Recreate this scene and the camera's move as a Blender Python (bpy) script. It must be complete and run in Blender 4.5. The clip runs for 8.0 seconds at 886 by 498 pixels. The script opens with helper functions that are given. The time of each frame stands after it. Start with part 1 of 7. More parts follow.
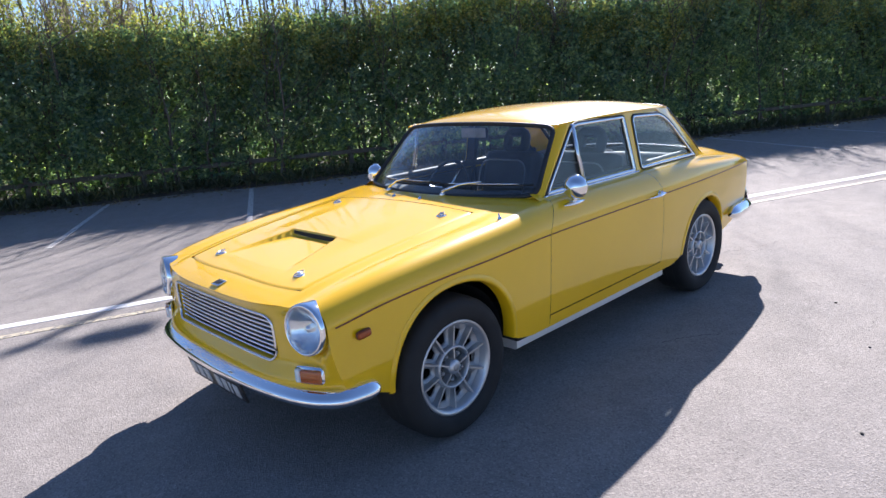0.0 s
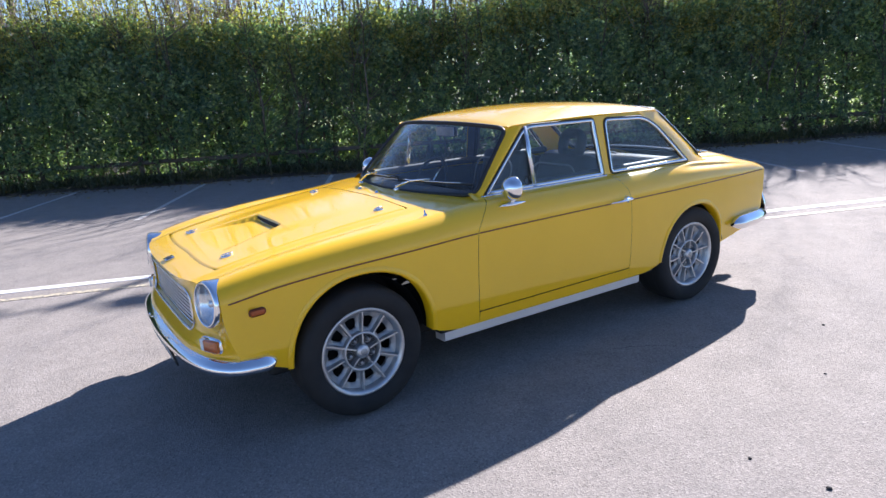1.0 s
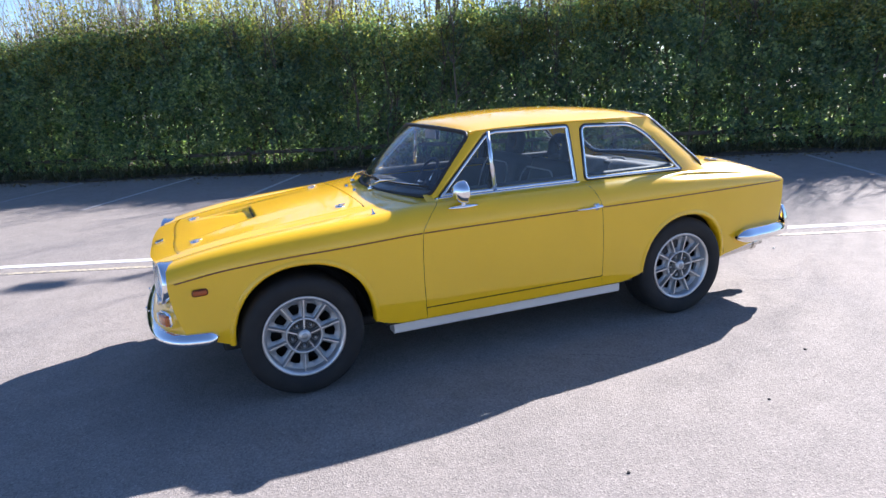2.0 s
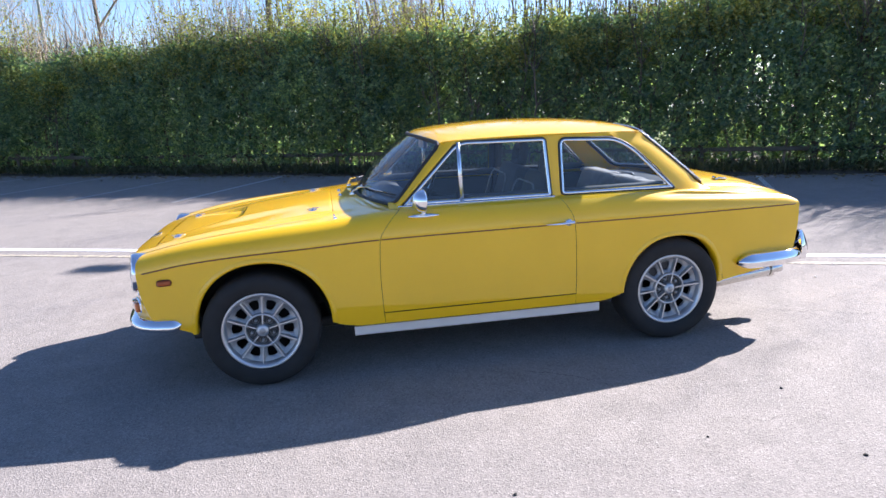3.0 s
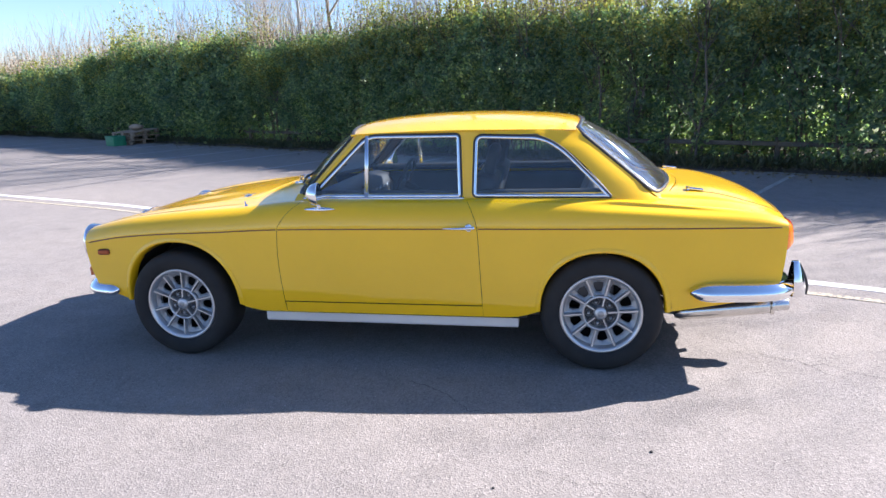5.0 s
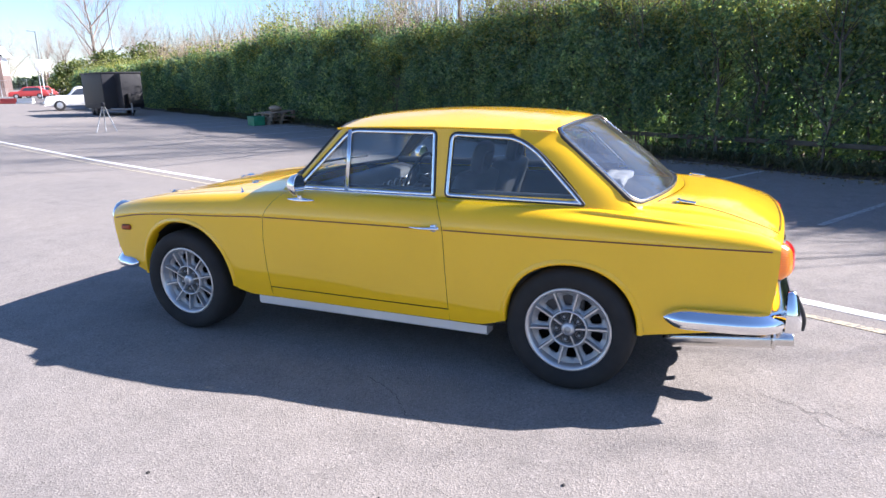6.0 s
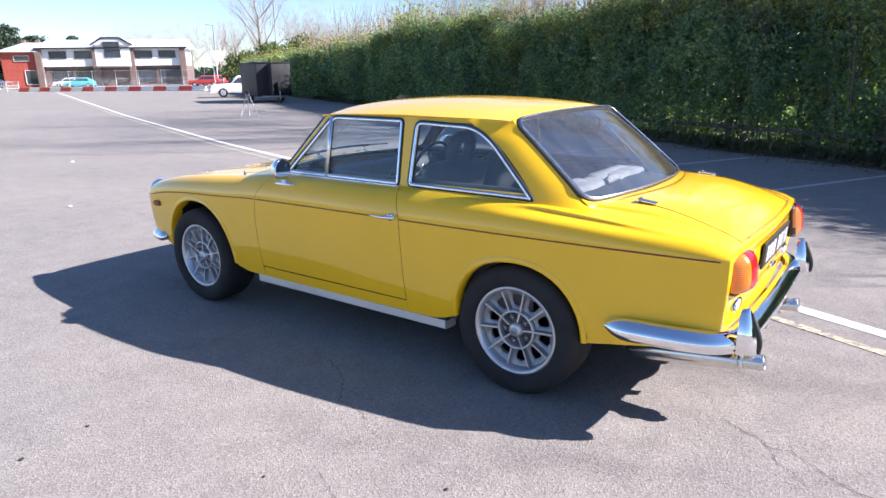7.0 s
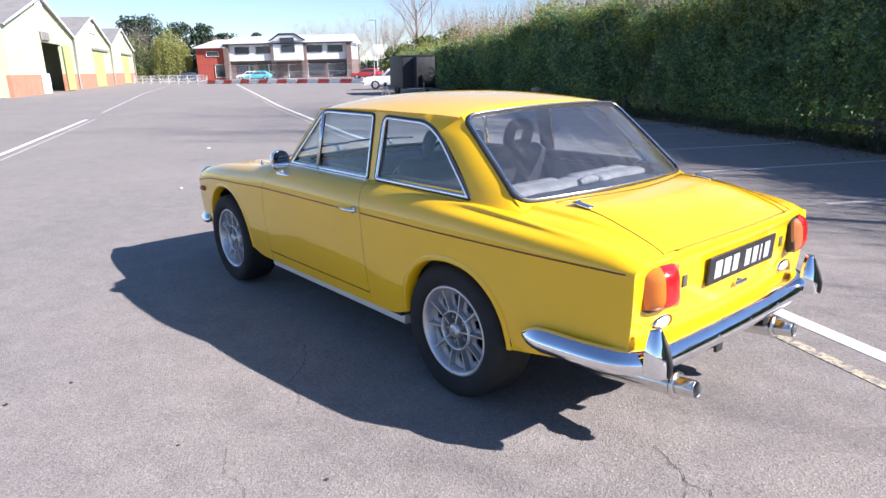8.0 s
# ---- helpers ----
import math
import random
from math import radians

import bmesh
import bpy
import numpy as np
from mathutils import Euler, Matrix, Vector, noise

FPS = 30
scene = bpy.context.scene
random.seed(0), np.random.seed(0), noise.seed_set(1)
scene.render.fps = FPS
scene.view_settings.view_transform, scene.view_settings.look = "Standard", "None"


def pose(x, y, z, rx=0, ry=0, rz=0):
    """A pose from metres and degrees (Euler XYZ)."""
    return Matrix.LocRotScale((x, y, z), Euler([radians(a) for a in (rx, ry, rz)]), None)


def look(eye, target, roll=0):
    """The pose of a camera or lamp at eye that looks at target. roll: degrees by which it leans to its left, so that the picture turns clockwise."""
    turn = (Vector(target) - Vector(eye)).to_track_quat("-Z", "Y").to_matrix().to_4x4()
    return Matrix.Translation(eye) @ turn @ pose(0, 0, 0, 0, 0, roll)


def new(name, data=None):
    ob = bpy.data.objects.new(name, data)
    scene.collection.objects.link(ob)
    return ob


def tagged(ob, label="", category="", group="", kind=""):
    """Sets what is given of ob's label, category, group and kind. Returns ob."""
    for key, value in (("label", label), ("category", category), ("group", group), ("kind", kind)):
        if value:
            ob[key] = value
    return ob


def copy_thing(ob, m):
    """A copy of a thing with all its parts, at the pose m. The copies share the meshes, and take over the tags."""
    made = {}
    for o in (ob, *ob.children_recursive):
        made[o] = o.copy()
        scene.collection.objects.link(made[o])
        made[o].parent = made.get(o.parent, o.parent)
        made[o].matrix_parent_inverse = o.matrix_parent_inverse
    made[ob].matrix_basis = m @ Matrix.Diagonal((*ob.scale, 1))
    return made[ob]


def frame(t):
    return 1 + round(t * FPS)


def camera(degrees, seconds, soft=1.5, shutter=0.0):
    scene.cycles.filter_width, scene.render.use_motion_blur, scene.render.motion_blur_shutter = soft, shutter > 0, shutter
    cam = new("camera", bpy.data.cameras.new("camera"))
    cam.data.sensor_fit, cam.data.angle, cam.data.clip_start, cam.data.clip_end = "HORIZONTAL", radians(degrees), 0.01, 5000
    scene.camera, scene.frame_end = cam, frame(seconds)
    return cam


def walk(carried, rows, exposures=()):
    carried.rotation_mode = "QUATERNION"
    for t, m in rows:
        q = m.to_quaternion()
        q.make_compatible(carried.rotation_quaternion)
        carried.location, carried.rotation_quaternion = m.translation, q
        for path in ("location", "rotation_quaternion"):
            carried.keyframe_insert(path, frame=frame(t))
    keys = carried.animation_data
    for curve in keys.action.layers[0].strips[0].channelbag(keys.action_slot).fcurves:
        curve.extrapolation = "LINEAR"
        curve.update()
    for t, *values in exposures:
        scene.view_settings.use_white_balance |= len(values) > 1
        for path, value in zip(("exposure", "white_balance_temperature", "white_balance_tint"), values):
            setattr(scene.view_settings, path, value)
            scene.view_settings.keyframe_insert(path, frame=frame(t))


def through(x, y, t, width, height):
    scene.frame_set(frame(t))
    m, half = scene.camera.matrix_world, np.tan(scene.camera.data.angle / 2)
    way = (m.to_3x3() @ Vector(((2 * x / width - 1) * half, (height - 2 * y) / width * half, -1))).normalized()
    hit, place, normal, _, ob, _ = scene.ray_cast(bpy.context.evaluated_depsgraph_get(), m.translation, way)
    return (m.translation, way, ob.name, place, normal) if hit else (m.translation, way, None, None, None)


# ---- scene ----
cam = camera(68.1, 8.0)
PATH = [
    (0, (-2.969, -2.659, 1.499), (-1.643, -1.245, 1.007), -4.5),
    (0.5, (-2.603, -2.978, 1.481), (-1.406, -1.454, 0.987), -4.0),
    (1, (-2.343, -3.357, 1.489), (-1.31, -1.717, 0.996), -3.6),
    (1.2, (-2.214, -3.467, 1.48), (-1.247, -1.787, 0.986), -3.5),
    (2.3, (-1.4, -4.059, 1.502), (-0.819, -2.205, 1.028), -3.0),
    (2.5, (-1.287, -4.118, 1.488), (-0.767, -2.243, 1.024), -2.7),
    (3, (-0.806, -4.196, 1.487), (-0.459, -2.279, 1.033), -2.4),
    (3.5, (-0.311, -4.251, 1.483), (-0.179, -2.308, 1.029), -2.2),
    (4, (0.182, -4.242, 1.495), (0.135, -2.296, 1.034), -1.9),
    (4.5, (0.595, -4.14, 1.493), (0.404, -2.205, 1.024), -1.7),
    (4.7, (0.752, -4.107, 1.48), (0.494, -2.181, 1.008), -2.1),
    (5.8, (1.715, -3.746, 1.479), (1.003, -1.947, 0.971), -1.1),
    (6, (1.83, -3.684, 1.495), (1.051, -1.912, 0.989), -1.1),
    (6.5, (2.291, -3.453, 1.496), (1.298, -1.795, 0.982), -1.1),
    (7, (2.587, -3.187, 1.465), (1.441, -1.635, 0.94), -1.0),
    (7.5, (2.878, -2.883, 1.476), (1.574, -1.464, 0.94), -1.1),
    (8, (3.259, -2.535, 1.46), (1.783, -1.298, 0.922), -1.4),
]
walk(cam, [(t, look(eye, target, roll)) for t, eye, target, roll in PATH],
     [(0, 1.26, 6000, 19), (1.2, 1.38, 6000, 19), (2.5, 1.56, 6000, 19), (4.5, 1.66, 6050, 19), (6.5, 1.62, 6050, 19), (8, 1.30, 6050, 19)])

# ---- light: low spring sun behind the hedge, clear sky ----
SUN_TO = Vector((1.31, 0.70, 1.0)).normalized()
world = bpy.data.worlds.new("sky_world")
scene.world = world
world.use_nodes = True
wn = world.node_tree.nodes
sky = wn.new("ShaderNodeTexSky")
sky.sky_type = "NISHITA"
sky.sun_disc = False
sky.sun_elevation = math.asin(SUN_TO.z)
sky.sun_rotation = math.atan2(SUN_TO.x, SUN_TO.y)
sky.air_density, sky.dust_density, sky.ozone_density = 1.0, 0.05, 4.5
world.node_tree.links.new(sky.outputs[0], wn["Background"].inputs[0])
wn["Background"].inputs[1].default_value = 0.069
sun_data = bpy.data.lights.new("sun", "SUN")
sun_data.energy, sun_data.angle, sun_data.color = 5.0, radians(0.53), (1.0, 0.94, 0.84)
sun = new("sun", sun_data)
sun.matrix_world = look(SUN_TO * 60, (0, 0, 0))


# ---- materials ----
def material(name, colour, rough=0.6, metal=0.0):
    m = bpy.data.materials.new(name)
    m.use_nodes = True
    b = m.node_tree.nodes["Principled BSDF"]
    b.inputs["Base Color"].default_value = (*colour, 1)
    b.inputs["Roughness"].default_value = rough
    b.inputs["Metallic"].default_value = metal
    return m


def bsdf(m):
    return m.node_tree.nodes["Principled BSDF"]


def node(m, kind, **values):
    n = m.node_tree.nodes.new(kind)
    for key, value in values.items():
        n.inputs[key].default_value = value
    return n


def link(m, a, b):
    m.node_tree.links.new(a, b)


def ramp(m, fac, stops):
    r = m.node_tree.nodes.new("ShaderNodeValToRGB")
    e = r.color_ramp.elements
    while len(e) < len(stops):
        e.new(0.5)
    for el, (pos, col) in zip(e, stops):
        el.position, el.color = pos, (*col, 1)
    link(m, fac, r.inputs[0])
    return r.outputs[0]


def coords(m):
    return m.node_tree.nodes.new("ShaderNodeTexCoord").outputs["Object"]


def noise_of(m, scale, detail=4.0, rough=0.55, vec=None):
    n = node(m, "ShaderNodeTexNoise", Scale=scale, Detail=detail, Roughness=rough)
    link(m, vec or coords(m), n.inputs["Vector"])
    return n.outputs["Fac"]


def bump(m, height, strength, distance):
    b = node(m, "ShaderNodeBump", Strength=strength, Distance=distance)
    link(m, height, b.inputs["Height"])
    link(m, b.outputs[0], bsdf(m).inputs["Normal"])
    return b


def mixed(m, fac, a, b, mode="MIX"):
    n = m.node_tree.nodes.new("ShaderNodeMix")
    n.data_type, n.blend_type = "RGBA", mode
    for sock, v in ((n.inputs[0], fac), (n.inputs[6], a), (n.inputs[7], b)):
        if isinstance(v, (int, float)):
            sock.default_value = v
        elif isinstance(v, tuple):
            sock.default_value = (*v, 1)
        else:
            link(m, v, sock)
    return n.outputs[2]


def noisy(name, stops, scale, rough=0.7, metal=0.0, bump_scale=0.0, strength=0.3, distance=0.004, detail=5.0):
    """Colour that wanders between stops, with a finer relief on top."""
    m = material(name, stops[0][1], rough, metal)
    link(m, ramp(m, noise_of(m, scale, detail), stops), bsdf(m).inputs["Base Color"])
    if bump_scale:
        bump(m, noise_of(m, bump_scale), strength, distance)
    return m


def paint_material():
    m = material("yellow_paint", (0.88, 0.508, 0.004), 0.36)
    b = bsdf(m)
    link(m, ramp(m, noise_of(m, 2.2, 3), [(0.3, (0.86, 0.497, 0.003)), (0.7, (0.90, 0.522, 0.005))]), b.inputs["Base Color"])
    b.inputs["Coat Weight"].default_value = 1.0
    b.inputs["Coat IOR"].default_value = 1.6
    b.inputs["Coat Roughness"].default_value = 0.05
    b.inputs["Specular IOR Level"].default_value = 0.12
    r = node(m, "ShaderNodeBump", Strength=0.04, Distance=0.002)
    link(m, noise_of(m, 60, 2), r.inputs["Height"])
    link(m, r.outputs[0], b.inputs["Coat Normal"])
    return m


def asphalt_material():
    m = material("asphalt", (0.2, 0.19, 0.185), 0.88)
    v = node(m, "ShaderNodeTexVoronoi", Scale=140.0)
    c = coords(m)
    link(m, c, v.inputs["Vector"])
    grains = ramp(m, v.outputs["Color"], [(0.06, (0.148, 0.135, 0.126)), (0.22, (0.204, 0.188, 0.176)), (0.55, (0.242, 0.224, 0.209)), (0.82, (0.284, 0.262, 0.244)), (0.97, (0.355, 0.328, 0.305))])
    broad = ramp(m, noise_of(m, 0.35, 6, 0.6, c), [(0.25, (0.83, 0.83, 0.85)), (0.6, (1.02, 1.0, 0.98)), (0.8, (1.12, 1.09, 1.06))])
    mid = ramp(m, noise_of(m, 5.0, 5, 0.6, c), [(0.3, (0.88, 0.88, 0.88)), (0.7, (1.08, 1.08, 1.08))])
    both = mixed(m, 1.0, mixed(m, 1.0, grains, broad, "MULTIPLY"), mid, "MULTIPLY")
    spots = ramp(m, noise_of(m, 1.7, 2, 0.5, c), [(0.70, (1, 1, 1)), (0.78, (0.80, 0.80, 0.80))])
    link(m, mixed(m, 1.0, both, spots, "MULTIPLY"), bsdf(m).inputs["Base Color"])
    h = m.node_tree.nodes.new("ShaderNodeMath")
    h.operation = "ADD"
    link(m, v.outputs["Distance"], h.inputs[0])
    link(m, noise_of(m, 30, 4, 0.6, c), h.inputs[1])
    bump(m, h.outputs[0], 0.40, 0.006)
    return m


def line_material(name, colour, wear):
    """Road paint, rubbed through in flakes."""
    m = material(name, colour, 0.7)
    c = coords(m)
    flakes = ramp(m, noise_of(m, 28, 6, 0.7, c), [(wear - 0.06, (0, 0, 0)), (wear + 0.06, (1, 1, 1))])
    link(m, mixed(m, flakes, (0.19, 0.18, 0.17), colour), bsdf(m).inputs["Base Color"])
    bump(m, noise_of(m, 160, 3, 0.5, c), 0.4, 0.003)
    return m


def leaf_material(name, dark, mid, light, through=0.3):
    m = material(name, mid, 0.55)
    b = bsdf(m)
    g = m.node_tree.nodes.new("ShaderNodeNewGeometry")
    col = ramp(m, g.outputs["Random Per Island"], [(0.0, dark), (0.55, mid), (0.93, light), (1.0, light)])
    patch = ramp(m, noise_of(m, 0.9, 3), [(0.28, (0.62, 0.70, 0.74)), (0.5, (0.95, 0.97, 0.95)), (0.72, (1.45, 1.30, 1.0))])
    tint = mixed(m, 1.0, col, patch, "MULTIPLY")
    link(m, tint, b.inputs["Base Color"])
    t = m.node_tree.nodes.new("ShaderNodeBsdfTranslucent")
    link(m, mixed(m, 1.0, tint, (1.75, 2.0, 0.95), "MULTIPLY"), t.inputs["Color"])
    s = node(m, "ShaderNodeMixShader", Fac=through)
    link(m, b.outputs[0], s.inputs[1])
    link(m, t.outputs[0], s.inputs[2])
    link(m, s.outputs[0], m.node_tree.nodes["Material Output"].inputs["Surface"])
    return m


def glass_material(name, tint=(0.85, 0.92, 0.93), rough=0.0, ior=1.5, dust_sheen=0.0):
    """Thin pane: clear glass with a Fresnel sheen, and a film of dust with wiped streaks that also stands in for sky
    reflection.
    """
    m = bpy.data.materials.new(name)
    m.use_nodes = True
    nt = m.node_tree
    nt.nodes.clear()
    out = nt.nodes.new("ShaderNodeOutputMaterial")
    clear = nt.nodes.new("ShaderNodeBsdfTransparent")
    clear.inputs[0].default_value = (*tint, 1)
    gloss = nt.nodes.new("ShaderNodeBsdfGlossy")
    gloss.inputs["Roughness"].default_value = rough
    facing = nt.nodes.new("ShaderNodeLayerWeight")
    facing.inputs["Blend"].default_value = 0.5
    steep = nt.nodes.new("ShaderNodeMath")
    steep.operation, steep.inputs[1].default_value = "POWER", 4.2
    fres = nt.nodes.new("ShaderNodeMath")
    fres.operation = "MULTIPLY_ADD"
    base = 2 * ((ior - 1) / (ior + 1)) ** 2
    fres.inputs[1].default_value, fres.inputs[2].default_value = 0.95 - base, base
    nt.links.new(facing.outputs["Facing"], steep.inputs[0])
    nt.links.new(steep.outputs[0], fres.inputs[0])
    mix = nt.nodes.new("ShaderNodeMixShader")
    for a, b in ((fres.outputs[0], mix.inputs[0]), (clear.outputs[0], mix.inputs[1]), (gloss.outputs[0], mix.inputs[2])):
        nt.links.new(a, b)
    last = mix.outputs[0]
    if dust_sheen:
        film = nt.nodes.new("ShaderNodeBsdfDiffuse")
        film.inputs[0].default_value = (0.62, 0.61, 0.58, 1)
        smear = node(m, "ShaderNodeMapping")
        smear.inputs["Rotation"].default_value, smear.inputs["Scale"].default_value = (0.3, 0.5, 0.6), (3.0, 26.0, 9.0)
        link(m, coords(m), smear.inputs["Vector"])
        grade = ramp(m, noise_of(m, 1.0, 6, 0.6, smear.outputs[0]), [(0.30, (dust_sheen * 0.35,) * 3), (0.60, (dust_sheen,) * 3), (0.80, (dust_sheen * 2.2,) * 3)])
        veil = nt.nodes.new("ShaderNodeMixShader")
        for a, b in ((grade, veil.inputs[0]), (last, veil.inputs[1]), (film.outputs[0], veil.inputs[2])):
            nt.links.new(a, b)
        last = veil.outputs[0]
    nt.links.new(last, out.inputs[0])
    return m


def lens_material(name, colour, rough=0.12):
    m = material(name, colour, rough)
    b = bsdf(m)
    b.inputs["Coat Weight"].default_value = 1.0
    b.inputs["Subsurface Weight"].default_value = 0.25
    b.inputs["Subsurface Radius"].default_value = (0.02, 0.01, 0.01)
    w = node(m, "ShaderNodeTexWave", Scale=42.0)
    w.bands_direction = "Z"
    link(m, coords(m), w.inputs["Vector"])
    bump(m, w.outputs["Fac"], 0.16, 0.003)
    return m


YELLOW = paint_material()
CHROME = noisy("chrome", [(0.3, (0.86, 0.87, 0.89)), (0.7, (0.90, 0.90, 0.91))], 8, 0.07, 1.0)
BRIGHT = noisy("bright_trim", [(0.3, (0.72, 0.74, 0.77)), (0.7, (0.82, 0.83, 0.85))], 14, 0.2, 1.0)
ALLOY = noisy("cast_alloy", [(0.3, (0.52, 0.53, 0.55)), (0.7, (0.64, 0.65, 0.66))], 9, 0.40, 0.85, 180, 0.15, 0.001)
ALLOY_DARK = noisy("dull_alloy", [(0.3, (0.30, 0.305, 0.315)), (0.7, (0.39, 0.395, 0.405))], 9, 0.48, 0.7, 160, 0.2, 0.001)
STEEL = noisy("exhaust_steel", [(0.3, (0.62, 0.61, 0.59)), (0.7, (0.74, 0.73, 0.71))], 12, 0.22, 1.0)
HUB_DARK = noisy("hub_plate", [(0.3, (0.05, 0.052, 0.056)), (0.7, (0.09, 0.092, 0.097))], 9, 0.6, 0.4)
SILL = noisy("sill_cover", [(0.3, (0.72, 0.70, 0.68)), (0.7, (0.80, 0.78, 0.76))], 5, 0.45, 0.2)
RUBBER = noisy("rubber", [(0.3, (0.012, 0.012, 0.013)), (0.7, (0.024, 0.024, 0.025))], 14, 0.55, 0, 200, 0.2, 0.001)
TYRE = noisy("tyre_rubber", [(0.3, (0.010, 0.010, 0.011)), (0.7, (0.019, 0.019, 0.019))], 10, 0.82, 0, 150, 0.25, 0.001)
BLACK = noisy("black_trim", [(0.3, (0.010, 0.010, 0.011)), (0.7, (0.020, 0.020, 0.021))], 8, 0.7)
PIN = noisy("brown_coachline", [(0.3, (0.15, 0.034, 0.012)), (0.7, (0.20, 0.046, 0.018))], 6, 0.5)
VINYL = noisy("dark_vinyl", [(0.3, (0.030, 0.031, 0.034)), (0.7, (0.050, 0.051, 0.055))], 11, 0.55, 0, 240, 0.3, 0.001)
GREY_CLOTH = noisy("pale_grey_trim", [(0.25, (0.25, 0.232, 0.225)), (0.5, (0.33, 0.308, 0.30)), (0.75, (0.40, 0.378, 0.37))], 14, 0.85, 0, 60, 0.7, 0.006)
HEADLINING = noisy("headlining", [(0.3, (0.36, 0.35, 0.33)), (0.7, (0.44, 0.43, 0.41))], 7, 0.85, 0, 260, 0.2, 0.001)
GLASS = glass_material("window_glass", (0.84, 0.90, 0.93), 0.0, 1.48, 0.004)
SCREEN_GLASS = glass_material("screen_glass", (0.86, 0.91, 0.93), 0.0, 1.62, 0.03)
# dust film thickened beyond real dust to imitate the pale sky reflection
REAR_GLASS = glass_material("rear_glass", (0.86, 0.92, 0.95), 0.0, 1.95, 0.046)
MIRROR = material("mirror_glass", (0.82, 0.83, 0.84), 0.03, 1.0)
LENS_GLASS = glass_material("lamp_glass", (0.95, 0.97, 0.98), 0.02)
AMBER = lens_material("amber_lens", (0.74, 0.21, 0.012))
FRONT_AMBER = lens_material("front_amber_lens", (0.48, 0.11, 0.015))
INNER_AMBER = lens_material("inner_amber_lens", (0.52, 0.20, 0.07))
DARK_AMBER = noisy("side_marker_lens", [(0.3, (0.34, 0.060, 0.010)), (0.7, (0.42, 0.085, 0.014))], 40, 0.3)
RED = lens_material("red_lens", (0.62, 0.012, 0.012))
CLEAR = lens_material("clear_lens", (0.80, 0.80, 0.78))
REFLECTOR = noisy("reflector", [(0.3, (0.82, 0.83, 0.84)), (0.7, (0.9, 0.9, 0.9))], 20, 0.16, 1.0, 30, 0.35, 0.004)
PLATE_BLACK = noisy("plate_black", [(0.3, (0.018, 0.018, 0.019)), (0.7, (0.03, 0.03, 0.031))], 16, 0.4)
PLATE_WHITE = noisy("plate_silver", [(0.3, (0.46, 0.46, 0.455)), (0.7, (0.56, 0.56, 0.55))], 16, 0.45)
ASPHALT = asphalt_material()
WHITE_LINE = line_material("white_line", (0.72, 0.71, 0.68), 0.36)
BAY_LINE = line_material("worn_bay_line", (0.50, 0.49, 0.47), 0.44)
FAINT_LINE = line_material("faint_line", (0.40, 0.39, 0.38), 0.47)
YELLOW_LINE = line_material("faded_yellow_line", (0.52, 0.45, 0.31), 0.49)
LEAF = leaf_material("hedge_leaf", (0.078, 0.128, 0.100), (0.155, 0.226, 0.165), (0.31, 0.36, 0.20), 0.52)
# yellowish young leaf, with sunlight on the hedge top brightened into its colour
LEAF_TOP = leaf_material("young_lit_leaf", (0.13, 0.14, 0.045), (0.25, 0.25, 0.085), (0.42, 0.38, 0.17), 0.45)
DRY_LEAF = leaf_material("dry_leaf", (0.09, 0.065, 0.035), (0.15, 0.11, 0.06), (0.24, 0.18, 0.09), 0.1)
GRASS = leaf_material("grass_blade", (0.028, 0.036, 0.015), (0.050, 0.060, 0.024), (0.10, 0.095, 0.045), 0.2)
TWIG = noisy("twig_bark", [(0.3, (0.22, 0.17, 0.12)), (0.7, (0.42, 0.34, 0.25))], 6, 0.9)
PASTURE = noisy("rough_pasture", [(0.25, (0.07, 0.10, 0.025)), (0.5, (0.13, 0.16, 0.04)), (0.8, (0.24, 0.22, 0.08))], 2.5, 0.9, 0, 18, 0.8, 0.03)
BARK = noisy("bark", [(0.3, (0.09, 0.075, 0.06)), (0.7, (0.18, 0.15, 0.12))], 9, 0.9, 0, 40, 0.6, 0.01)
SOIL = noisy("soil", [(0.3, (0.035, 0.028, 0.02)), (0.7, (0.075, 0.06, 0.042))], 5, 0.95, 0, 30, 0.8, 0.02)
TIMBER = noisy("weathered_timber", [(0.3, (0.055, 0.048, 0.036)), (0.7, (0.11, 0.095, 0.072))], 7, 0.85, 0, 60, 0.4, 0.004)


# ---- mesh helpers ----
def mesh_of(name, verts, faces, smooth=True):
    me = bpy.data.meshes.new(name)
    me.from_pydata([tuple(map(float, v)) for v in verts], [], [tuple(map(int, q)) for q in faces])
    me.polygons.foreach_set("use_smooth", [smooth] * len(me.polygons))
    me.update()
    return me


def part(name, shape, mat, parent=None, label="", smooth=True):
    """Link (verts, faces) or a bmesh as one mesh object, under its thing or part."""
    if isinstance(shape, bmesh.types.BMesh):
        me = bpy.data.meshes.new(name)
        shape.to_mesh(me)
        shape.free()
        me.polygons.foreach_set("use_smooth", [smooth] * len(me.polygons))
    else:
        me = mesh_of(name, shape[0], shape[1], smooth)
    me.materials.append(mat)
    ob = new(name, me)
    if parent is not None:
        ob.parent = parent
    if label:
        ob["label"] = label
    return ob


def thing(name, label, category, at=None, group="", kind=""):
    ob = new(name)
    ob.empty_display_size = 0.1
    if at is not None:
        ob.matrix_basis = at
    return tagged(ob, label, category, group, kind)


def join(*shapes):
    verts, faces = [], []
    for v, f in shapes:
        k = len(verts)
        verts.extend([tuple(p) for p in v])
        faces.extend([tuple(i + k for i in q) for q in f])
    return verts, faces


def moved(shape, m):
    return [tuple(m @ Vector(v)) for v in shape[0]], shape[1]


def flip_y(shape):
    return [(x, -y, z) for x, y, z in shape[0]], [tuple(reversed(q)) for q in shape[1]]


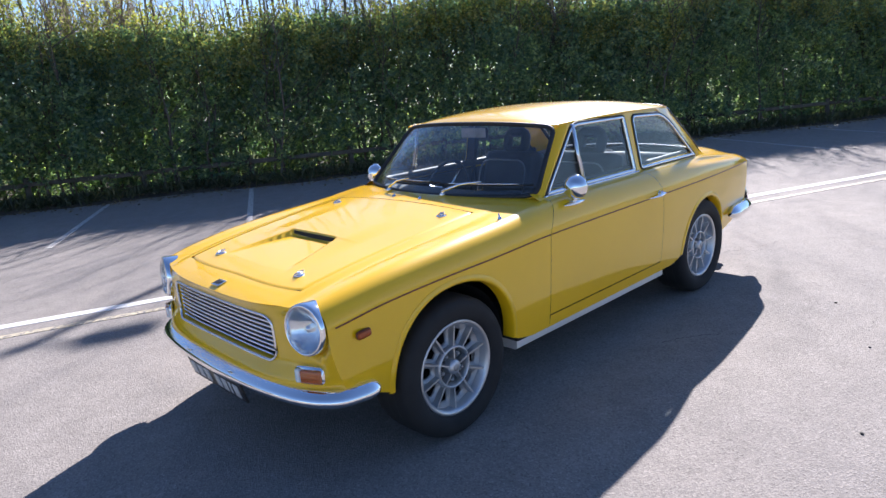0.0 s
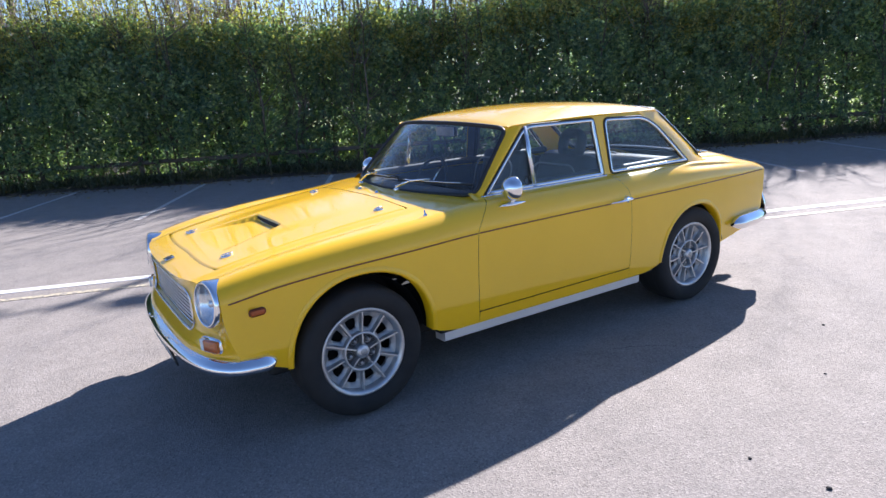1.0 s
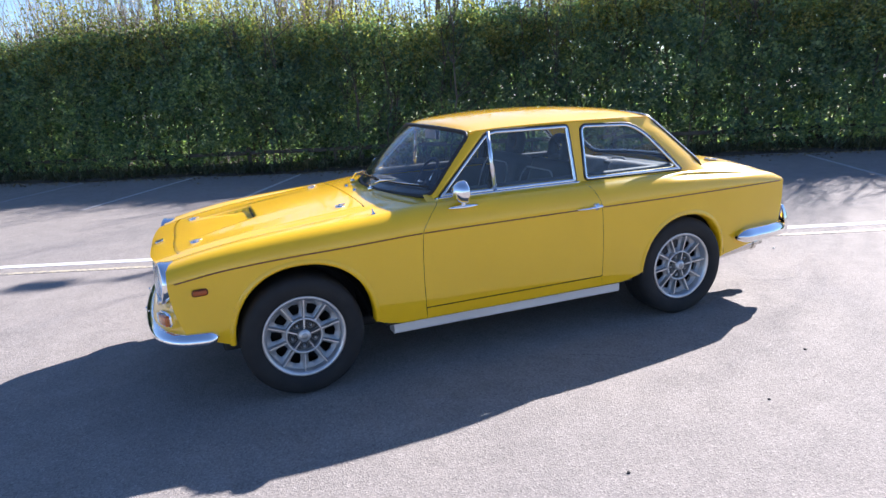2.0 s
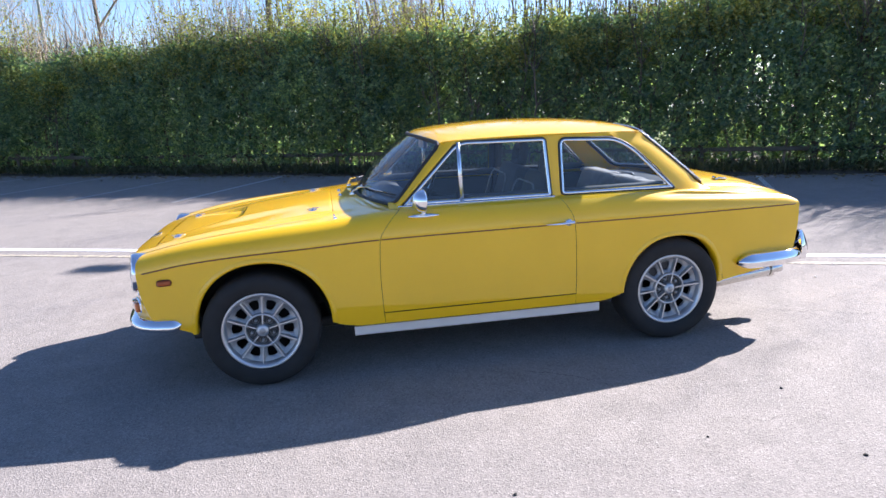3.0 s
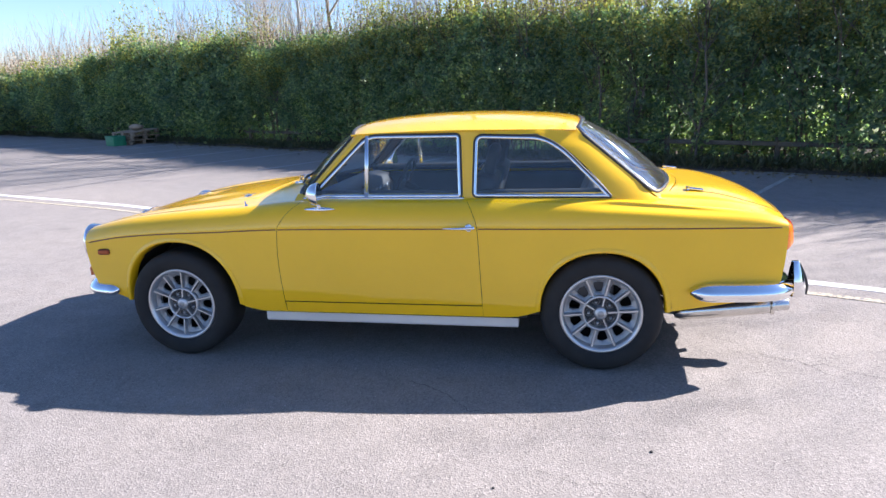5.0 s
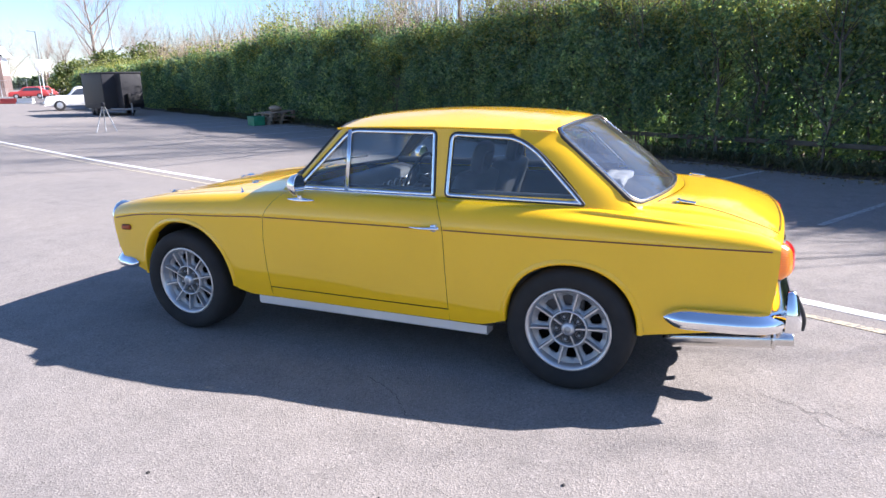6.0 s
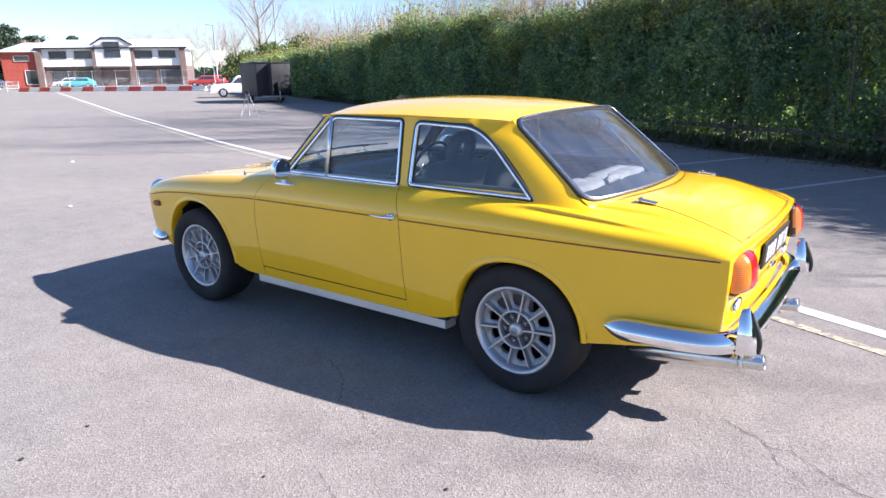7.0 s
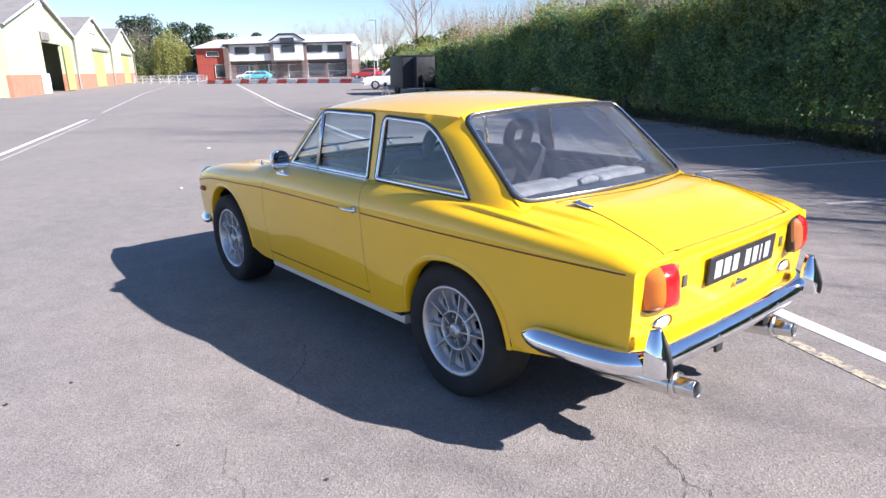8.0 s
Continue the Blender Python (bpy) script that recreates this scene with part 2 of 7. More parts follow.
def grid(p, closed_u=False, closed_v=False):
    """Quads over an array of points n x m x 3."""
    n, m = len(p), len(p[0])
    verts = [tuple(p[i][j]) for i in range(n) for j in range(m)]
    faces = []
    for i in range(n if closed_u else n - 1):
        for j in range(m if closed_v else m - 1):
            a, b = i, (i + 1) % n
            c, d = j, (j + 1) % m
            faces.append((a * m + c, b * m + c, b * m + d, a * m + d))
    return verts, faces


def turned(shape):
    return shape[0], [tuple(reversed(q)) for q in shape[1]]


def curve_through(xs, ys):
    """Smooth function through points, without overshoot."""
    xs, ys = np.array(xs, float), np.array(ys, float)
    h, d = np.diff(xs), np.diff(ys) / np.diff(xs)
    s = np.zeros(len(xs))
    s[0], s[-1] = d[0], d[-1]
    for i in range(1, len(xs) - 1):
        if d[i - 1] * d[i] > 0:
            w1, w2 = 2 * h[i] + h[i - 1], h[i] + 2 * h[i - 1]
            s[i] = (w1 + w2) / (w1 / d[i - 1] + w2 / d[i])

    def value(x):
        x = min(max(x, xs[0]), xs[-1])
        i = min(max(int(np.searchsorted(xs, x)) - 1, 0), len(h) - 1)
        t = (x - xs[i]) / h[i]
        return float((1 + 2 * t) * (1 - t) ** 2 * ys[i] + t * (1 - t) ** 2 * h[i] * s[i] + t * t * (3 - 2 * t) * ys[i + 1] + t * t * (t - 1) * h[i] * s[i + 1])
    return value


def spline(points, n, closed=False):
    """n points along a Catmull-Rom curve."""
    p = [Vector(q) for q in points]
    k = len(p)
    out = []
    spans = k if closed else k - 1
    for j in range(n):
        t = j / n * spans if closed else j / (n - 1) * spans
        i = min(int(t), spans - 1)
        f = t - i
        get = (lambda q: p[q % k]) if closed else (lambda q: p[min(max(q, 0), k - 1)])
        a, b, c, d = get(i - 1), get(i), get(i + 1), get(i + 2)
        out.append(0.5 * ((2 * b) + (c - a) * f + (2 * a - 5 * b + 4 * c - d) * f * f + (3 * b - 3 * c + d - a) * f ** 3))
    return out


def tube(points, radius, sides=8, closed=False, squash=1.0, up=(0, 0, 1)):
    """A bar along points; radius is a number or one for each point."""
    p = [Vector(q) for q in points]
    n = len(p)
    rad = [radius] * n if isinstance(radius, (int, float)) else list(radius)
    rows = []
    for i in range(n):
        a, b = (p[(i - 1) % n], p[(i + 1) % n]) if closed else (p[max(i - 1, 0)], p[min(i + 1, n - 1)])
        d = (b - a).normalized()
        side = d.cross(Vector(up))
        if side.length < 1e-3:
            side = d.cross(Vector((1, 0, 0)))
        side.normalize()
        over = side.cross(d)
        rows.append([p[i] + rad[i] * (math.cos(q) * side + squash * math.sin(q) * over) for q in (2 * math.pi * k / sides for k in range(sides))])
    shape = grid(rows, closed, True)
    if not closed:
        faces = shape[1] + [tuple(range(sides))[::-1], tuple(range((n - 1) * sides, n * sides))]
        shape = (shape[0], faces)
    return turned(shape)


def lathe(profile, sides=32, axis="y", closed=False):
    """Turn (radius, along) round an axis through the origin."""
    rows = []
    for r, a in profile:
        row = []
        for k in range(sides):
            c, s = r * math.cos(2 * math.pi * k / sides), r * math.sin(2 * math.pi * k / sides)
            row.append({"y": (c, a, s), "x": (a, c, s), "z": (c, s, a)}[axis])
        rows.append(row)
    return grid(rows, closed, True)


def box(size, at=(0, 0, 0), edge=0.0, turn=None):
    """A block with its edges taken off."""
    bm = bmesh.new()
    bmesh.ops.create_cube(bm, size=1.0)
    bmesh.ops.scale(bm, vec=size, verts=bm.verts)
    if edge:
        bmesh.ops.bevel(bm, geom=bm.edges[:], offset=edge, segments=2, affect="EDGES", profile=0.6)
    m = Matrix.Translation(at) @ (turn or Matrix())
    bm.verts.index_update()
    shape = [tuple(m @ v.co) for v in bm.verts], [tuple(v.index for v in f.verts) for f in bm.faces]
    bm.free()
    return shape


def slab(outline, lift, thick):
    """A plate: a flat outline of points, given depth along a vector."""
    n = len(outline)
    d = Vector(lift) * thick
    a = [Vector(p) for p in outline]
    verts = [tuple(p) for p in a] + [tuple(p + d) for p in a]
    faces = [tuple(range(n))[::-1], tuple(range(n, 2 * n))] + [(i, (i + 1) % n, n + (i + 1) % n, n + i) for i in range(n)]
    return verts, faces


def round_box(w, h, r, n=6):
    """Outline of a rectangle with round corners, as (a, b) pairs."""
    out = []
    for cx, cy, q in ((w / 2 - r, h / 2 - r, 0), (-w / 2 + r, h / 2 - r, 90), (-w / 2 + r, -h / 2 + r, 180), (w / 2 - r, -h / 2 + r, 270)):
        for k in range(n + 1):
            g = radians(q + 90 * k / n)
            out.append((cx + r * math.cos(g), cy + r * math.sin(g)))
    return out


def band(outline, width, thick, to3d):
    """A flat frame along a closed 2D outline, width inwards, given depth by to3d(a, b, depth)."""
    p = [Vector(q) for q in outline]
    n = len(p)
    area = sum(p[i].x * p[(i + 1) % n].y - p[(i + 1) % n].x * p[i].y for i in range(n))
    sign = 1 if area > 0 else -1
    inner = []
    for i in range(n):
        d1, d2 = (p[i] - p[i - 1]).normalized(), (p[(i + 1) % n] - p[i]).normalized()
        nrm = Vector((-(d1 + d2).y, (d1 + d2).x)).normalized() * sign
        inner.append(p[i] + nrm * width)
    rows = [[to3d(q.x, q.y, h) for q in ring] for ring, h in ((p, 0), (p, thick * 0.7), ([a.lerp(b, 0.25) for a, b in zip(p, inner)], thick), ([a.lerp(b, 0.75) for a, b in zip(p, inner)], thick), (inner, thick * 0.7), (inner, 0))]
    return grid(rows, False, True), inner


# ---- the yard: one sheet of asphalt, painted lines ----
ground_me = mesh_of("ground", [(-2000, -2000, 0), (2000, -2000, 0), (2000, 2000, 0), (-2000, 2000, 0)], [(0, 1, 2, 3)], False)
ground_me.materials.append(ASPHALT)
ground = tagged(new("ground", ground_me), "worn grey asphalt yard with pale aggregate", "ground", kind="structure")

E_DIR, N_DIR = Vector((0.876, -0.482, 0)), Vector((0.482, 0.876, 0))   # along the hedge, towards the hedge


def yard(u, v, z=0.0):
    p = E_DIR * u + N_DIR * v
    return Vector((p.x, p.y, z))


def painted(name, a, b, width, mat, label, seed=0):
    """A strip of thick road paint with slightly ragged edges."""
    rnd = random.Random(seed)
    a, b = Vector((*a, 0)), Vector((*b, 0))
    d = (b - a).normalized()
    side = Vector((-d.y, d.x, 0))
    n = max(4, int((b - a).length / 0.25))
    rows = []
    for i in range(n + 1):
        p = a.lerp(b, i / n)
        w0, w1 = width / 2 * (1 + rnd.uniform(-0.06, 0.06)), width / 2 * (1 + rnd.uniform(-0.06, 0.06))
        rows.append([p - side * w0 + Vector((0, 0, 0.0005)), p - side * (w0 - 0.004) + Vector((0, 0, 0.004)), p + side * (w1 - 0.004) + Vector((0, 0, 0.004)), p + side * w1 + Vector((0, 0, 0.0005))])
    ob = part(name, turned(grid(rows)), mat, None, "", False)
    return tagged(ob, label, "road marking", kind="structure")


def painted_path(points, width, mat, label, seed):
    """A long line, one object for each straight stretch."""
    for k in range(len(points) - 1):
        painted("road_line", points[k], points[k + 1], width, mat, label, seed + k)


MAIN = [(16.0, -4.60), (6.46, -0.59), (-5.27, 4.19), (-9.93, 5.72), (-22.5, 10.35), (-70.0, 29.1)]
painted_path(MAIN, 0.11, WHITE_LINE, "long worn white line painted on the asphalt", 1)
painted_path([(x - 0.10, y - 0.25) for x, y in MAIN], 0.075, YELLOW_LINE, "faded cream line beside the white one", 7)
SECOND = [(-2.0, -4.95), (-12.05, -0.86), (-21.6, 2.80)]
painted_path(SECOND, 0.10, WHITE_LINE, "white line across the open yard", 14)
painted_path([(-25.2, 4.15), (-49.0, 12.75), (-73.0, 22.4)], 0.09, BAY_LINE, "worn far stretch of the white line", 17)
painted_path([(x + 0.08, y + 0.25) for x, y in SECOND], 0.08, FAINT_LINE, "faint second line beside the white one", 20)
for k in range(-9, 7):
    u = -3.87 + 2.24 * k
    painted("bay_line", yard(u, 4.50)[:2], yard(u, 7.75)[:2], 0.075, BAY_LINE if k in (-1, 0, 1, 3) else FAINT_LINE, "worn white parking bay line", 40 + k)


# ---- cracks, loose stones and pale specks on the asphalt ----
CRACK = noisy("crack_shadow", [(0.3, (0.020, 0.019, 0.019)), (0.7, (0.045, 0.043, 0.042))], 30, 0.95)


def crack(points, width, seed):
    """A thin open crack that wanders between the given places."""
    r = random.Random(seed)
    pts = [Vector((*p, 0)) for p in points]
    fine_pts = [pts[0]]
    for a, b in zip(pts, pts[1:]):
        side = Vector((a.y - b.y, b.x - a.x, 0)).normalized()
        for k in range(1, 7):
            fine_pts.append(a.lerp(b, k / 6) + side * r.uniform(-0.009, 0.009))
    rows = []
    for i, p in enumerate(fine_pts):
        d = (fine_pts[min(i + 1, len(fine_pts) - 1)] - fine_pts[max(i - 1, 0)]).normalized()
        side = Vector((-d.y, d.x, 0)) * width * r.uniform(0.35, 1.2) * 0.5
        rows.append([p - side + Vector((0, 0, 0.004)), p + side + Vector((0, 0, 0.004))])
    ob = part("crack", turned(grid(rows)), CRACK, None, "", False)
    tagged(ob, "thin dark crack running through the asphalt", "crack", kind="structure")


crack([(2.04, -0.45), (2.15, -0.51), (2.20, -0.53), (2.26, -0.59), (2.33, -0.56), (2.42, -0.64), (2.51, -0.70), (2.66, -0.73)], 0.0034, 3)
crack([(2.26, -0.59), (2.31, -0.69), (2.40, -0.75)], 0.0022, 4)
crack([(0.20, -0.99), (0.30, -1.03), (0.43, -1.115), (0.50, -1.19), (0.56, -1.27), (0.69, -1.28), (0.78, -1.33)], 0.0034, 6)
crack([(0.9, -1.72), (1.05, -1.80), (1.22, -1.78), (1.36, -1.86)], 0.002, 5)


def pebble(x, y, r, seed, mat, label):
    rr = random.Random(seed)
    bm = bmesh.new()
    bmesh.ops.create_icosphere(bm, subdivisions=2, radius=r)
    for v in bm.verts:
        v.co = Vector((v.co.x * 1.25, v.co.y, v.co.z * 0.55)) * (1 + 0.25 * noise.noise(v.co / r * 1.3 + Vector((seed, 0, 0))))
    ob = part("pebble", bm, mat, None)
    ob.matrix_basis = Matrix.Translation((x, y, r * 0.42)) @ Matrix.Rotation(rr.uniform(0, 6), 4, "Z")
    tagged(ob, label, "stone", "loose stones on the asphalt")


for k, (x, y, r) in enumerate(((-0.14, -2.34, 0.009), (-0.18, -2.06, 0.007), (1.27, -2.15, 0.008), (0.75, -1.86, 0.006), (1.36, -1.53, 0.007))):
    pebble(x, y, r, k, CRACK, "small dark stone lying on the asphalt")
for k, (x, y, r) in enumerate(((-9.6, 2.3, 0.03), (-5.4, 0.3, 0.02), (2.9, 0.1, 0.008))):
    pebble(x, y, r, k + 20, WHITE_LINE, "pale stone chip lying on the asphalt")


# ---- the tall hedge along the bays, its verge and rail ----
RNG = np.random.default_rng(7)


def wobble(x, y, seed, scale):
    """Smooth value noise for arrays, -1 to 1."""
    g = np.random.default_rng(seed).uniform(-1, 1, (64, 64))
    a, b = x / scale, y / scale
    i, j = np.floor(a).astype(int), np.floor(b).astype(int)
    f, h = a - i, b - j
    f, h = f * f * (3 - 2 * f), h * h * (3 - 2 * h)
    q = lambda p, r: g[p % 64, r % 64]
    return (q(i, j) * (1 - f) + q(i + 1, j) * f) * (1 - h) + (q(i, j + 1) * (1 - f) + q(i + 1, j + 1) * f) * h


def leaf_mesh(name, pos, size, tilt, mat, slim=0.55):
    """Many small folded leaves at pos, each its own island of two triangles pairs."""
    n = len(pos)
    d = RNG.normal(0, 1, (n, 3))
    d[:, 2] *= tilt
    d /= np.linalg.norm(d, axis=1)[:, None]
    r = RNG.normal(0, 1, (n, 3))
    w = np.cross(d, r)
    w /= np.linalg.norm(w, axis=1)[:, None] + 1e-9
    length = size * RNG.uniform(0.6, 1.35, n)[:, None]
    d, w = d * length, w * length * slim * 0.5
    v = np.stack([pos - d * 0.5, pos + w, pos + d * 0.5, pos - w], axis=1).reshape(-1, 3)
    me = bpy.data.meshes.new(name)
    me.vertices.add(4 * n)
    me.vertices.foreach_set("co", v.astype(np.float32).ravel())
    me.loops.add(4 * n)
    me.loops.foreach_set("vertex_index", np.arange(4 * n, dtype=np.int32))
    me.polygons.add(n)
    me.polygons.foreach_set("loop_start", np.arange(0, 4 * n, 4, dtype=np.int32))
    me.update(calc_edges=True)
    me.materials.append(mat)
    return me


def to_yard(u, v, z):
    return np.stack([0.876 * u + 0.482 * v, -0.482 * u + 0.876 * v, z], axis=1)


def hedge_height(u):
    far = np.clip((-23.0 - u) / 3.0, 0, 1)
    return 2.92 + (0.30 - 0.12 * far) * wobble(u, u * 0, 3, 3.1) + 0.16 * wobble(u, u * 0, 4, 0.9) - 0.42 * far


def hedge_front(u, z):
    return 8.45 + 0.30 * wobble(u, z, 5, 1.4) + 0.16 * wobble(u, z, 6, 0.5) - 0.25 * np.sin(np.clip(z / 3.2, 0, 1) * np.pi) + 0.12 * np.maximum(0, z - 2.2)


def sprays(u, v, z, count, length, loose, lean):
    """Leaves strung along short twigs that start at the given places."""
    m = len(u)
    du, dv, dz = RNG.normal(0, 0.55, m), RNG.normal(-0.25, 0.45, m), RNG.normal(lean, 0.5, m)
    f = RNG.uniform(-0.5, 0.5, (m, count)) * (length * RNG.uniform(0.5, 1.4, m))[:, None]
    out = [(c[:, None] + d[:, None] * f + RNG.normal(0, loose, (m, count))).ravel() for c, d in ((u, du), (v, dv), (z, dz))]
    return to_yard(out[0], out[1], np.maximum(out[2], 0.02))


def hedge_leaves(u0, u1, n, size):
    n = n // 8
    u = RNG.uniform(u0, u1, n)
    h = hedge_height(u)
    z = h * RNG.uniform(0.02, 1.0, n) ** 0.85
    depth = RNG.exponential(0.50, n)
    dens = wobble(u, z, 8, 0.75) + 0.7 * wobble(u, z, 9, 0.3)
    thin = np.clip(1 - z / 1.3, 0, 1)
    keep = (depth < 1.9) & (RNG.uniform(-1, 1, n) < 0.72 + 0.75 * dens - 0.45 * thin)
    u, z, depth = u[keep], z[keep], depth[keep]
    v = hedge_front(u, z) + 0.22 * wobble(u, z, 13, 0.22) + depth
    return sprays(u, v, z, 8, 0.34 if size < 0.1 else 0.5, 0.022 if size < 0.1 else 0.06, 0.55)


hedge = thing("hedge", "tall dense green hedge, dark on its shaded side", "hedge", kind="stuff")
for name, u0, u1, n, size in (("near_foliage", -14, 12, 360000, 0.074), ("side_foliage", -30, -14, 150000, 0.11), ("far_foliage", -62, -30, 110000, 0.19), ("end_foliage", 12, 24, 80000, 0.12)):
    ob = new(name, leaf_mesh(name, hedge_leaves(u0, u1, n, size), size, 0.8, LEAF))
    ob.parent = hedge
    tagged(ob, "", "", kind="stuff")


def inner_leaves(u0, u1, n):
    """The close-grown heart of the hedge, behind its outer sprays."""
    u = RNG.uniform(u0, u1, n)
    z = (hedge_height(u) - 0.25) * RNG.uniform(0.0, 1.0, n)
    v = hedge_front(u, z) + RNG.uniform(0.75, 1.75, n)
    gap = wobble(u, z, 31, 0.30) + 0.8 * wobble(u, z, 32, 0.9) - 0.35 * np.clip(1 - z / 1.2, 0, 1)
    keep = gap > -0.72
    return to_yard(u[keep], v[keep], np.maximum(z[keep], 0.03))


for u0, u1, n, size in ((-16, 14, 80000, 0.105), (-62, -16, 50000, 0.20)):
    ob = new("inner_foliage", leaf_mesh("inner_foliage", inner_leaves(u0, u1, n), size, 0.9, LEAF))
    ob.parent = hedge
    tagged(ob, "", "", kind="stuff")


def top_leaves(u0, u1, n, rise):
    n = n // 9
    u = RNG.uniform(u0, u1, n)
    h = hedge_height(u)
    clump = np.clip(wobble(u, u * 0, 11, 1.3) * 0.9 + 0.6 * wobble(u, u * 0, 12, 0.35) + 0.55, 0.05, 1.7)
    z = h - 0.75 + RNG.exponential(0.60, n) * clump * rise + 0.40 * RNG.uniform(0, 1, n)
    v = hedge_front(u, z) + RNG.uniform(-0.1, 1.7, n)
    keep = z < h + np.where(u < -24, 0.55, np.where(u > -7, np.where((u > -3) & (u < 3.5), 0.30, 0.75), 1.7))
    return sprays(u[keep], v[keep], z[keep], 9, 0.55, 0.025, 1.1)


def scrub_leaves(u0, u1, n):
    """Sunlit bramble and saplings growing behind the hedge."""
    u = RNG.uniform(u0, u1, n)
    v = RNG.uniform(11.2, 13.6, n)
    top = 2.3 + 0.7 * wobble(u, v, 21, 1.6)
    z = top * RNG.uniform(0.02, 1, n)
    keep = wobble(u, z, 22, 0.6) + wobble(v, z, 23, 0.6) > -0.35
    return to_yard(u[keep], v[keep], z[keep])


for u0, u1, n, size in ((-16, 18, 60000, 0.11), (-50, -16, 30000, 0.20)):
    ob = new("scrub", leaf_mesh("scrub", scrub_leaves(u0, u1, n), size, 0.9, LEAF))
    ob.parent = hedge
    tagged(ob, "sunlit scrub behind the hedge", "", kind="stuff")


for u0, u1, n, size in ((-18, 14, 230000, 0.056), (-62, -18, 110000, 0.085)):
    ob = new("young_growth", leaf_mesh("young_growth", top_leaves(u0, u1, n, 0.9), size, 0.9, LEAF_TOP))
    ob.parent = hedge
    tagged(ob, "young leaves on the hedge top, coloured paler as if sunlit", "", kind="stuff")


def stick(rnd, p, d, length, r, bits, bend, depth):
    """One branch and its twigs, as tapered tubes."""
    pts, rad = [Vector(p)], [r]
    n = 4 if depth > 0 else 1
    for i in range(n):
        d = (d + Vector((rnd.uniform(-1, 1), rnd.uniform(-1, 1), rnd.uniform(-0.6, 1))) * bend).normalized()
        pts.append(pts[-1] + d * (length / n))
        rad.append(r * (1 - 0.72 * (i + 1) / n) if depth > 0 else r * 0.4)
    bits.append(tube(pts, rad, 5 if r > 0.03 else 3))
    if depth > 0:
        for i in range(1, n + 1):
            for _ in range(rnd.choice((1, 2, 2)) if i < n else 2):
                side = Vector((rnd.uniform(-1, 1), rnd.uniform(-1, 1), rnd.uniform(-0.15, 0.9))).normalized()
                stick(rnd, pts[i], (d * 0.75 + side * 0.75).normalized(), length * rnd.uniform(0.45, 0.68), max(0.0026, rad[i] * 0.55), bits, bend * 1.05, depth - 1)


stems = []
rnd = random.Random(3)
for k in range(240):
    u = -16 + 30 * k / 240 + rnd.uniform(-0.1, 0.1)
    v = rnd.uniform(8.45, 9.5)
    p = yard(u, v, 0.0)
    pts = [p]
    for i in range(5):
        pts.append(pts[-1] + Vector((rnd.uniform(-0.14, 0.14), rnd.uniform(-0.14, 0.14), 0.62)))
    stems.append(tube(pts, [0.026, 0.022, 0.018, 0.014, 0.010, 0.006], 4))
    for i in range(1, 5):
        for _ in range(3):
            d = Vector((rnd.uniform(-0.8, 0.8), rnd.uniform(-0.8, 0.4), rnd.uniform(0.3, 1.1))).normalized()
            q = pts[i] + d * rnd.uniform(0.35, 0.7)
            stems.append(tube([pts[i], q, q + (d + Vector((rnd.uniform(-0.4, 0.4), rnd.uniform(-0.4, 0.4), 0.3))) * 0.3], [0.009, 0.006, 0.003], 3))
ob = part("hedge_stems", join(*stems), BARK, hedge)
tagged(ob, kind="stuff")
whips = []
for k in range(7500):
    u = rnd.uniform(-40, 14)
    if math.sin(u * 1.3) + 0.7 * math.sin(u * 3.1 + 1) < rnd.uniform(-1.6, 1.2):
        continue
    if -3 < u < 3.5 and rnd.random() < 0.6:
        continue
    v = rnd.uniform(8.5, 10.3)
    h = 2.35 + rnd.uniform(-0.3, 0.5)
    p = yard(u, v, h)
    d = Vector((rnd.uniform(-0.35, 0.35), rnd.uniform(-0.35, 0.35), 1)).normalized()
    ln = rnd.uniform(0.7, 1.6) if rnd.random() < 0.7 else rnd.uniform(1.5, 2.6)
    m = p + d * ln * 0.5
    whips.append(tube([p, m, m + (d + Vector((rnd.uniform(-0.3, 0.3), rnd.uniform(-0.3, 0.3), 0))) * ln * 0.5], [0.008, 0.006, 0.002], 3))
ob = part("hedge_whips", join(*whips), TWIG, hedge, "bare pale shoots above the hedge")
tagged(ob, kind="stuff")
poles = []
for k in range(120):
    u = rnd.uniform(-7.0, 13.0)
    p = yard(u, rnd.uniform(8.9, 10.2), 1.6)
    d = Vector((rnd.uniform(-0.10, 0.10), rnd.uniform(-0.10, 0.10), 1)).normalized()
    ln, r = rnd.uniform(1.9, 3.4), rnd.uniform(0.014, 0.030)
    pts = [p + d * ln * f + Vector((rnd.uniform(-0.05, 0.05), rnd.uniform(-0.05, 0.05), 0)) for f in (0, 0.3, 0.6, 0.85, 1.0)]
    poles.append(tube(pts, [r, r * 0.9, r * 0.75, r * 0.5, r * 0.15], 5))
    for i in (1, 2, 3):
        q = pts[i] + Vector((rnd.uniform(-0.35, 0.35), rnd.uniform(-0.35, 0.35), rnd.uniform(0.35, 0.8)))
        poles.append(tube([pts[i], pts[i].lerp(q, 0.55) + Vector((0, 0, -0.03)), q], [r * 0.5, r * 0.35, r * 0.1], 4))
ob = part("hedge_poles", join(*poles), BARK, hedge, "stout bare shoots rising out of the hedge")
tagged(ob, kind="stuff")


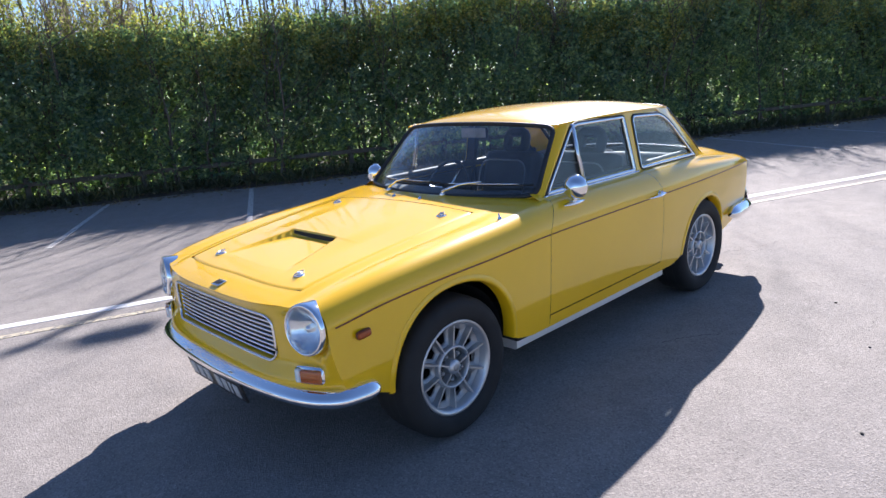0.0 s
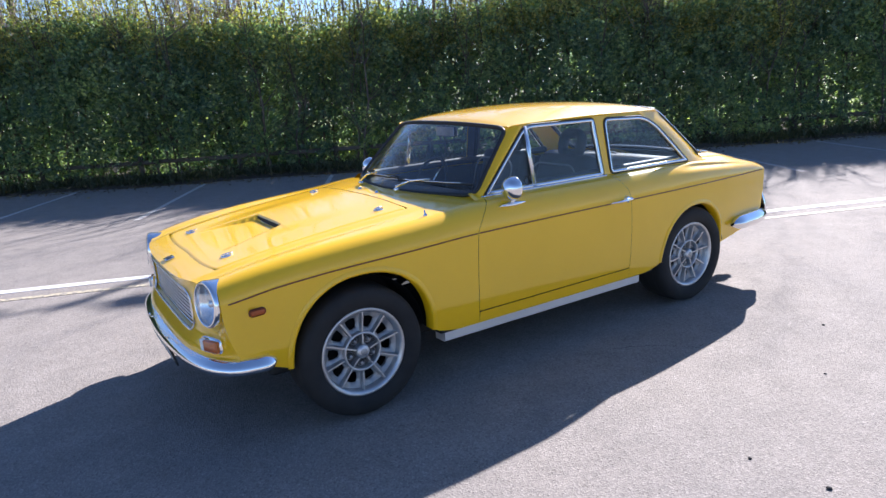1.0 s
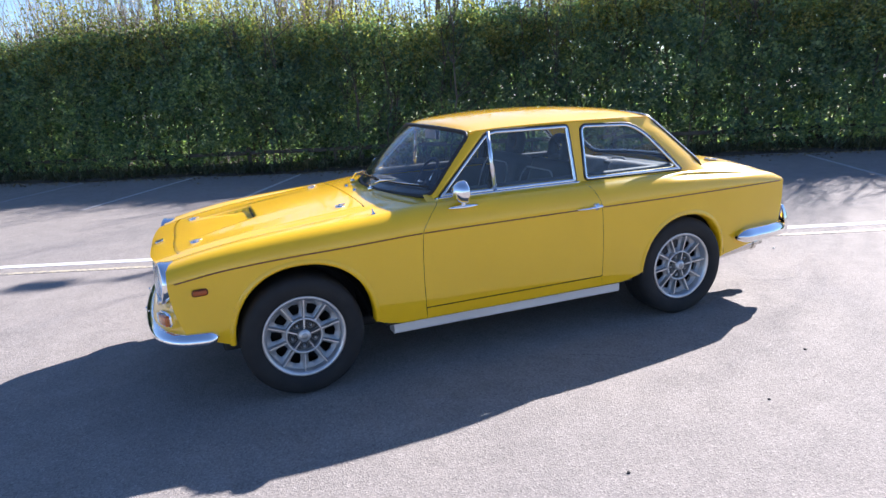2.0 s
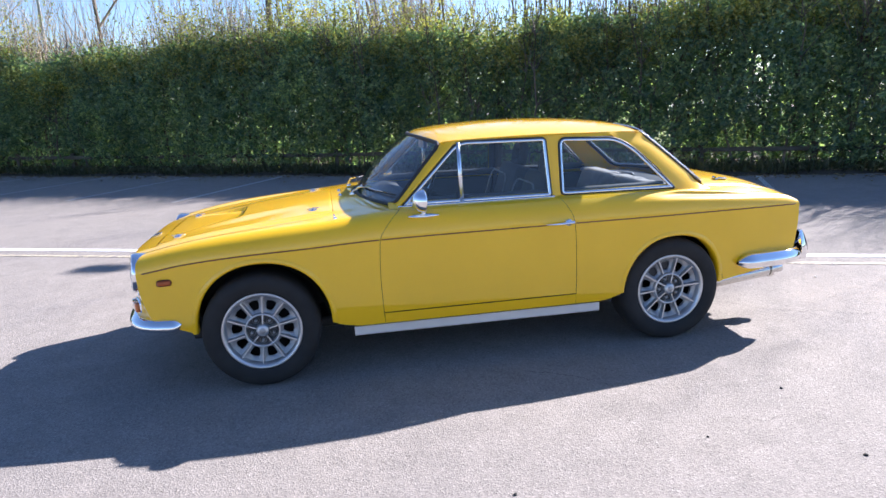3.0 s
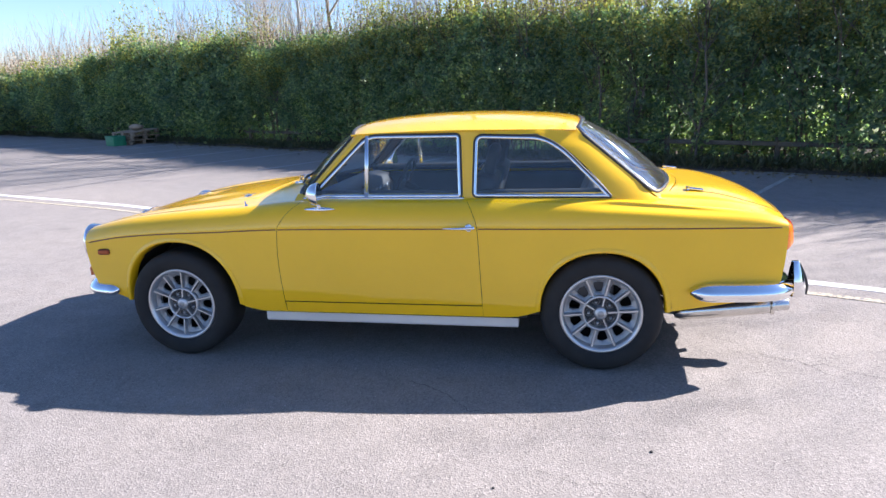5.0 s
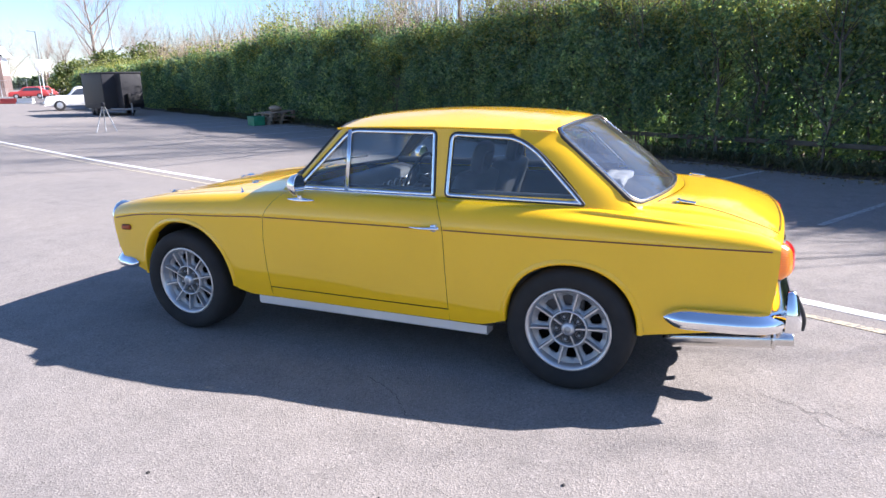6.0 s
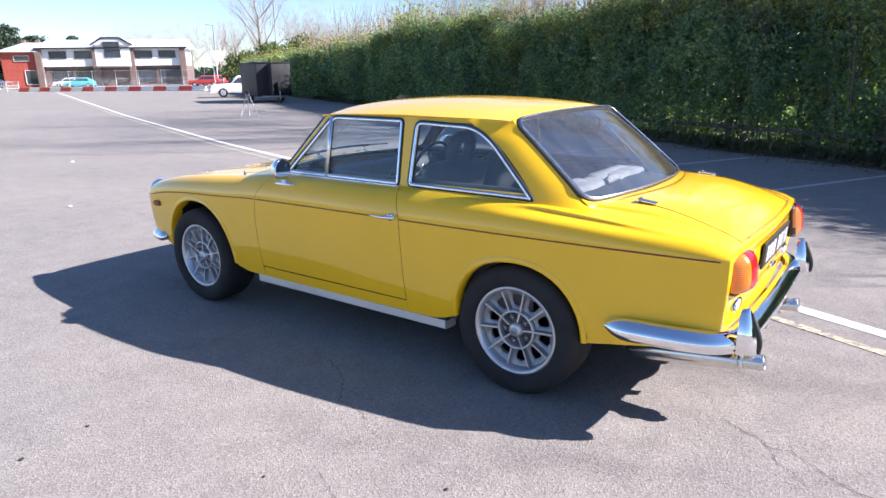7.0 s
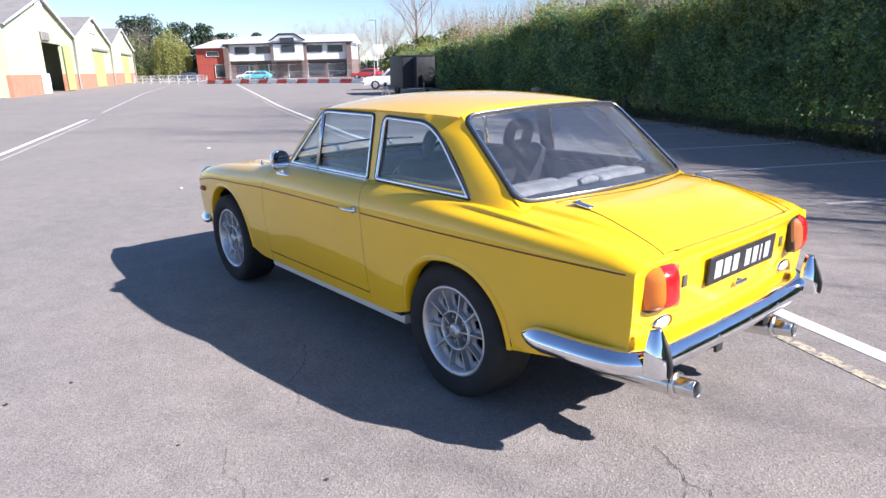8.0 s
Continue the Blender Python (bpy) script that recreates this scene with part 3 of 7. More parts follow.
def bare_tree(seed, u, v, height, spread_up=0.9):
    r = random.Random(seed)
    bits = []
    base = Vector((0, 0, -0.05))
    trunk_top = height * 0.46
    pts = [base, Vector((r.uniform(-0.1, 0.1), r.uniform(-0.1, 0.1), trunk_top * 0.5)), Vector((r.uniform(-0.2, 0.2), r.uniform(-0.2, 0.2), trunk_top)), Vector((r.uniform(-0.3, 0.3), r.uniform(-0.3, 0.3), height * 0.62))]
    rr = 0.0085 * height
    trunk = tube(pts, [rr, rr * 0.85, rr * 0.7, rr * 0.35], 8)
    for i in range(9):
        t = 0.55 + 0.45 * i / 8
        p = pts[2].lerp(pts[3], max(0, (t - 0.6) / 0.4)) if t > 0.6 else pts[1].lerp(pts[2], t)
        a = i * 2.4 + r.uniform(-0.4, 0.4)
        d = Vector((math.cos(a), math.sin(a), spread_up + r.uniform(-0.2, 0.5))).normalized()
        stick(r, p, d, height * r.uniform(0.26, 0.42), rr * 0.45, bits, 0.24, 3)
    tree = thing("bare_tree", "leafless spring tree standing behind the hedge", "tree", Matrix.Translation(yard(u, v)), "trees behind the hedge")
    part("trunk", trunk, BARK, tree)
    crown = part("twig_crown", join(*bits), TWIG, tree)
    return tree


for seed, u, v, h in ((1, 12.5, 13.0, 8.0), (2, 7.5, 12.0, 7.0), (3, 3.0, 12.4, 7.0), (4, -5.0, 12.6, 11.5), (5, -9.0, 12.4, 12.0), (6, -15.0, 12.6, 11.0), (7, -26.0, 18.0, 8.0), (8, 18.5, 14.0, 8.0)):
    bare_tree(seed, u, v, h)

# verge, with rough grass and a low timber rail
verge_rows = []
for i in range(121):
    u = -62 + 86 * i / 120
    edge = 7.92 + 0.10 * math.sin(u * 1.7) + 0.08 * math.sin(u * 4.1 + 1)
    verge_rows.append([yard(u, edge, 0.001), yard(u, edge + 0.12, 0.05 + 0.015 * math.sin(u * 5)), yard(u, edge + 0.8, 0.09), yard(u, 12.0, 0.12)])
# rough pasture on the sunny side of the hedge
field = part("field", turned(grid([[yard(u, 12.0, 0.12), yard(u, 13.5, 0.10), yard(u, 40.0, 0.02)] for u in np.linspace(-62, 60, 40)])), PASTURE, None)
tagged(field, "rough sunlit grass beyond the hedge", "field", kind="structure")
verge = part("verge", turned(grid(verge_rows)), SOIL, None, "")
tagged(verge, "earth verge with rough grass below the hedge", "verge", kind="structure")
n = 26000
u = RNG.uniform(-34, 16, n)
v = 7.95 + RNG.exponential(0.28, n) + 0.10 * np.sin(u * 1.7)
pos = to_yard(u, v, 0.05 + RNG.uniform(0, 0.13, n))
grass = new("grass", leaf_mesh("grass", pos, 0.17, 3.0, GRASS, 0.13))
tagged(grass, "rough grass and weeds along the verge", "grass", kind="stuff")
n = 5000
u = RNG.uniform(-20, 14, n)
v = 7.75 - RNG.exponential(0.16, n) + 0.5 * RNG.uniform(0, 1, n)
litter = new("leaf_litter", leaf_mesh("leaf_litter", to_yard(u, v, RNG.uniform(0.004, 0.02, n) + 0.06 * (v > 7.95)), 0.045, 0.15, DRY_LEAF))
tagged(litter, "scattered dry leaves at the edge of the asphalt", "leaf litter", kind="stuff")


def rail_fence(u0, u1):
    f = thing("knee_rail", "low weathered timber rail fence below the hedge", "fence")
    k = 0
    u = u0
    while u < u1:
        part("post", box((0.08, 0.08, 0.46), yard(u, 8.52, 0.26), 0.008), TIMBER, f)
        part("rail", moved(box((1.78, 0.04, 0.075), edge=0.006), Matrix.Translation(yard(u + 0.9, 8.48, 0.38 + 0.01 * math.sin(u * 3))) @ Matrix.Rotation(math.atan2(-0.482, 0.876), 4, "Z")), TIMBER, f)
        u += 1.8
    return f


rail_fence(-34, 14)


# ---- the yellow coupe: nose towards -x, its near side at -y ----
WIDE = curve_through([-1.80, -1.72, -1.636, -1.4, -1.0, -0.5, 0.5, 1.0, 1.5, 1.9, 2.10], [0.738, 0.754, 0.764, 0.785, 0.803, 0.811, 0.809, 0.796, 0.762, 0.716, 0.684])
CREST_Y = curve_through([-1.80, -1.72, -1.6, -1.4, -0.75, -0.4, 0.5, 1.1, 1.4, 1.8, 2.10], [0.636, 0.652, 0.662, 0.674, 0.694, 0.695, 0.692, 0.684, 0.668, 0.636, 0.608])
CREST_Z = curve_through([-1.86, -1.77, -1.63, -1.42, -1.15, -0.75, -0.45, 0.0, 0.5, 1.22, 1.42, 1.63, 1.865, 2.0, 2.10], [0.722, 0.744, 0.778, 0.814, 0.842, 0.872, 0.901, 0.906, 0.906, 0.896, 0.880, 0.859, 0.834, 0.812, 0.768])
MID_Z = curve_through([-1.90, -1.84, -1.75, -1.62, -1.3, -0.87, -0.6, -0.3, 1.2, 1.57, 1.75, 1.9, 2.0, 2.12], [0.700, 0.724, 0.748, 0.774, 0.828, 0.893, 0.921, 0.930, 0.925, 0.919, 0.909, 0.884, 0.850, 0.786])
STRIPE_Z = curve_through([-1.80, -1.70, -1.52, -1.23, -0.91, -0.527, 0.0, 0.6, 1.17, 1.73, 2.10], [0.658, 0.676, 0.706, 0.730, 0.744, 0.762, 0.767, 0.769, 0.767, 0.762, 0.757])


def soft(t):
    t = max(0.0, min(1.0, t))
    return t * t * (3 - 2 * t)


def side_y(x, z):
    """Half width of the body at a place on its flank, below the crest."""
    w, zs = WIDE(x), STRIPE_Z(x) - 0.004
    if z <= zs:
        t = max(0.0, (zs - 0.07 - z) / 0.40)
        return w - 0.034 * t * t
    t = min(1.0, (z - zs) / (CREST_Z(x) - zs))
    dent = 0.032 * soft((x - 1.02) / 0.30) * soft((1.98 - x) / 0.55) * math.exp(-((t - 0.84) / 0.11) ** 2)
    return CREST_Y(x) + (w - CREST_Y(x)) * math.sqrt(max(0.0, 1 - t * t)) - dent


def deck_z(x, s):
    """Height of bonnet and boot across the car; s runs from -1 to 1."""
    zc, zk = MID_Z(x), CREST_Z(x)
    a = abs(s)
    front = max(0.0, min(1.0, (-0.55 - x) / 0.5))
    dip = -0.007 * front * math.exp(-((a - 0.865) / 0.055) ** 2)
    fall = soft((a - 0.845) / 0.032) if a < 0.877 else max(0.0, 1 - (a - 0.877) / 0.123)
    dip -= 0.0085 * soft((x - 1.24) / 0.16) * max(0.0, min(1.0, (2.04 - x) / 0.42)) * fall
    full = 2.2 + 3.0 * soft((x - 1.15) / 0.20) * soft((2.02 - x) / 0.35)
    return zc + (zk - zc) * a ** full + dip


def deck_point(x, s, lift=0.0):
    return (x, s * CREST_Y(x), deck_z(x, s) + lift)


def flank(x, z, out=0.0):
    return (x, -(side_y(x, z) + out), z)


def flank_rows(xz, n=44):
    """Rows of the near flank: xz gives (x at height, lowest z) along the car; finer near the crest."""
    rows = []
    for xf, zlow in xz:
        zs = zk = 0.76
        for _ in range(12):
            zs, zk = STRIPE_Z(xf(zs)) - 0.004, CREST_Z(xf(zk))
        row = []
        for k in range(n + 1):
            t = k / n
            z = zlow + (zs - zlow) * (t / 0.55) if t < 0.55 else zs + (zk - zs) * math.sin((t - 0.55) / 0.45 * math.pi / 2)
            row.append(flank(xf(z), z))
        rows.append(row)
    return rows


def fixed(x):
    return lambda z: x


def nose_x(z):
    t = (0.655 - z)
    return -1.772 + 0.9 * t * t if t > 0 else -1.772 + 0.35 * t * t


def tail_x(z):
    t = 0.70 - z
    return 2.062 - 0.30 * t * t if t > 0 else 2.062


DOOR_FRONT = curve_through([0.28, 0.355, 0.566, 0.759, 0.829, 0.87, 0.91], [-0.522, -0.528, -0.536, -0.527, -0.487, -0.447, -0.395])
DOOR_REAR = curve_through([0.28, 0.365, 0.56, 0.774, 0.863, 0.91], [0.579, 0.577, 0.571, 0.560, 0.528, 0.495])
ARCHES = ((-1.156, 0.354, 0.325, 0.365), (1.190, 0.318, 0.325, 0.324))
SILL_Z = 0.288


def arch_point(arch, deg):
    xc, a, z0, b = arch
    c, s = math.cos(radians(deg)), math.sin(radians(deg))
    return xc + a * math.copysign(abs(c) ** 0.92, c), z0 + b * max(0.0, s) ** 0.92


def spread(f0, f1, n):
    """Edges that blend from one edge line to another."""
    return [(lambda z, t=i / n: f0(z) + (f1(z) - f0(z)) * t) for i in range(n + 1)]


def flank_meshes():
    front, rear = ARCHES
    f = []
    for i, xf in enumerate(spread(nose_x, fixed(front[0] - front[1]), 10)):
        f.append((xf, 0.392 + (front[2] - 0.392) * (i / 10)))
    for k in range(1, 40):
        x, z = arch_point(front, 180 - 180 * k / 40)
        f.append((fixed(x), z))
    gap = 0.0014
    for i, xf in enumerate(spread(fixed(front[0] + front[1]), lambda z: DOOR_FRONT(z) - gap, 8)):
        f.append((xf, front[2] + (SILL_Z - front[2]) * min(1, (i / 4)) ** 0.6))
    q = []
    for i, xf in enumerate(spread(lambda z: DOOR_REAR(z) + gap, fixed(rear[0] - rear[1]), 8)):
        q.append((xf, SILL_Z + (rear[2] - SILL_Z) * max(0, (i / 8 - 0.5) * 2) ** 1.6))
    for k in range(1, 40):
        x, z = arch_point(rear, 180 - 180 * k / 40)
        q.append((fixed(x), z))
    for i, xf in enumerate(spread(fixed(rear[0] + rear[1]), tail_x, 12)):
        q.append((xf, rear[2] + (0.405 - rear[2]) * (i / 12)))
    # the door skin, and the strip of sill below it
    lo = 0.354
    door = [(xf, lo) for xf in spread(lambda z: DOOR_FRONT(z) + gap, lambda z: DOOR_REAR(z) - gap, 18)]
    strip = []
    for i in range(19):
        x = DOOR_FRONT(0.3) + (DOOR_REAR(0.3) - DOOR_FRONT(0.3)) * i / 18
        strip.append([flank(x, SILL_Z + (lo - 0.006 - SILL_Z) * k / 4) for k in range(5)])
    return grid(flank_rows(f)), grid(flank_rows(q)), grid(flank_rows(door)), grid(strip)


def lip(arch, out=0.0):
    """The rolled edge of a wheel arch, with its return to the inside."""
    pts = [arch_point(arch, 180 - 180 * k / 44) for k in range(45)]
    rows = []
    for x, z in pts:
        dx, dz = (arch[0] - x), (arch[2] - z) if z > arch[2] + 0.01 else 0
        d = Vector((dx, dz)).normalized() if abs(dx) + abs(dz) > 0 else Vector((0, 0))
        y = side_y(x, z)
        rows.append([(x - d.x * 0.022, -(side_y(x - d.x * 0.022, z - d.y * 0.022) + 0.001), z - d.y * 0.022), (x - d.x * 0.008, -(y + 0.007), z - d.y * 0.008), (x, -(y + 0.007), z), (x + d.x * 0.006, -(y + 0.001), z + d.y * 0.006), (x + d.x * 0.006, -(y - 0.06), z + d.y * 0.006)])
    return grid(rows)


def well(arch, wheel_x):
    rows = []
    for k in range(25):
        a = radians(5 + 170 * k / 24)
        rows.append([(wheel_x + 0.355 * math.cos(a), -y, 0.315 + 0.355 * math.sin(a)) for y in (0.74, 0.68, 0.46)])
    wall = [[(wheel_x + r * math.cos(radians(5 + 170 * k / 24)), -0.46, 0.315 + r * math.sin(radians(5 + 170 * k / 24))) for r in (0.355, 0.02)] for k in range(25)]
    return join(grid(rows), grid(wall))


# how far forward and back bonnet and boot reach across the car
def nose_edge(s):
    return -1.858 + 0.086 * abs(s) ** 3.4


def cowl_edge(s):
    a = abs(s)
    return -0.615 + 0.180 * (a / 0.93) ** 2 if a < 0.93 else -0.435 + 0.070 * (a - 0.93) / 0.07


def screen_edge(s):
    a = abs(s)
    return 1.570 - 0.122 * (a / 0.92) ** 2.2 if a < 0.92 else 1.448 - 0.213 * ((a - 0.92) / 0.08)


def tail_edge(s):
    return 2.100 - 0.038 * s * s


LID_S = 0.762


def deck_patch(x0, x1, s0, s1, a0, a1, ns=24, na=30, lift=0.0):
    rows = []
    for i in range(na + 1):
        a = a0 + (a1 - a0) * i / na
        row = []
        for j in range(ns + 1):
            s = s0 + (s1 - s0) * j / ns
            row.append(deck_point(x0(s) + (x1(s) - x0(s)) * a, s, lift))
        rows.append(row)
    return grid(rows)


def lid_patch(x0, x1, half, corner, lift, ns=28, na=36, relief=None):
    """A lid with round corners inside its opening: half across, x0 to x1 along."""
    rows = []
    for i in range(na + 1):
        a = i / na
        row = []
        for j in range(ns + 1):
            b = -1 + 2 * j / ns
            s = b * half
            xa, xb = x0(s), x1(s)
            pull = corner * max(0.0, (abs(b) - 0.86) / 0.14) ** 2.2
            x = xa + pull + (xb - xa - 2 * pull) * a
            edge = min(1.0, min(a, 1 - a) * na, (1 - abs(b)) * ns / 2.0)
            up = relief(x, s * CREST_Y(x)) if relief else 0.0
            row.append(deck_point(x, s, lift * edge - 0.0015 * (1 - edge) + up))
        rows.append(row)
    return grid(rows)


DUCT_X, DUCT_Y, DUCT_W = -1.292, 0.03, 0.180


def duct_relief(x, y):
    """Cold-air duct: a ramp that sinks towards a slot, under a slightly raised bonnet behind it."""
    q = abs(y - DUCT_Y)
    if x <= DUCT_X:
        f = (DUCT_X - x) / 0.33
        if f >= 1:
            return 0.0
        return -0.024 * (1 - f) * soft((DUCT_W + 0.09 * f - q) / 0.012 + 0.5) + 0.008 * (1 - f) * soft((DUCT_W + 0.20 - q) / 0.16)
    return 0.010 * soft(1 - (x - DUCT_X) / 0.5) * soft((DUCT_W + 0.20 - q) / 0.16)


car = thing("car", "glossy yellow two-door sixties coupe parked on asphalt", "car")


def both(name, shape, mat, parent=car, label="", smooth=True):
    return part(name, shape, mat, parent, label, smooth), part(name, flip_y(shape), mat, parent, label, smooth)


wing, quarter, door_skin, strip = flank_meshes()
front_lip, rear_lip = lip(ARCHES[0]), lip(ARCHES[1])
wings = both("front_wing", join(wing, front_lip), YELLOW)
quarters = both("rear_quarter_panel", join(quarter, rear_lip), YELLOW)
doors = both("door", door_skin, YELLOW)
both("sill_panel", strip, YELLOW)
backing = []
for i in range(61):
    x = -0.75 + 1.62 * i / 60
    backing.append([(x, -(side_y(x, z) - 0.016), z) for z in np.linspace(0.30, 0.86, 14)])
both("inner_door_frame", grid(backing), BLACK)
for arch, wx in zip(ARCHES, (-1.18, 1.18)):
    both("wheel_well", well(arch, wx), BLACK)
part("floor_pan", join(box((3.05, 1.20, 0.06), (-0.04, 0, 0.27), 0.02), box((1.56, 1.52, 0.03), (0.03, 0, 0.292), 0.01), box((0.52, 1.36, 0.03), (1.76, 0, 0.40), 0.01), box((0.30, 1.36, 0.03), (-1.64, 0, 0.40), 0.01), box((0.62, 0.76, 0.16), (-1.18, 0, 0.34), 0.04), box((0.5, 0.7, 0.10), (1.75, 0, 0.42), 0.03), tube([(-1.0, 0.25, 0.22), (0.9, 0.25, 0.22), (1.4, 0.45, 0.26)], 0.03)), BLACK, car)

part("spare_wheel_well", moved(lathe([(0.0, 0.0), (0.27, 0.0), (0.305, 0.015), (0.315, 0.05), (0.315, 0.17)], 40, "z"), Matrix.Translation((1.70, 0.02, 0.245))), BLACK, car, "round black spare wheel well under the boot")

# bonnet and the deck round it
LID_X0 = lambda s: nose_edge(s) + 0.105 + 0.02 * (1 - abs(s))
LID_X1 = lambda s: -0.755 + 0.0 * s
side_strip = deck_patch(nose_edge, cowl_edge, -1.0, -LID_S, 0, 1, 10, 60)
scuttle = deck_patch(LID_X1, cowl_edge, -LID_S, LID_S, 0, 1, 24, 10)
lip_front = deck_patch(nose_edge, LID_X0, -LID_S, LID_S, 0, 1, 30, 8)
part("bonnet_surround", join(side_strip, flip_y(side_strip), scuttle, lip_front), YELLOW, car)
part("bonnet_gutter", deck_patch(LID_X0, LID_X1, -LID_S, LID_S, 0, 1, 20, 20, -0.030), BLACK, car)
bonnet = part("bonnet", lid_patch(lambda s: LID_X0(s) + 0.0018, lambda s: LID_X1(s) - 0.0018, LID_S - 0.004, 0.009, 0.002, 84, 110, duct_relief), YELLOW, car)
slot = [[(DUCT_X - 0.004 - 0.003 * k, DUCT_Y + DUCT_W * (b - 0.5) * 1.96, deck_z(DUCT_X, (DUCT_Y + DUCT_W * (b - 0.5) * 1.96) / CREST_Y(DUCT_X)) + (0.007, -0.020)[k]) for k in (0, 1)] for b in np.linspace(0, 1, 15)]
part("duct_slot", grid(slot), BLACK, bonnet, "dark slot of the bonnet air duct")


def bonnet_pin(x, y):
    z = deck_z(x, y / CREST_Y(x)) + 0.002
    plate = lathe([(0.0, 0.004), (0.022, 0.004), (0.026, 0.0), (0.026, -0.002)], 16, "z")
    post = lathe([(0.0, 0.015), (0.006, 0.013), (0.007, 0.0)], 8, "z")
    clip = tube(spline([(-0.034, 0.004, 0.008), (0.0, -0.010, 0.010), (0.040, 0.0, 0.008), (0.030, 0.014, 0.007), (-0.014, 0.012, 0.008)], 14), 0.0028, 6)
    return moved(join(plate, post, clip), Matrix.Translation((x, y, z)) @ Matrix.Rotation(0.5, 4, "Z"))


for x, y in ((-1.625, -0.352), (-1.625, 0.352), (-0.866, -0.425), (-0.866, 0.425)):
    part("bonnet_pin", bonnet_pin(x, y), CHROME, bonnet, "small chrome bonnet pin with spring clip")

# nose: grille opening between the lamps
LAMP_Y, LAMP_Z = 0.634, 0.655


def nose_point(s, z):
    """The front panel: s across, z its height."""
    top = deck_z(nose_edge(s), s)
    x = nose_edge(s)
    a = abs(s)
    t = max(0.0, top - z)
    roll = -0.020 * (1 - math.exp(-t / 0.030)) * (1 - a ** 4)
    lean = 0.0
    fade = 1 - a ** 10
    xs = nose_x(z)
    x = (x - roll + lean) * fade + xs * (1 - fade)
    y = s * side_y(xs, min(z, CREST_Z(-1.772)))
    y = s * CREST_Y(nose_edge(s)) + (y - s * CREST_Y(nose_edge(s))) * soft(t / 0.06)
    x -= 0.050 * soft((t - 0.20) / 0.10) * (1 - a ** 5)
    d = math.hypot(abs(y) - LAMP_Y, z - LAMP_Z)
    x += 0.080 * soft((0.103 - d) / 0.010 + 0.5)
    return Vector((x, y, z))


GR_W, GR_LO, GR_HI = 0.445, 0.492, 0.676
def fine(outline, step):
    """A closed outline with its long edges split."""
    out = []
    for i in range(len(outline)):
        (a0, b0), (a1, b1) = outline[i], outline[(i + 1) % len(outline)]
        k = max(1, int(math.hypot(a1 - a0, b1 - b0) / step))
        out += [(a0 + (a1 - a0) * j / k, b0 + (b1 - b0) * j / k) for j in range(k)]
    return out


hole = fine([(a, 0.5 * (GR_LO + GR_HI) + b) for a, b in round_box(2 * GR_W, GR_HI - GR_LO, 0.045, 6)], 0.012)
NOSE_W = 0.735
hole_s = [(a / NOSE_W, z) for a, z in hole]


def nose_mesh():
    inner = hole_s
    outer = []
    cz = 0.5 * (GR_LO + GR_HI)
    for s, z in inner:
        dx, dz = s, (z - cz) * 6.0
        k = 1 / max(abs(dx), abs(dz) / 1.0, 1e-6)
        so = max(-1, min(1, dx * k))
        v = max(-1, min(1, dz * k))
        outer.append((so, v))
    rows = []
    n = 40
    for i in range(n + 1):
        t = i / n
        row = []
        for (s, z), (so, v) in zip(inner, outer):
            zo = deck_z(nose_edge(so), so) if v >= 0.999 else (0.392 if v <= -0.999 else 0.392 + (deck_z(nose_edge(so), so) - 0.392) * (v + 1) / 2)
            row.append(nose_point(s + (so - s) * t, z + (zo - z) * t))
        rows.append(row)
    ret = [p + Vector((0.045, 0, 0)) for p in rows[0]]
    return turned(grid([ret] + rows, False, True))


nose = part("nose_panel", nose_mesh(), YELLOW, car)
frame_pts = [nose_point(s, z) + Vector((-0.003, 0, 0)) for s, z in hole_s]
part("grille_surround", tube(frame_pts, 0.0065, 8, True), BRIGHT, nose)
part("grille_back", grid([[nose_point(s, z) + Vector((0.05, 0, 0)) for s in np.linspace(-0.63, 0.63, 9)] for z in (0.48, 0.59, 0.685)]), BLACK, nose)
for k in range(9):
    z = GR_LO + 0.014 + (GR_HI - GR_LO - 0.028) * k / 8
    reach = GR_W - (0.020 if k in (0, 8) else 0.004)
    pts = [nose_point(s, z) + Vector((0.014, 0, 0)) for s in np.linspace(-reach / NOSE_W, reach / NOSE_W, 21)]
    part("grille_bar", tube(pts, 0.0054, 8, False, 1.0), BRIGHT, nose)
badge_y, badge_x = 0.0, -1.815
m = Matrix.Translation((badge_x, badge_y, deck_z(badge_x, 0) + 0.004)) @ Matrix.Rotation(radians(-14), 4, "Y")
badge = part("badge", moved(join(box((0.045, 0.062, 0.006), edge=0.002)), m), BRIGHT, nose, "small worn metal badge")
part("badge_shield", moved(box((0.026, 0.044, 0.003), (0, 0, 0.004), 0.001), m), PLATE_BLACK, badge)


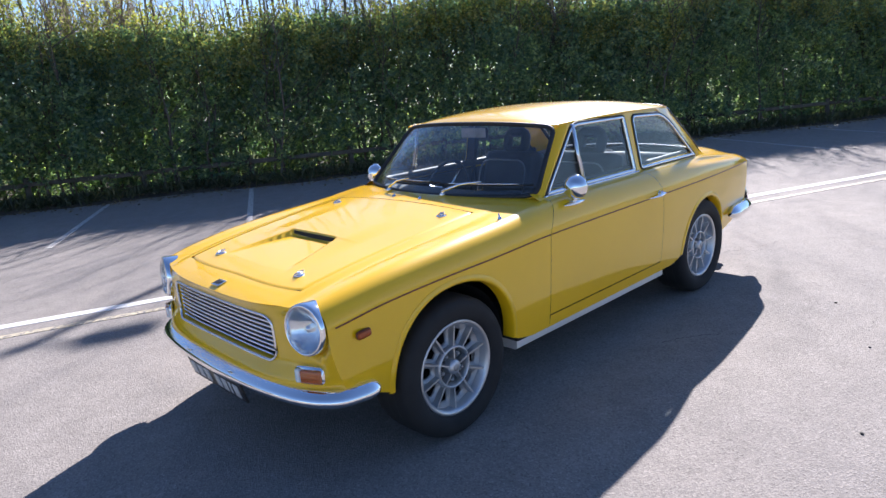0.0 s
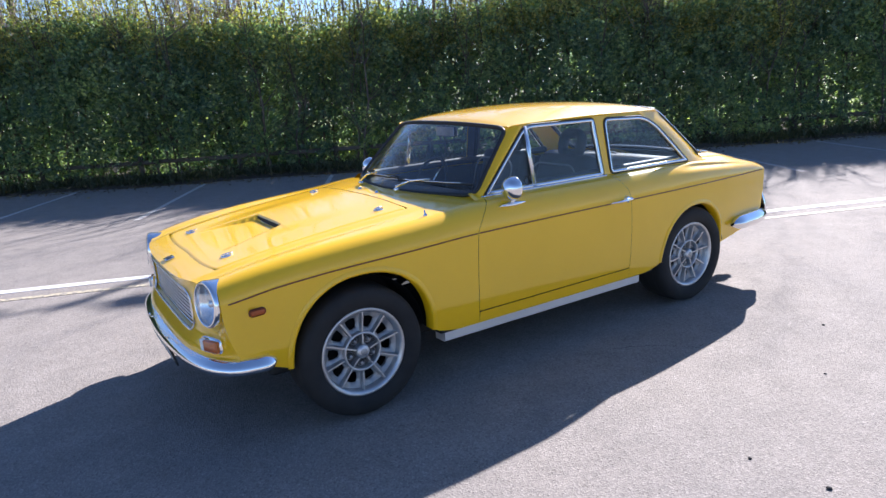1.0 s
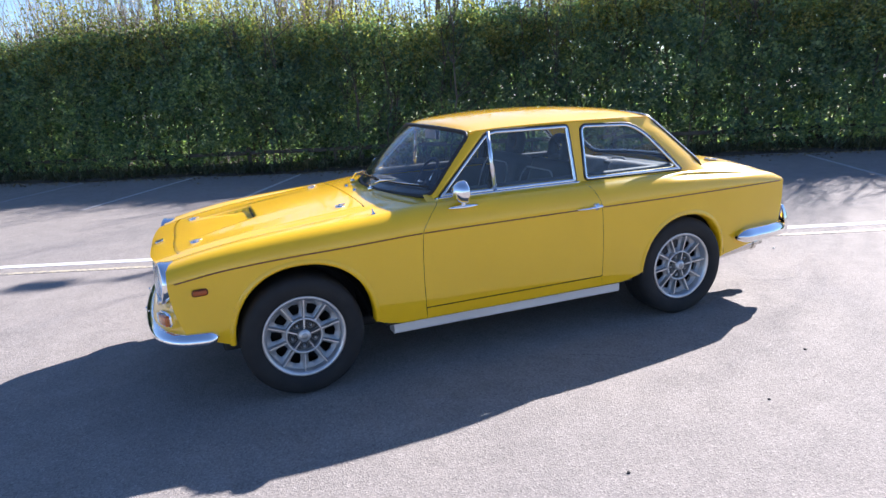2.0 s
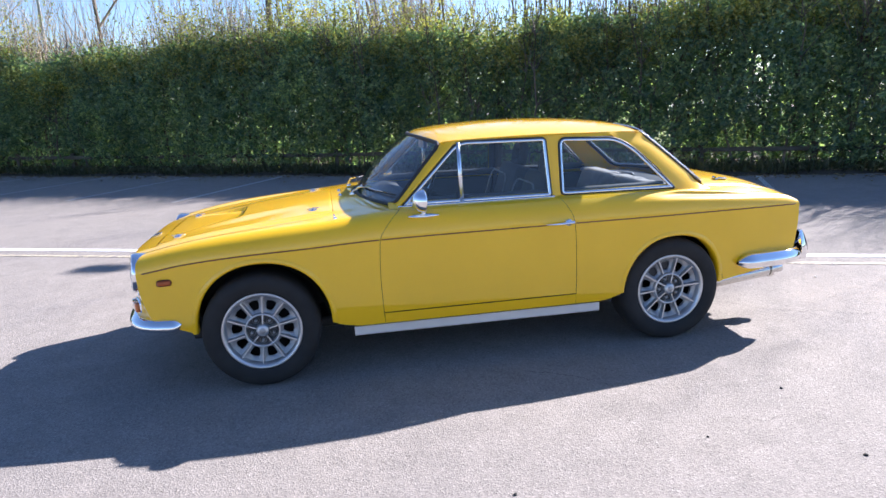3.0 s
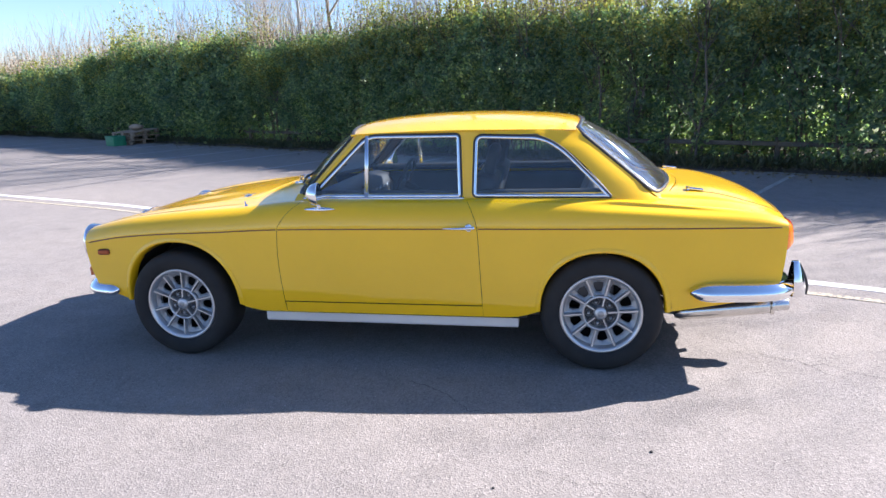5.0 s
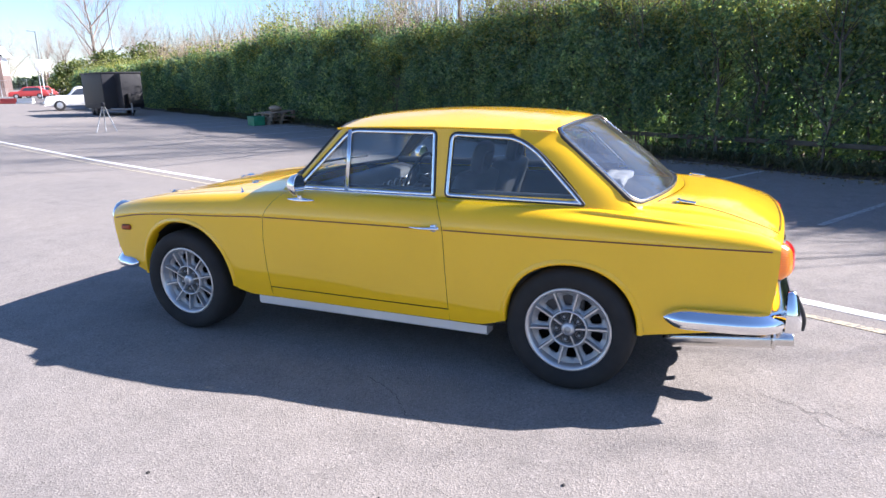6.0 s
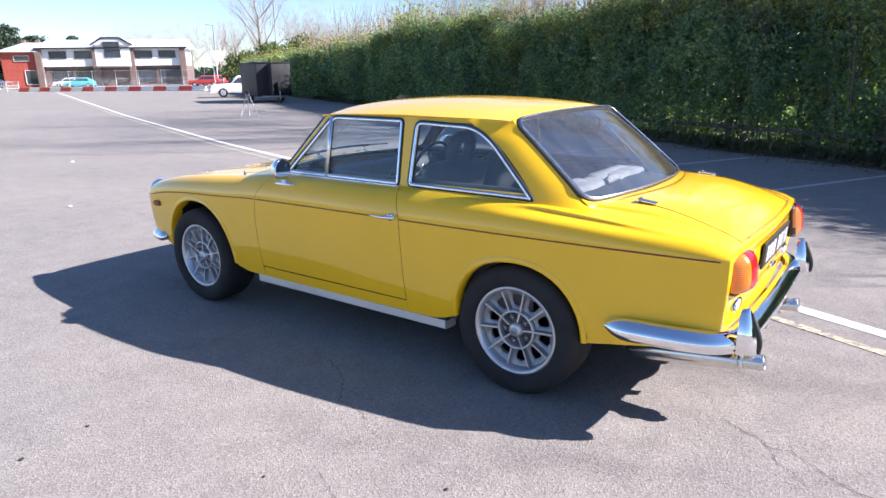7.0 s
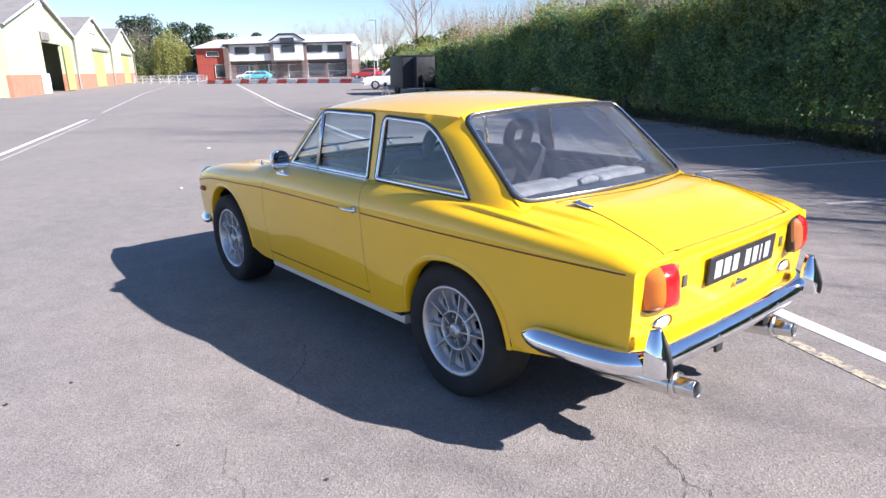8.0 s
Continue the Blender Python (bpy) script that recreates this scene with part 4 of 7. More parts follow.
def headlamp(y0):
    lamp = part("headlamp", moved(join(lathe([(0.094, 0.10), (0.100, 0.06), (0.100, 0.0), (0.1015, -0.026), (0.098, -0.038), (0.090, -0.042), (0.087, -0.036), (0.086, -0.022)], 40, "x")), HEAD(y0)), CHROME, car, "round headlamp with deep chrome rim")
    part("reflector", moved(lathe([(0.0, 0.028), (0.03, 0.022), (0.06, 0.004), (0.086, -0.022)], 32, "x"), HEAD(y0)), REFLECTOR, lamp)
    part("lens", moved(turned(lathe([(0.0, -0.052), (0.03, -0.050), (0.06, -0.044), (0.086, -0.032)], 32, "x")), HEAD(y0)), LENS_GLASS, lamp, "clear fluted glass lens")
    part("bulb_cap", moved(lathe([(0.0, -0.022), (0.016, -0.018), (0.018, 0.01)], 16, "x"), HEAD(y0)), CHROME, lamp)
    flutes = [tube([(-0.047 + 0.006 * (abs(k) / 6), k * 0.0125, -math.sqrt(0.080 ** 2 - (k * 0.0125) ** 2)), (-0.0505 + 0.005 * (abs(k) / 6), k * 0.0125, 0), (-0.047 + 0.006 * (abs(k) / 6), k * 0.0125, math.sqrt(0.080 ** 2 - (k * 0.0125) ** 2))], 0.0012, 4) for k in range(-6, 7)]
    part("lens_flute", moved(join(*flutes), HEAD(y0)), LENS_GLASS, lamp)
    return lamp


def HEAD(y0):
    return Matrix.Translation((-1.774, y0, LAMP_Z)) @ Matrix.Rotation(radians(-12 if y0 > 0 else 12), 4, "Z") @ Matrix.Rotation(radians(4), 4, "Y")


def front_indicator(y0):
    s = y0 / 0.735
    p = nose_point(s, 0.480)
    m = Matrix.Translation((p.x - 0.006, y0, 0.480)) @ Matrix.Rotation(radians(-24 if y0 > 0 else 24), 4, "Z")
    rim = slab([(0.004, a, b) for a, b in round_box(0.126, 0.068, 0.020)], (-1, 0, 0), 0.014)
    ob = part("front_indicator", moved(rim, m), CHROME, car, "chrome-framed amber and clear turn signal")
    out = -1 if y0 < 0 else 1
    part("amber_lens", moved(box((0.022, 0.086, 0.052), (-0.020, out * 0.013, 0), 0.007), m), FRONT_AMBER, ob)
    part("clear_lens", moved(box((0.018, 0.022, 0.052), (-0.018, -out * 0.044, 0), 0.006), m), CLEAR, ob)


for sign in (-1, 1):
    headlamp(sign * LAMP_Y)
    front_indicator(sign * 0.640)


def side_marker(x, z, sign):
    y = side_y(x, z)
    m = Matrix.Translation((x, sign * (y + 0.004), z)) @ Matrix.Rotation(sign * -0.11, 4, "Z")
    rim = slab([(a, 0, b) for a, b in round_box(0.074, 0.034, 0.015)], (0, sign, 0), 0.006)
    ob = part("side_marker", moved(rim, m), PIN, car, "small brown-amber side marker lamp")
    part("lens", moved(box((0.062, 0.016, 0.024), (0, sign * 0.008, 0), 0.006), m), DARK_AMBER, ob)


for sign in (-1, 1):
    side_marker(-1.636, 0.618, sign)

# coachline along each flank, broken by the door gaps
for x0, x1, owner in ((-1.742, -0.533, wings), (-0.521, 0.40, doors), (0.566, 2.03, quarters)):
    n = max(6, int((x1 - x0) * 24))
    rows = []
    for i in range(n + 1):
        x = x0 + (x1 - x0) * i / n
        z = STRIPE_Z(x)
        rows.append([flank(x, z - 0.0034, 0.0003), flank(x, z - 0.0022, 0.0018), flank(x, z + 0.0022, 0.0018), flank(x, z + 0.0034, 0.0003)])
    for ob, shape in zip(owner, (turned(grid(rows)), turned(flip_y(grid(rows))))):
        part("coachline", shape, PIN, ob, "thin brown coachline")

# ---- cabin ----
def cab_y(z):
    """Half width of the cabin sides, leaning in towards the roof."""
    return 0.677 - (z - 0.905) * 0.225


def rounded(points, radii, n=7):
    """Closed outline through corner points, each rounded by its own radius."""
    out = []
    k = len(points)
    for i in range(k):
        p, a, b = Vector(points[i]), Vector(points[i - 1]), Vector(points[(i + 1) % k])
        r = radii[i] if not isinstance(radii, float) else radii
        da, db = (a - p), (b - p)
        r = min(r, da.length * 0.48, db.length * 0.48)
        p0, p1 = p + da.normalized() * r, p + db.normalized() * r
        for j in range(n + 1):
            t = j / n
            out.append((1 - t) ** 2 * p0 + 2 * t * (1 - t) * p + t * t * p1)
    return out


def cab(x, z, out=0.0, sign=-1):
    bow = 0.010 * math.sin(math.pi * min(1, max(0, (x + 0.4) / 1.65)))
    return (x, sign * (cab_y(z) + bow - 0.005 + out), z)


DOOR_WINDOW = rounded([(-0.385, 0.912), (0.468, 0.912), (0.456, 1.234), (-0.052, 1.238)], [0.02, 0.02, 0.025, 0.06])
QUARTER_WINDOW = rounded([(0.528, 0.914), (1.232, 0.908), (1.170, 0.972), (0.985, 1.155), (0.88, 1.214), (0.536, 1.228)], [0.03, 0.015, 0.02, 0.09, 0.06, 0.045])


def side_frame(outline, width, sign):
    shape, inner = band([(p.x, p.y) for p in outline], width, 0.012, lambda a, b, h: cab(a, b, h - 0.002, sign))
    return (shape if sign < 0 else turned(shape)), inner


def pane(outline, sign, depth=-0.006):
    pts = [cab(p[0], p[1], depth, sign) for p in outline]
    n = len(pts)
    c = tuple(sum(p[i] for p in pts) / n for i in range(3))
    return pts + [c], [(i, (i + 1) % n, n) if sign < 0 else ((i + 1) % n, i, n) for i in range(n)]


for sign, door, quarter_ob in ((-1, doors[0], quarters[0]), (1, doors[1], quarters[1])):
    outer, _ = side_frame([Vector((p.x, p.y)) for p in DOOR_WINDOW], 0.018, sign)
    fr = part("window_frame", outer, BRIGHT, door, "polished window frame")
    part("window_seal", tube([cab(p.x, p.y, 0.004, sign) for p in DOOR_WINDOW], 0.007, 6, True), RUBBER, door)
    shape = pane(DOOR_WINDOW, sign)
    glass = part("window_glass", shape, GLASS, door, "clear side window", False)
    post = [(-0.062, 0.905), (-0.040, 0.905), (-0.040, 1.236), (-0.060, 1.236)]
    part("quarterlight_post", slab([cab(x, z, -0.004, sign) for x, z in post], (0, sign, 0), 0.016), BRIGHT, door)
    part("quarterlight_catch", box((0.012, 0.02, 0.05), cab(-0.075, 0.945, -0.02, sign), 0.004), BLACK, door)
    outer, _ = side_frame([Vector((p.x, p.y)) for p in QUARTER_WINDOW], 0.017, sign)
    part("quarter_window_frame", outer, BRIGHT, quarter_ob, "polished quarter window frame")
    part("quarter_window_seal", tube([cab(p.x, p.y, 0.003, sign) for p in QUARTER_WINDOW], 0.008, 6, True), RUBBER, quarter_ob)
    part("quarter_window", pane(QUARTER_WINDOW, sign), GLASS, quarter_ob, "clear rear quarter window", False)
    # door handle: chrome blade with a round push button
    hy = side_y(0.50, 0.775)
    pull = [(0.388 + 0.16 * k / 12, sign * (hy + 0.010 + 0.014 * math.sin(math.pi * k / 12)), 0.774 + 0.004 * (k / 12)) for k in range(13)]
    handle = part("door_handle", join(tube(pull, [0.003 + 0.011 * (k / 12) ** 0.7 for k in range(13)], 8, False, 0.75), tube([(0.520, sign * (hy - 0.002), 0.778), (0.520, sign * (hy + 0.012), 0.778)], 0.019, 14)), CHROME, door, "chrome push-button door handle")
    # round chrome mirror on a pointed foot
    mx, mz = -0.288, 0.950
    my = sign * 0.790
    bowl = moved(lathe([(0.0, -0.058), (0.032, -0.052), (0.053, -0.030), (0.062, 0.0), (0.062, 0.008), (0.057, 0.010)], 28, "x"), Matrix.Translation((mx, my, mz)) @ Matrix.Rotation(sign * -0.10, 4, "Z"))
    base_y = sign * (side_y(-0.29, 0.868) + 0.003)
    foot_pts = [(-0.37 + 0.17 * k / 10, base_y + sign * 0.004, 0.868) for k in range(11)]
    foot = tube(foot_pts, [0.004 + 0.018 * math.sin(math.pi * k / 10) for k in range(11)], 8, False, 0.6)
    stalk = tube(spline([(-0.285, base_y, 0.872), (-0.287, base_y + sign * 0.012, 0.898), (-0.291, my, 0.925)], 8), [0.016, 0.014, 0.012, 0.011, 0.010, 0.010, 0.011, 0.012], 8)
    mir = part("door_mirror", join(bowl, foot, stalk), CHROME, door, "round chrome door mirror on a pointed foot")
    part("mirror_glass", moved(lathe([(0.0, 0.0085), (0.057, 0.0085)], 28, "x"), Matrix.Translation((mx, my, mz)) @ Matrix.Rotation(sign * -0.10, 4, "Z") @ Matrix.Rotation(-0.06, 4, "Y")), MIRROR, mir)

# screens
WS_LO = lambda s: Vector((-0.602 + 0.175 * s * s, 0.664 * s, 0.903 + 0.004 * s * s))
WS_HI = lambda s: Vector((-0.222 + 0.094 * s * s, 0.574 * s, 1.266 - 0.030 * abs(s) ** 2.4))
RS_LO = lambda s: Vector((1.574 - 0.124 * abs(s) ** 2.2, 0.612 * s, 0.920 - 0.014 * s * s))
RS_HI = lambda s: Vector((1.080 - 0.030 * s * s, 0.558 * s, 1.264 - 0.020 * abs(s) ** 2.4))


def screen_point(lo, hi, s, t, bulge):
    p = lo(s).lerp(hi(s), t)
    return p + Vector(bulge) * (4 * t * (1 - t)) * (1 - 0.95 * s * s)


def screen(lo, hi, bulge, corner, inset):
    """A bowed pane with round corners: rim points and a grid that fills it."""
    rim = []
    for p in rounded([(-1 + inset, inset * 1.5), (1 - inset, inset * 1.5), (1 - inset, 1 - inset * 1.5), (-1 + inset, 1 - inset * 1.5)], corner, 8):
        rim.append((p.x, p.y))
    dense = []
    for i in range(len(rim)):
        a, b = rim[i], rim[(i + 1) % len(rim)]
        k = max(1, int(math.hypot(b[0] - a[0], b[1] - a[1]) / 0.09))
        dense += [(a[0] + (b[0] - a[0]) * j / k, a[1] + (b[1] - a[1]) * j / k) for j in range(k)]
    rows = [[screen_point(lo, hi, s * f, 0.5 + (t - 0.5) * f, bulge) for s, t in dense] for f in (1.0, 0.85, 0.7, 0.5, 0.3, 0.12)]
    shape = grid(rows, False, True)
    k = len(dense)
    faces = shape[1] + [tuple(range(5 * k, 6 * k))[::-1]]
    return [screen_point(lo, hi, s, t, bulge) for s, t in dense], (shape[0], faces)


ws_rim, ws_glass = screen(WS_LO, WS_HI, (-0.030, 0, 0.022), 0.11, 0.018)
rs_rim, rs_glass = screen(RS_LO, RS_HI, (0.030, 0, 0.020), 0.12, 0.010)


windscreen = part("windscreen", ws_glass, SCREEN_GLASS, car, "curved windscreen in a black rubber seal")
part("windscreen_seal", tube(ws_rim, 0.0125, 8, True), RUBBER, windscreen)
part("windscreen_trim", tube([p + Vector((-0.005, 0, 0.005)) for p in ws_rim], 0.005, 6, True), RUBBER, windscreen)
rear_screen = part("rear_screen", turned(rs_glass), REAR_GLASS, car, "curved rear window with bright trim")
part("rear_screen_seal", tube([p + Vector((-0.002, 0, -0.002)) for p in rs_rim], 0.0125, 8, True), RUBBER, rear_screen)
part("rear_screen_trim", tube([p.lerp(Vector((1.33, 0, 1.10)), 0.006) + Vector((0.008, 0, 0.008)) for p in rs_rim], 0.0050, 6, True), BRIGHT, rear_screen)


def opening_ring(lo, hi, bulge, inset, corner):
    pts_in, pts_out = [], []
    for s, t in fine([(p.x, p.y) for p in rounded([(-1 + inset, inset * 1.5), (1 - inset, inset * 1.5), (1 - inset, 1 - inset * 1.5), (-1 + inset, 1 - inset * 1.5)], corner, 10)], 0.06):
        pts_in.append(screen_point(lo, hi, s, t, bulge) )
        ds, dt = s / (1 - inset), (t - 0.5) / (0.5 - inset * 1.5)
        k = 1 / max(abs(ds), abs(dt))
        pts_out.append(screen_point(lo, hi, max(-1, min(1, ds * k)), 0.5 + 0.5 * max(-1, min(1, dt * k)), bulge))
    return grid([pts_out, pts_in], False, True)


# roof skin, between the screens and the gutters
GUT = lambda a: Vector((-0.146 + 1.196 * a, -(0.576 + 0.028 * math.sin(math.pi * min(1, max(0, a))) ** 0.7), 1.237 + 0.016 * math.sin(math.pi * min(1, max(0, a))) ** 0.6))


def roof_point(a, s):
    front, back = WS_HI(s), RS_HI(s)
    p = front.lerp(back, a)
    q0, q1 = WS_HI(1.0).lerp(RS_HI(1.0), a), GUT(a)
    widen = (-q1.y) / q0.y
    z_edge = q1.z - q0.z
    hump = 0.057 * max(0.0, math.sin(math.pi * a)) ** 0.52 * (1 - abs(s) ** 3.0)
    return Vector((p.x, p.y * widen, p.z + hump + z_edge * abs(s) ** 4))


roof = part("roof", grid([[roof_point(a, s) for s in np.linspace(-1, 1, 37)] for a in np.linspace(0, 1, 41)]), YELLOW, car)
part("headlining", grid([[roof_point(a, s) + Vector((0, 0, -0.03)) for s in np.linspace(-0.97, 0.97, 21)] for a in np.linspace(0.02, 0.98, 21)]), HEADLINING, roof)
rail_pts = [GUT(a) + Vector((0, -0.004, -0.002)) for a in np.linspace(0.0, 0.80, 40)]
rail_r = [0.0065 * min(1.0, (39.4 - k) / 14) for k in range(40)]
for sign, shape in ((-1, tube(rail_pts, rail_r, 6)), (1, flip_y(tube(rail_pts, rail_r, 6)))):
    part("gutter", shape, YELLOW, roof)
part("windscreen_surround", join(opening_ring(WS_LO, WS_HI, (-0.030, 0, 0.022), 0.018, 0.11)), YELLOW, car)
part("rear_screen_surround", join(opening_ring(RS_LO, RS_HI, (0.030, 0, 0.020), 0.010, 0.12)), YELLOW, car)


def strip_between(p, q, n=6, bulge=(0, 0, 0)):
    rows = []
    for a, b in zip(p, q):
        a, b = Vector(a), Vector(b)
        rows.append([a.lerp(b, j / n) + Vector(bulge) * (4 * (j / n) * (1 - j / n)) for j in range(n + 1)])
    return grid(rows)


ts = np.linspace(0, 1, 15)
# front pillar: from the side of the windscreen to the front of the door window
a_in = [screen_point(WS_LO, WS_HI, -1.0, t, (-0.030, 0, 0.022)) for t in ts]
a_out = [Vector(cab(-0.405 + 0.345 * t, 0.900 + 0.340 * t, 0.004)) for t in ts]
# cant rail above the windows
c_lo = [Vector(cab(x, z, 0.002)) for x, z in zip(np.linspace(-0.075, 0.90, 24), [1.226 if x < 0.86 else 1.226 - 0.6 * (x - 0.86) for x in np.linspace(-0.075, 0.90, 24)])]
c_hi = [GUT(a) for a in np.linspace(0.03, 0.86, 24)]
# middle pillar
b_lo = [Vector(cab(x, 0.895, 0.003)) for x in (0.455, 0.50, 0.545)]
b_hi = [Vector(cab(x, 1.245, 0.003)) for x in (0.440, 0.50, 0.555)]
both("front_pillar", strip_between(a_in, a_out, 6, (0, -0.012, 0.0)), YELLOW)
both("cant_rail", strip_between(c_lo, c_hi, 4), YELLOW)
both("centre_pillar", strip_between(b_lo, b_hi, 8), YELLOW)
inward = Vector((0, 0.016, -0.004))
both("inner_pillar_trim", strip_between([p + inward for p in a_in], [p + inward for p in a_out], 6), VINYL)
both("inner_cant_trim", strip_between([p + inward for p in c_lo], [p + inward for p in c_hi], 4), HEADLINING)
both("inner_centre_trim", strip_between([p + inward for p in b_lo], [p + inward for p in b_hi], 8), VINYL)
both("door_capping", tube([cab(x, 0.922, -0.050) for x in np.linspace(-0.40, 1.18, 16)], 0.024, 8), VINYL)


PILLAR_X = curve_through([0.900, 0.970, 1.065, 1.160, 1.205, 1.240], [1.252, 1.188, 1.096, 0.985, 0.90, 0.84])


def rear_pillar():
    rows = []
    for i in range(25):
        t = i / 24
        zq = 0.902 + 0.338 * t
        xq = PILLAR_X(zq)
        outer_p = Vector(cab(xq, zq, 0.003))
        inner_p = screen_point(RS_LO, RS_HI, -1.0, t, (0.030, 0, 0.020))
        row = []
        for j in range(13):
            b = j / 12
            p = outer_p.lerp(inner_p, b)
            swell = math.sin(math.pi * b) * (0.006 + 0.002 * (1 - t)) * min(1.0, 3.5 * (1 - t) + 0.12)
            row.append(p + Vector((0.25 * swell, -swell, 0.10 * swell)))
        rows.append(row)
    rows.append([GUT(0.85 + 0.15 * j / 12) + Vector((0, 0, 0.001)) for j in range(13)])
    # foot that runs out into the shoulder
    base = rows[0]
    foot = []
    for j in range(13):
        s = -1.0 + 0.08 * (j / 12)
        d = Vector(deck_point(min(screen_edge(s) + 0.018 * (1 - j / 12) + 0.15 * math.sin(math.pi * (j / 12) ** 1.5) ** 0.9, 1.60), s))
        foot.append(d + Vector((0, 0, -0.001)))
    heel = RS_LO(-1.0)
    low = Vector((heel.x + 0.018, heel.y + 0.013, deck_z(heel.x + 0.018, heel.y / CREST_Y(heel.x)) - 0.002))
    blend = []
    for f in (0.0, 0.25, 0.5, 0.75):
        row = []
        for j in range(13):
            near = (j / 12) ** 4
            knee = Vector((base[j].x, base[j].y, foot[j].z + 0.002)).lerp((low + rows[5][12]) * 0.5 + Vector((0.004, 0, 0.004)), near)
            if f == 0.0:
                foot[j] = foot[j].lerp(low, near)
            row.append((1 - f) ** 2 * foot[j] + 2 * f * (1 - f) * knee + f * f * rows[5][j])
        blend.append(row)
    return turned(grid(blend + rows[5:]))


both("rear_pillar", rear_pillar(), YELLOW)
# ledge below the side windows
ledge = []
for i in range(50):
    x = -0.46 + 1.71 * i / 49
    ledge.append([(x, -CREST_Y(x), CREST_Z(x) - 0.0005), cab(x, 0.911, 0.004), cab(x, 0.93, -0.03)])
both("waist_ledge", turned(grid(ledge)), YELLOW)
belt = [cab(x, 0.909, 0.010) for x in np.linspace(-0.41, 0.482, 24)]
both("waist_trim", tube(belt, 0.0065, 6), BRIGHT)

# ---- boot and tail ----
BOOT_S = 0.735
BT_X0 = lambda s: screen_edge(s) + 0.05 - 0.02 * abs(s)
BT_X1 = lambda s: tail_edge(s) - 0.012
flank_top = deck_patch(screen_edge, tail_edge, -1.0, -BOOT_S, 0, 1, 26, 50)
part("boot_surround", join(flank_top, flip_y(flank_top), deck_patch(screen_edge, BT_X0, -BOOT_S, BOOT_S, 0, 1, 24, 4), deck_patch(BT_X1, tail_edge, -BOOT_S, BOOT_S, 0, 1, 24, 2)), YELLOW, car)
part("boot_gutter", deck_patch(BT_X0, BT_X1, -BOOT_S, BOOT_S, 0, 1, 16, 16, -0.018), BLACK, car)
skirt = []
for s in np.linspace(-1, 1, 41):
    foot = RS_LO(s)
    skirt.append([foot + Vector((-0.006, 0, 0.004)), foot + Vector((0.006, 0, -0.002)), Vector((foot.x + 0.016, foot.y, deck_z(foot.x + 0.016, foot.y / CREST_Y(foot.x)) - 0.002))])
part("screen_skirt", turned(grid(skirt)), YELLOW, car)
boot = part("boot_lid", lid_patch(lambda s: BT_X0(s) + 0.003, lambda s: BT_X1(s) - 0.003, BOOT_S - 0.007, 0.003, 0.001), YELLOW, car)
for y in (-0.462, 0.462):
    x = 1.662
    zz = deck_z(x, y / CREST_Y(x))
    hinge = join(moved(box((0.085, 0.030, 0.012), edge=0.005), Matrix.Translation((x, y, zz + 0.008)) @ Matrix.Rotation(radians(7), 4, "Y")), tube([(x - 0.035, y - 0.02, zz + 0.012), (x - 0.035, y + 0.02, zz + 0.012)], 0.009, 8))
    part("boot_hinge", hinge, CHROME, boot, "small chrome boot hinge")


def tail_point(s, z):
    top = deck_z(tail_edge(s), s)
    t = max(0.0, top - z)
    x = tail_edge(s) + 0.010 * (1 - math.exp(-t / 0.008)) - 0.018 * min(1, t / 0.05) - 0.10 * max(0, t - 0.12)
    a = abs(s)
    fade = 1 - a ** 14
    x = x * fade + tail_x(z) * (1 - fade)
    y = s * side_y(tail_x(z), min(z, CREST_Z(2.062)))
    return Vector((x, y, z))


rows = []
for i in range(25):
    t = i / 24
    row = []
    for s in np.linspace(-1, 1, 41):
        top = deck_z(tail_edge(s), s)
        row.append(tail_point(s, top + (0.40 - top) * (t ** 1.3)))
    rows.append(row)
tail = part("tail_panel", grid(rows), YELLOW, car)
for sign in (-1, 1):
    seam = [deck_point(1.69 + 0.37 * t, sign * (0.735 + 0.10 * t), 0.0006) for t in np.linspace(0, 1, 14)]
    part("boot_shut_line", tube(seam, 0.0019, 5), BLACK, boot)
rim_seam = [deck_point(tail_edge(s) - 0.018, s, 0.0010) for s in np.linspace(-0.80, 0.80, 30)]
part("boot_shut_line", tube(rim_seam, 0.0016, 5), BLACK, boot)


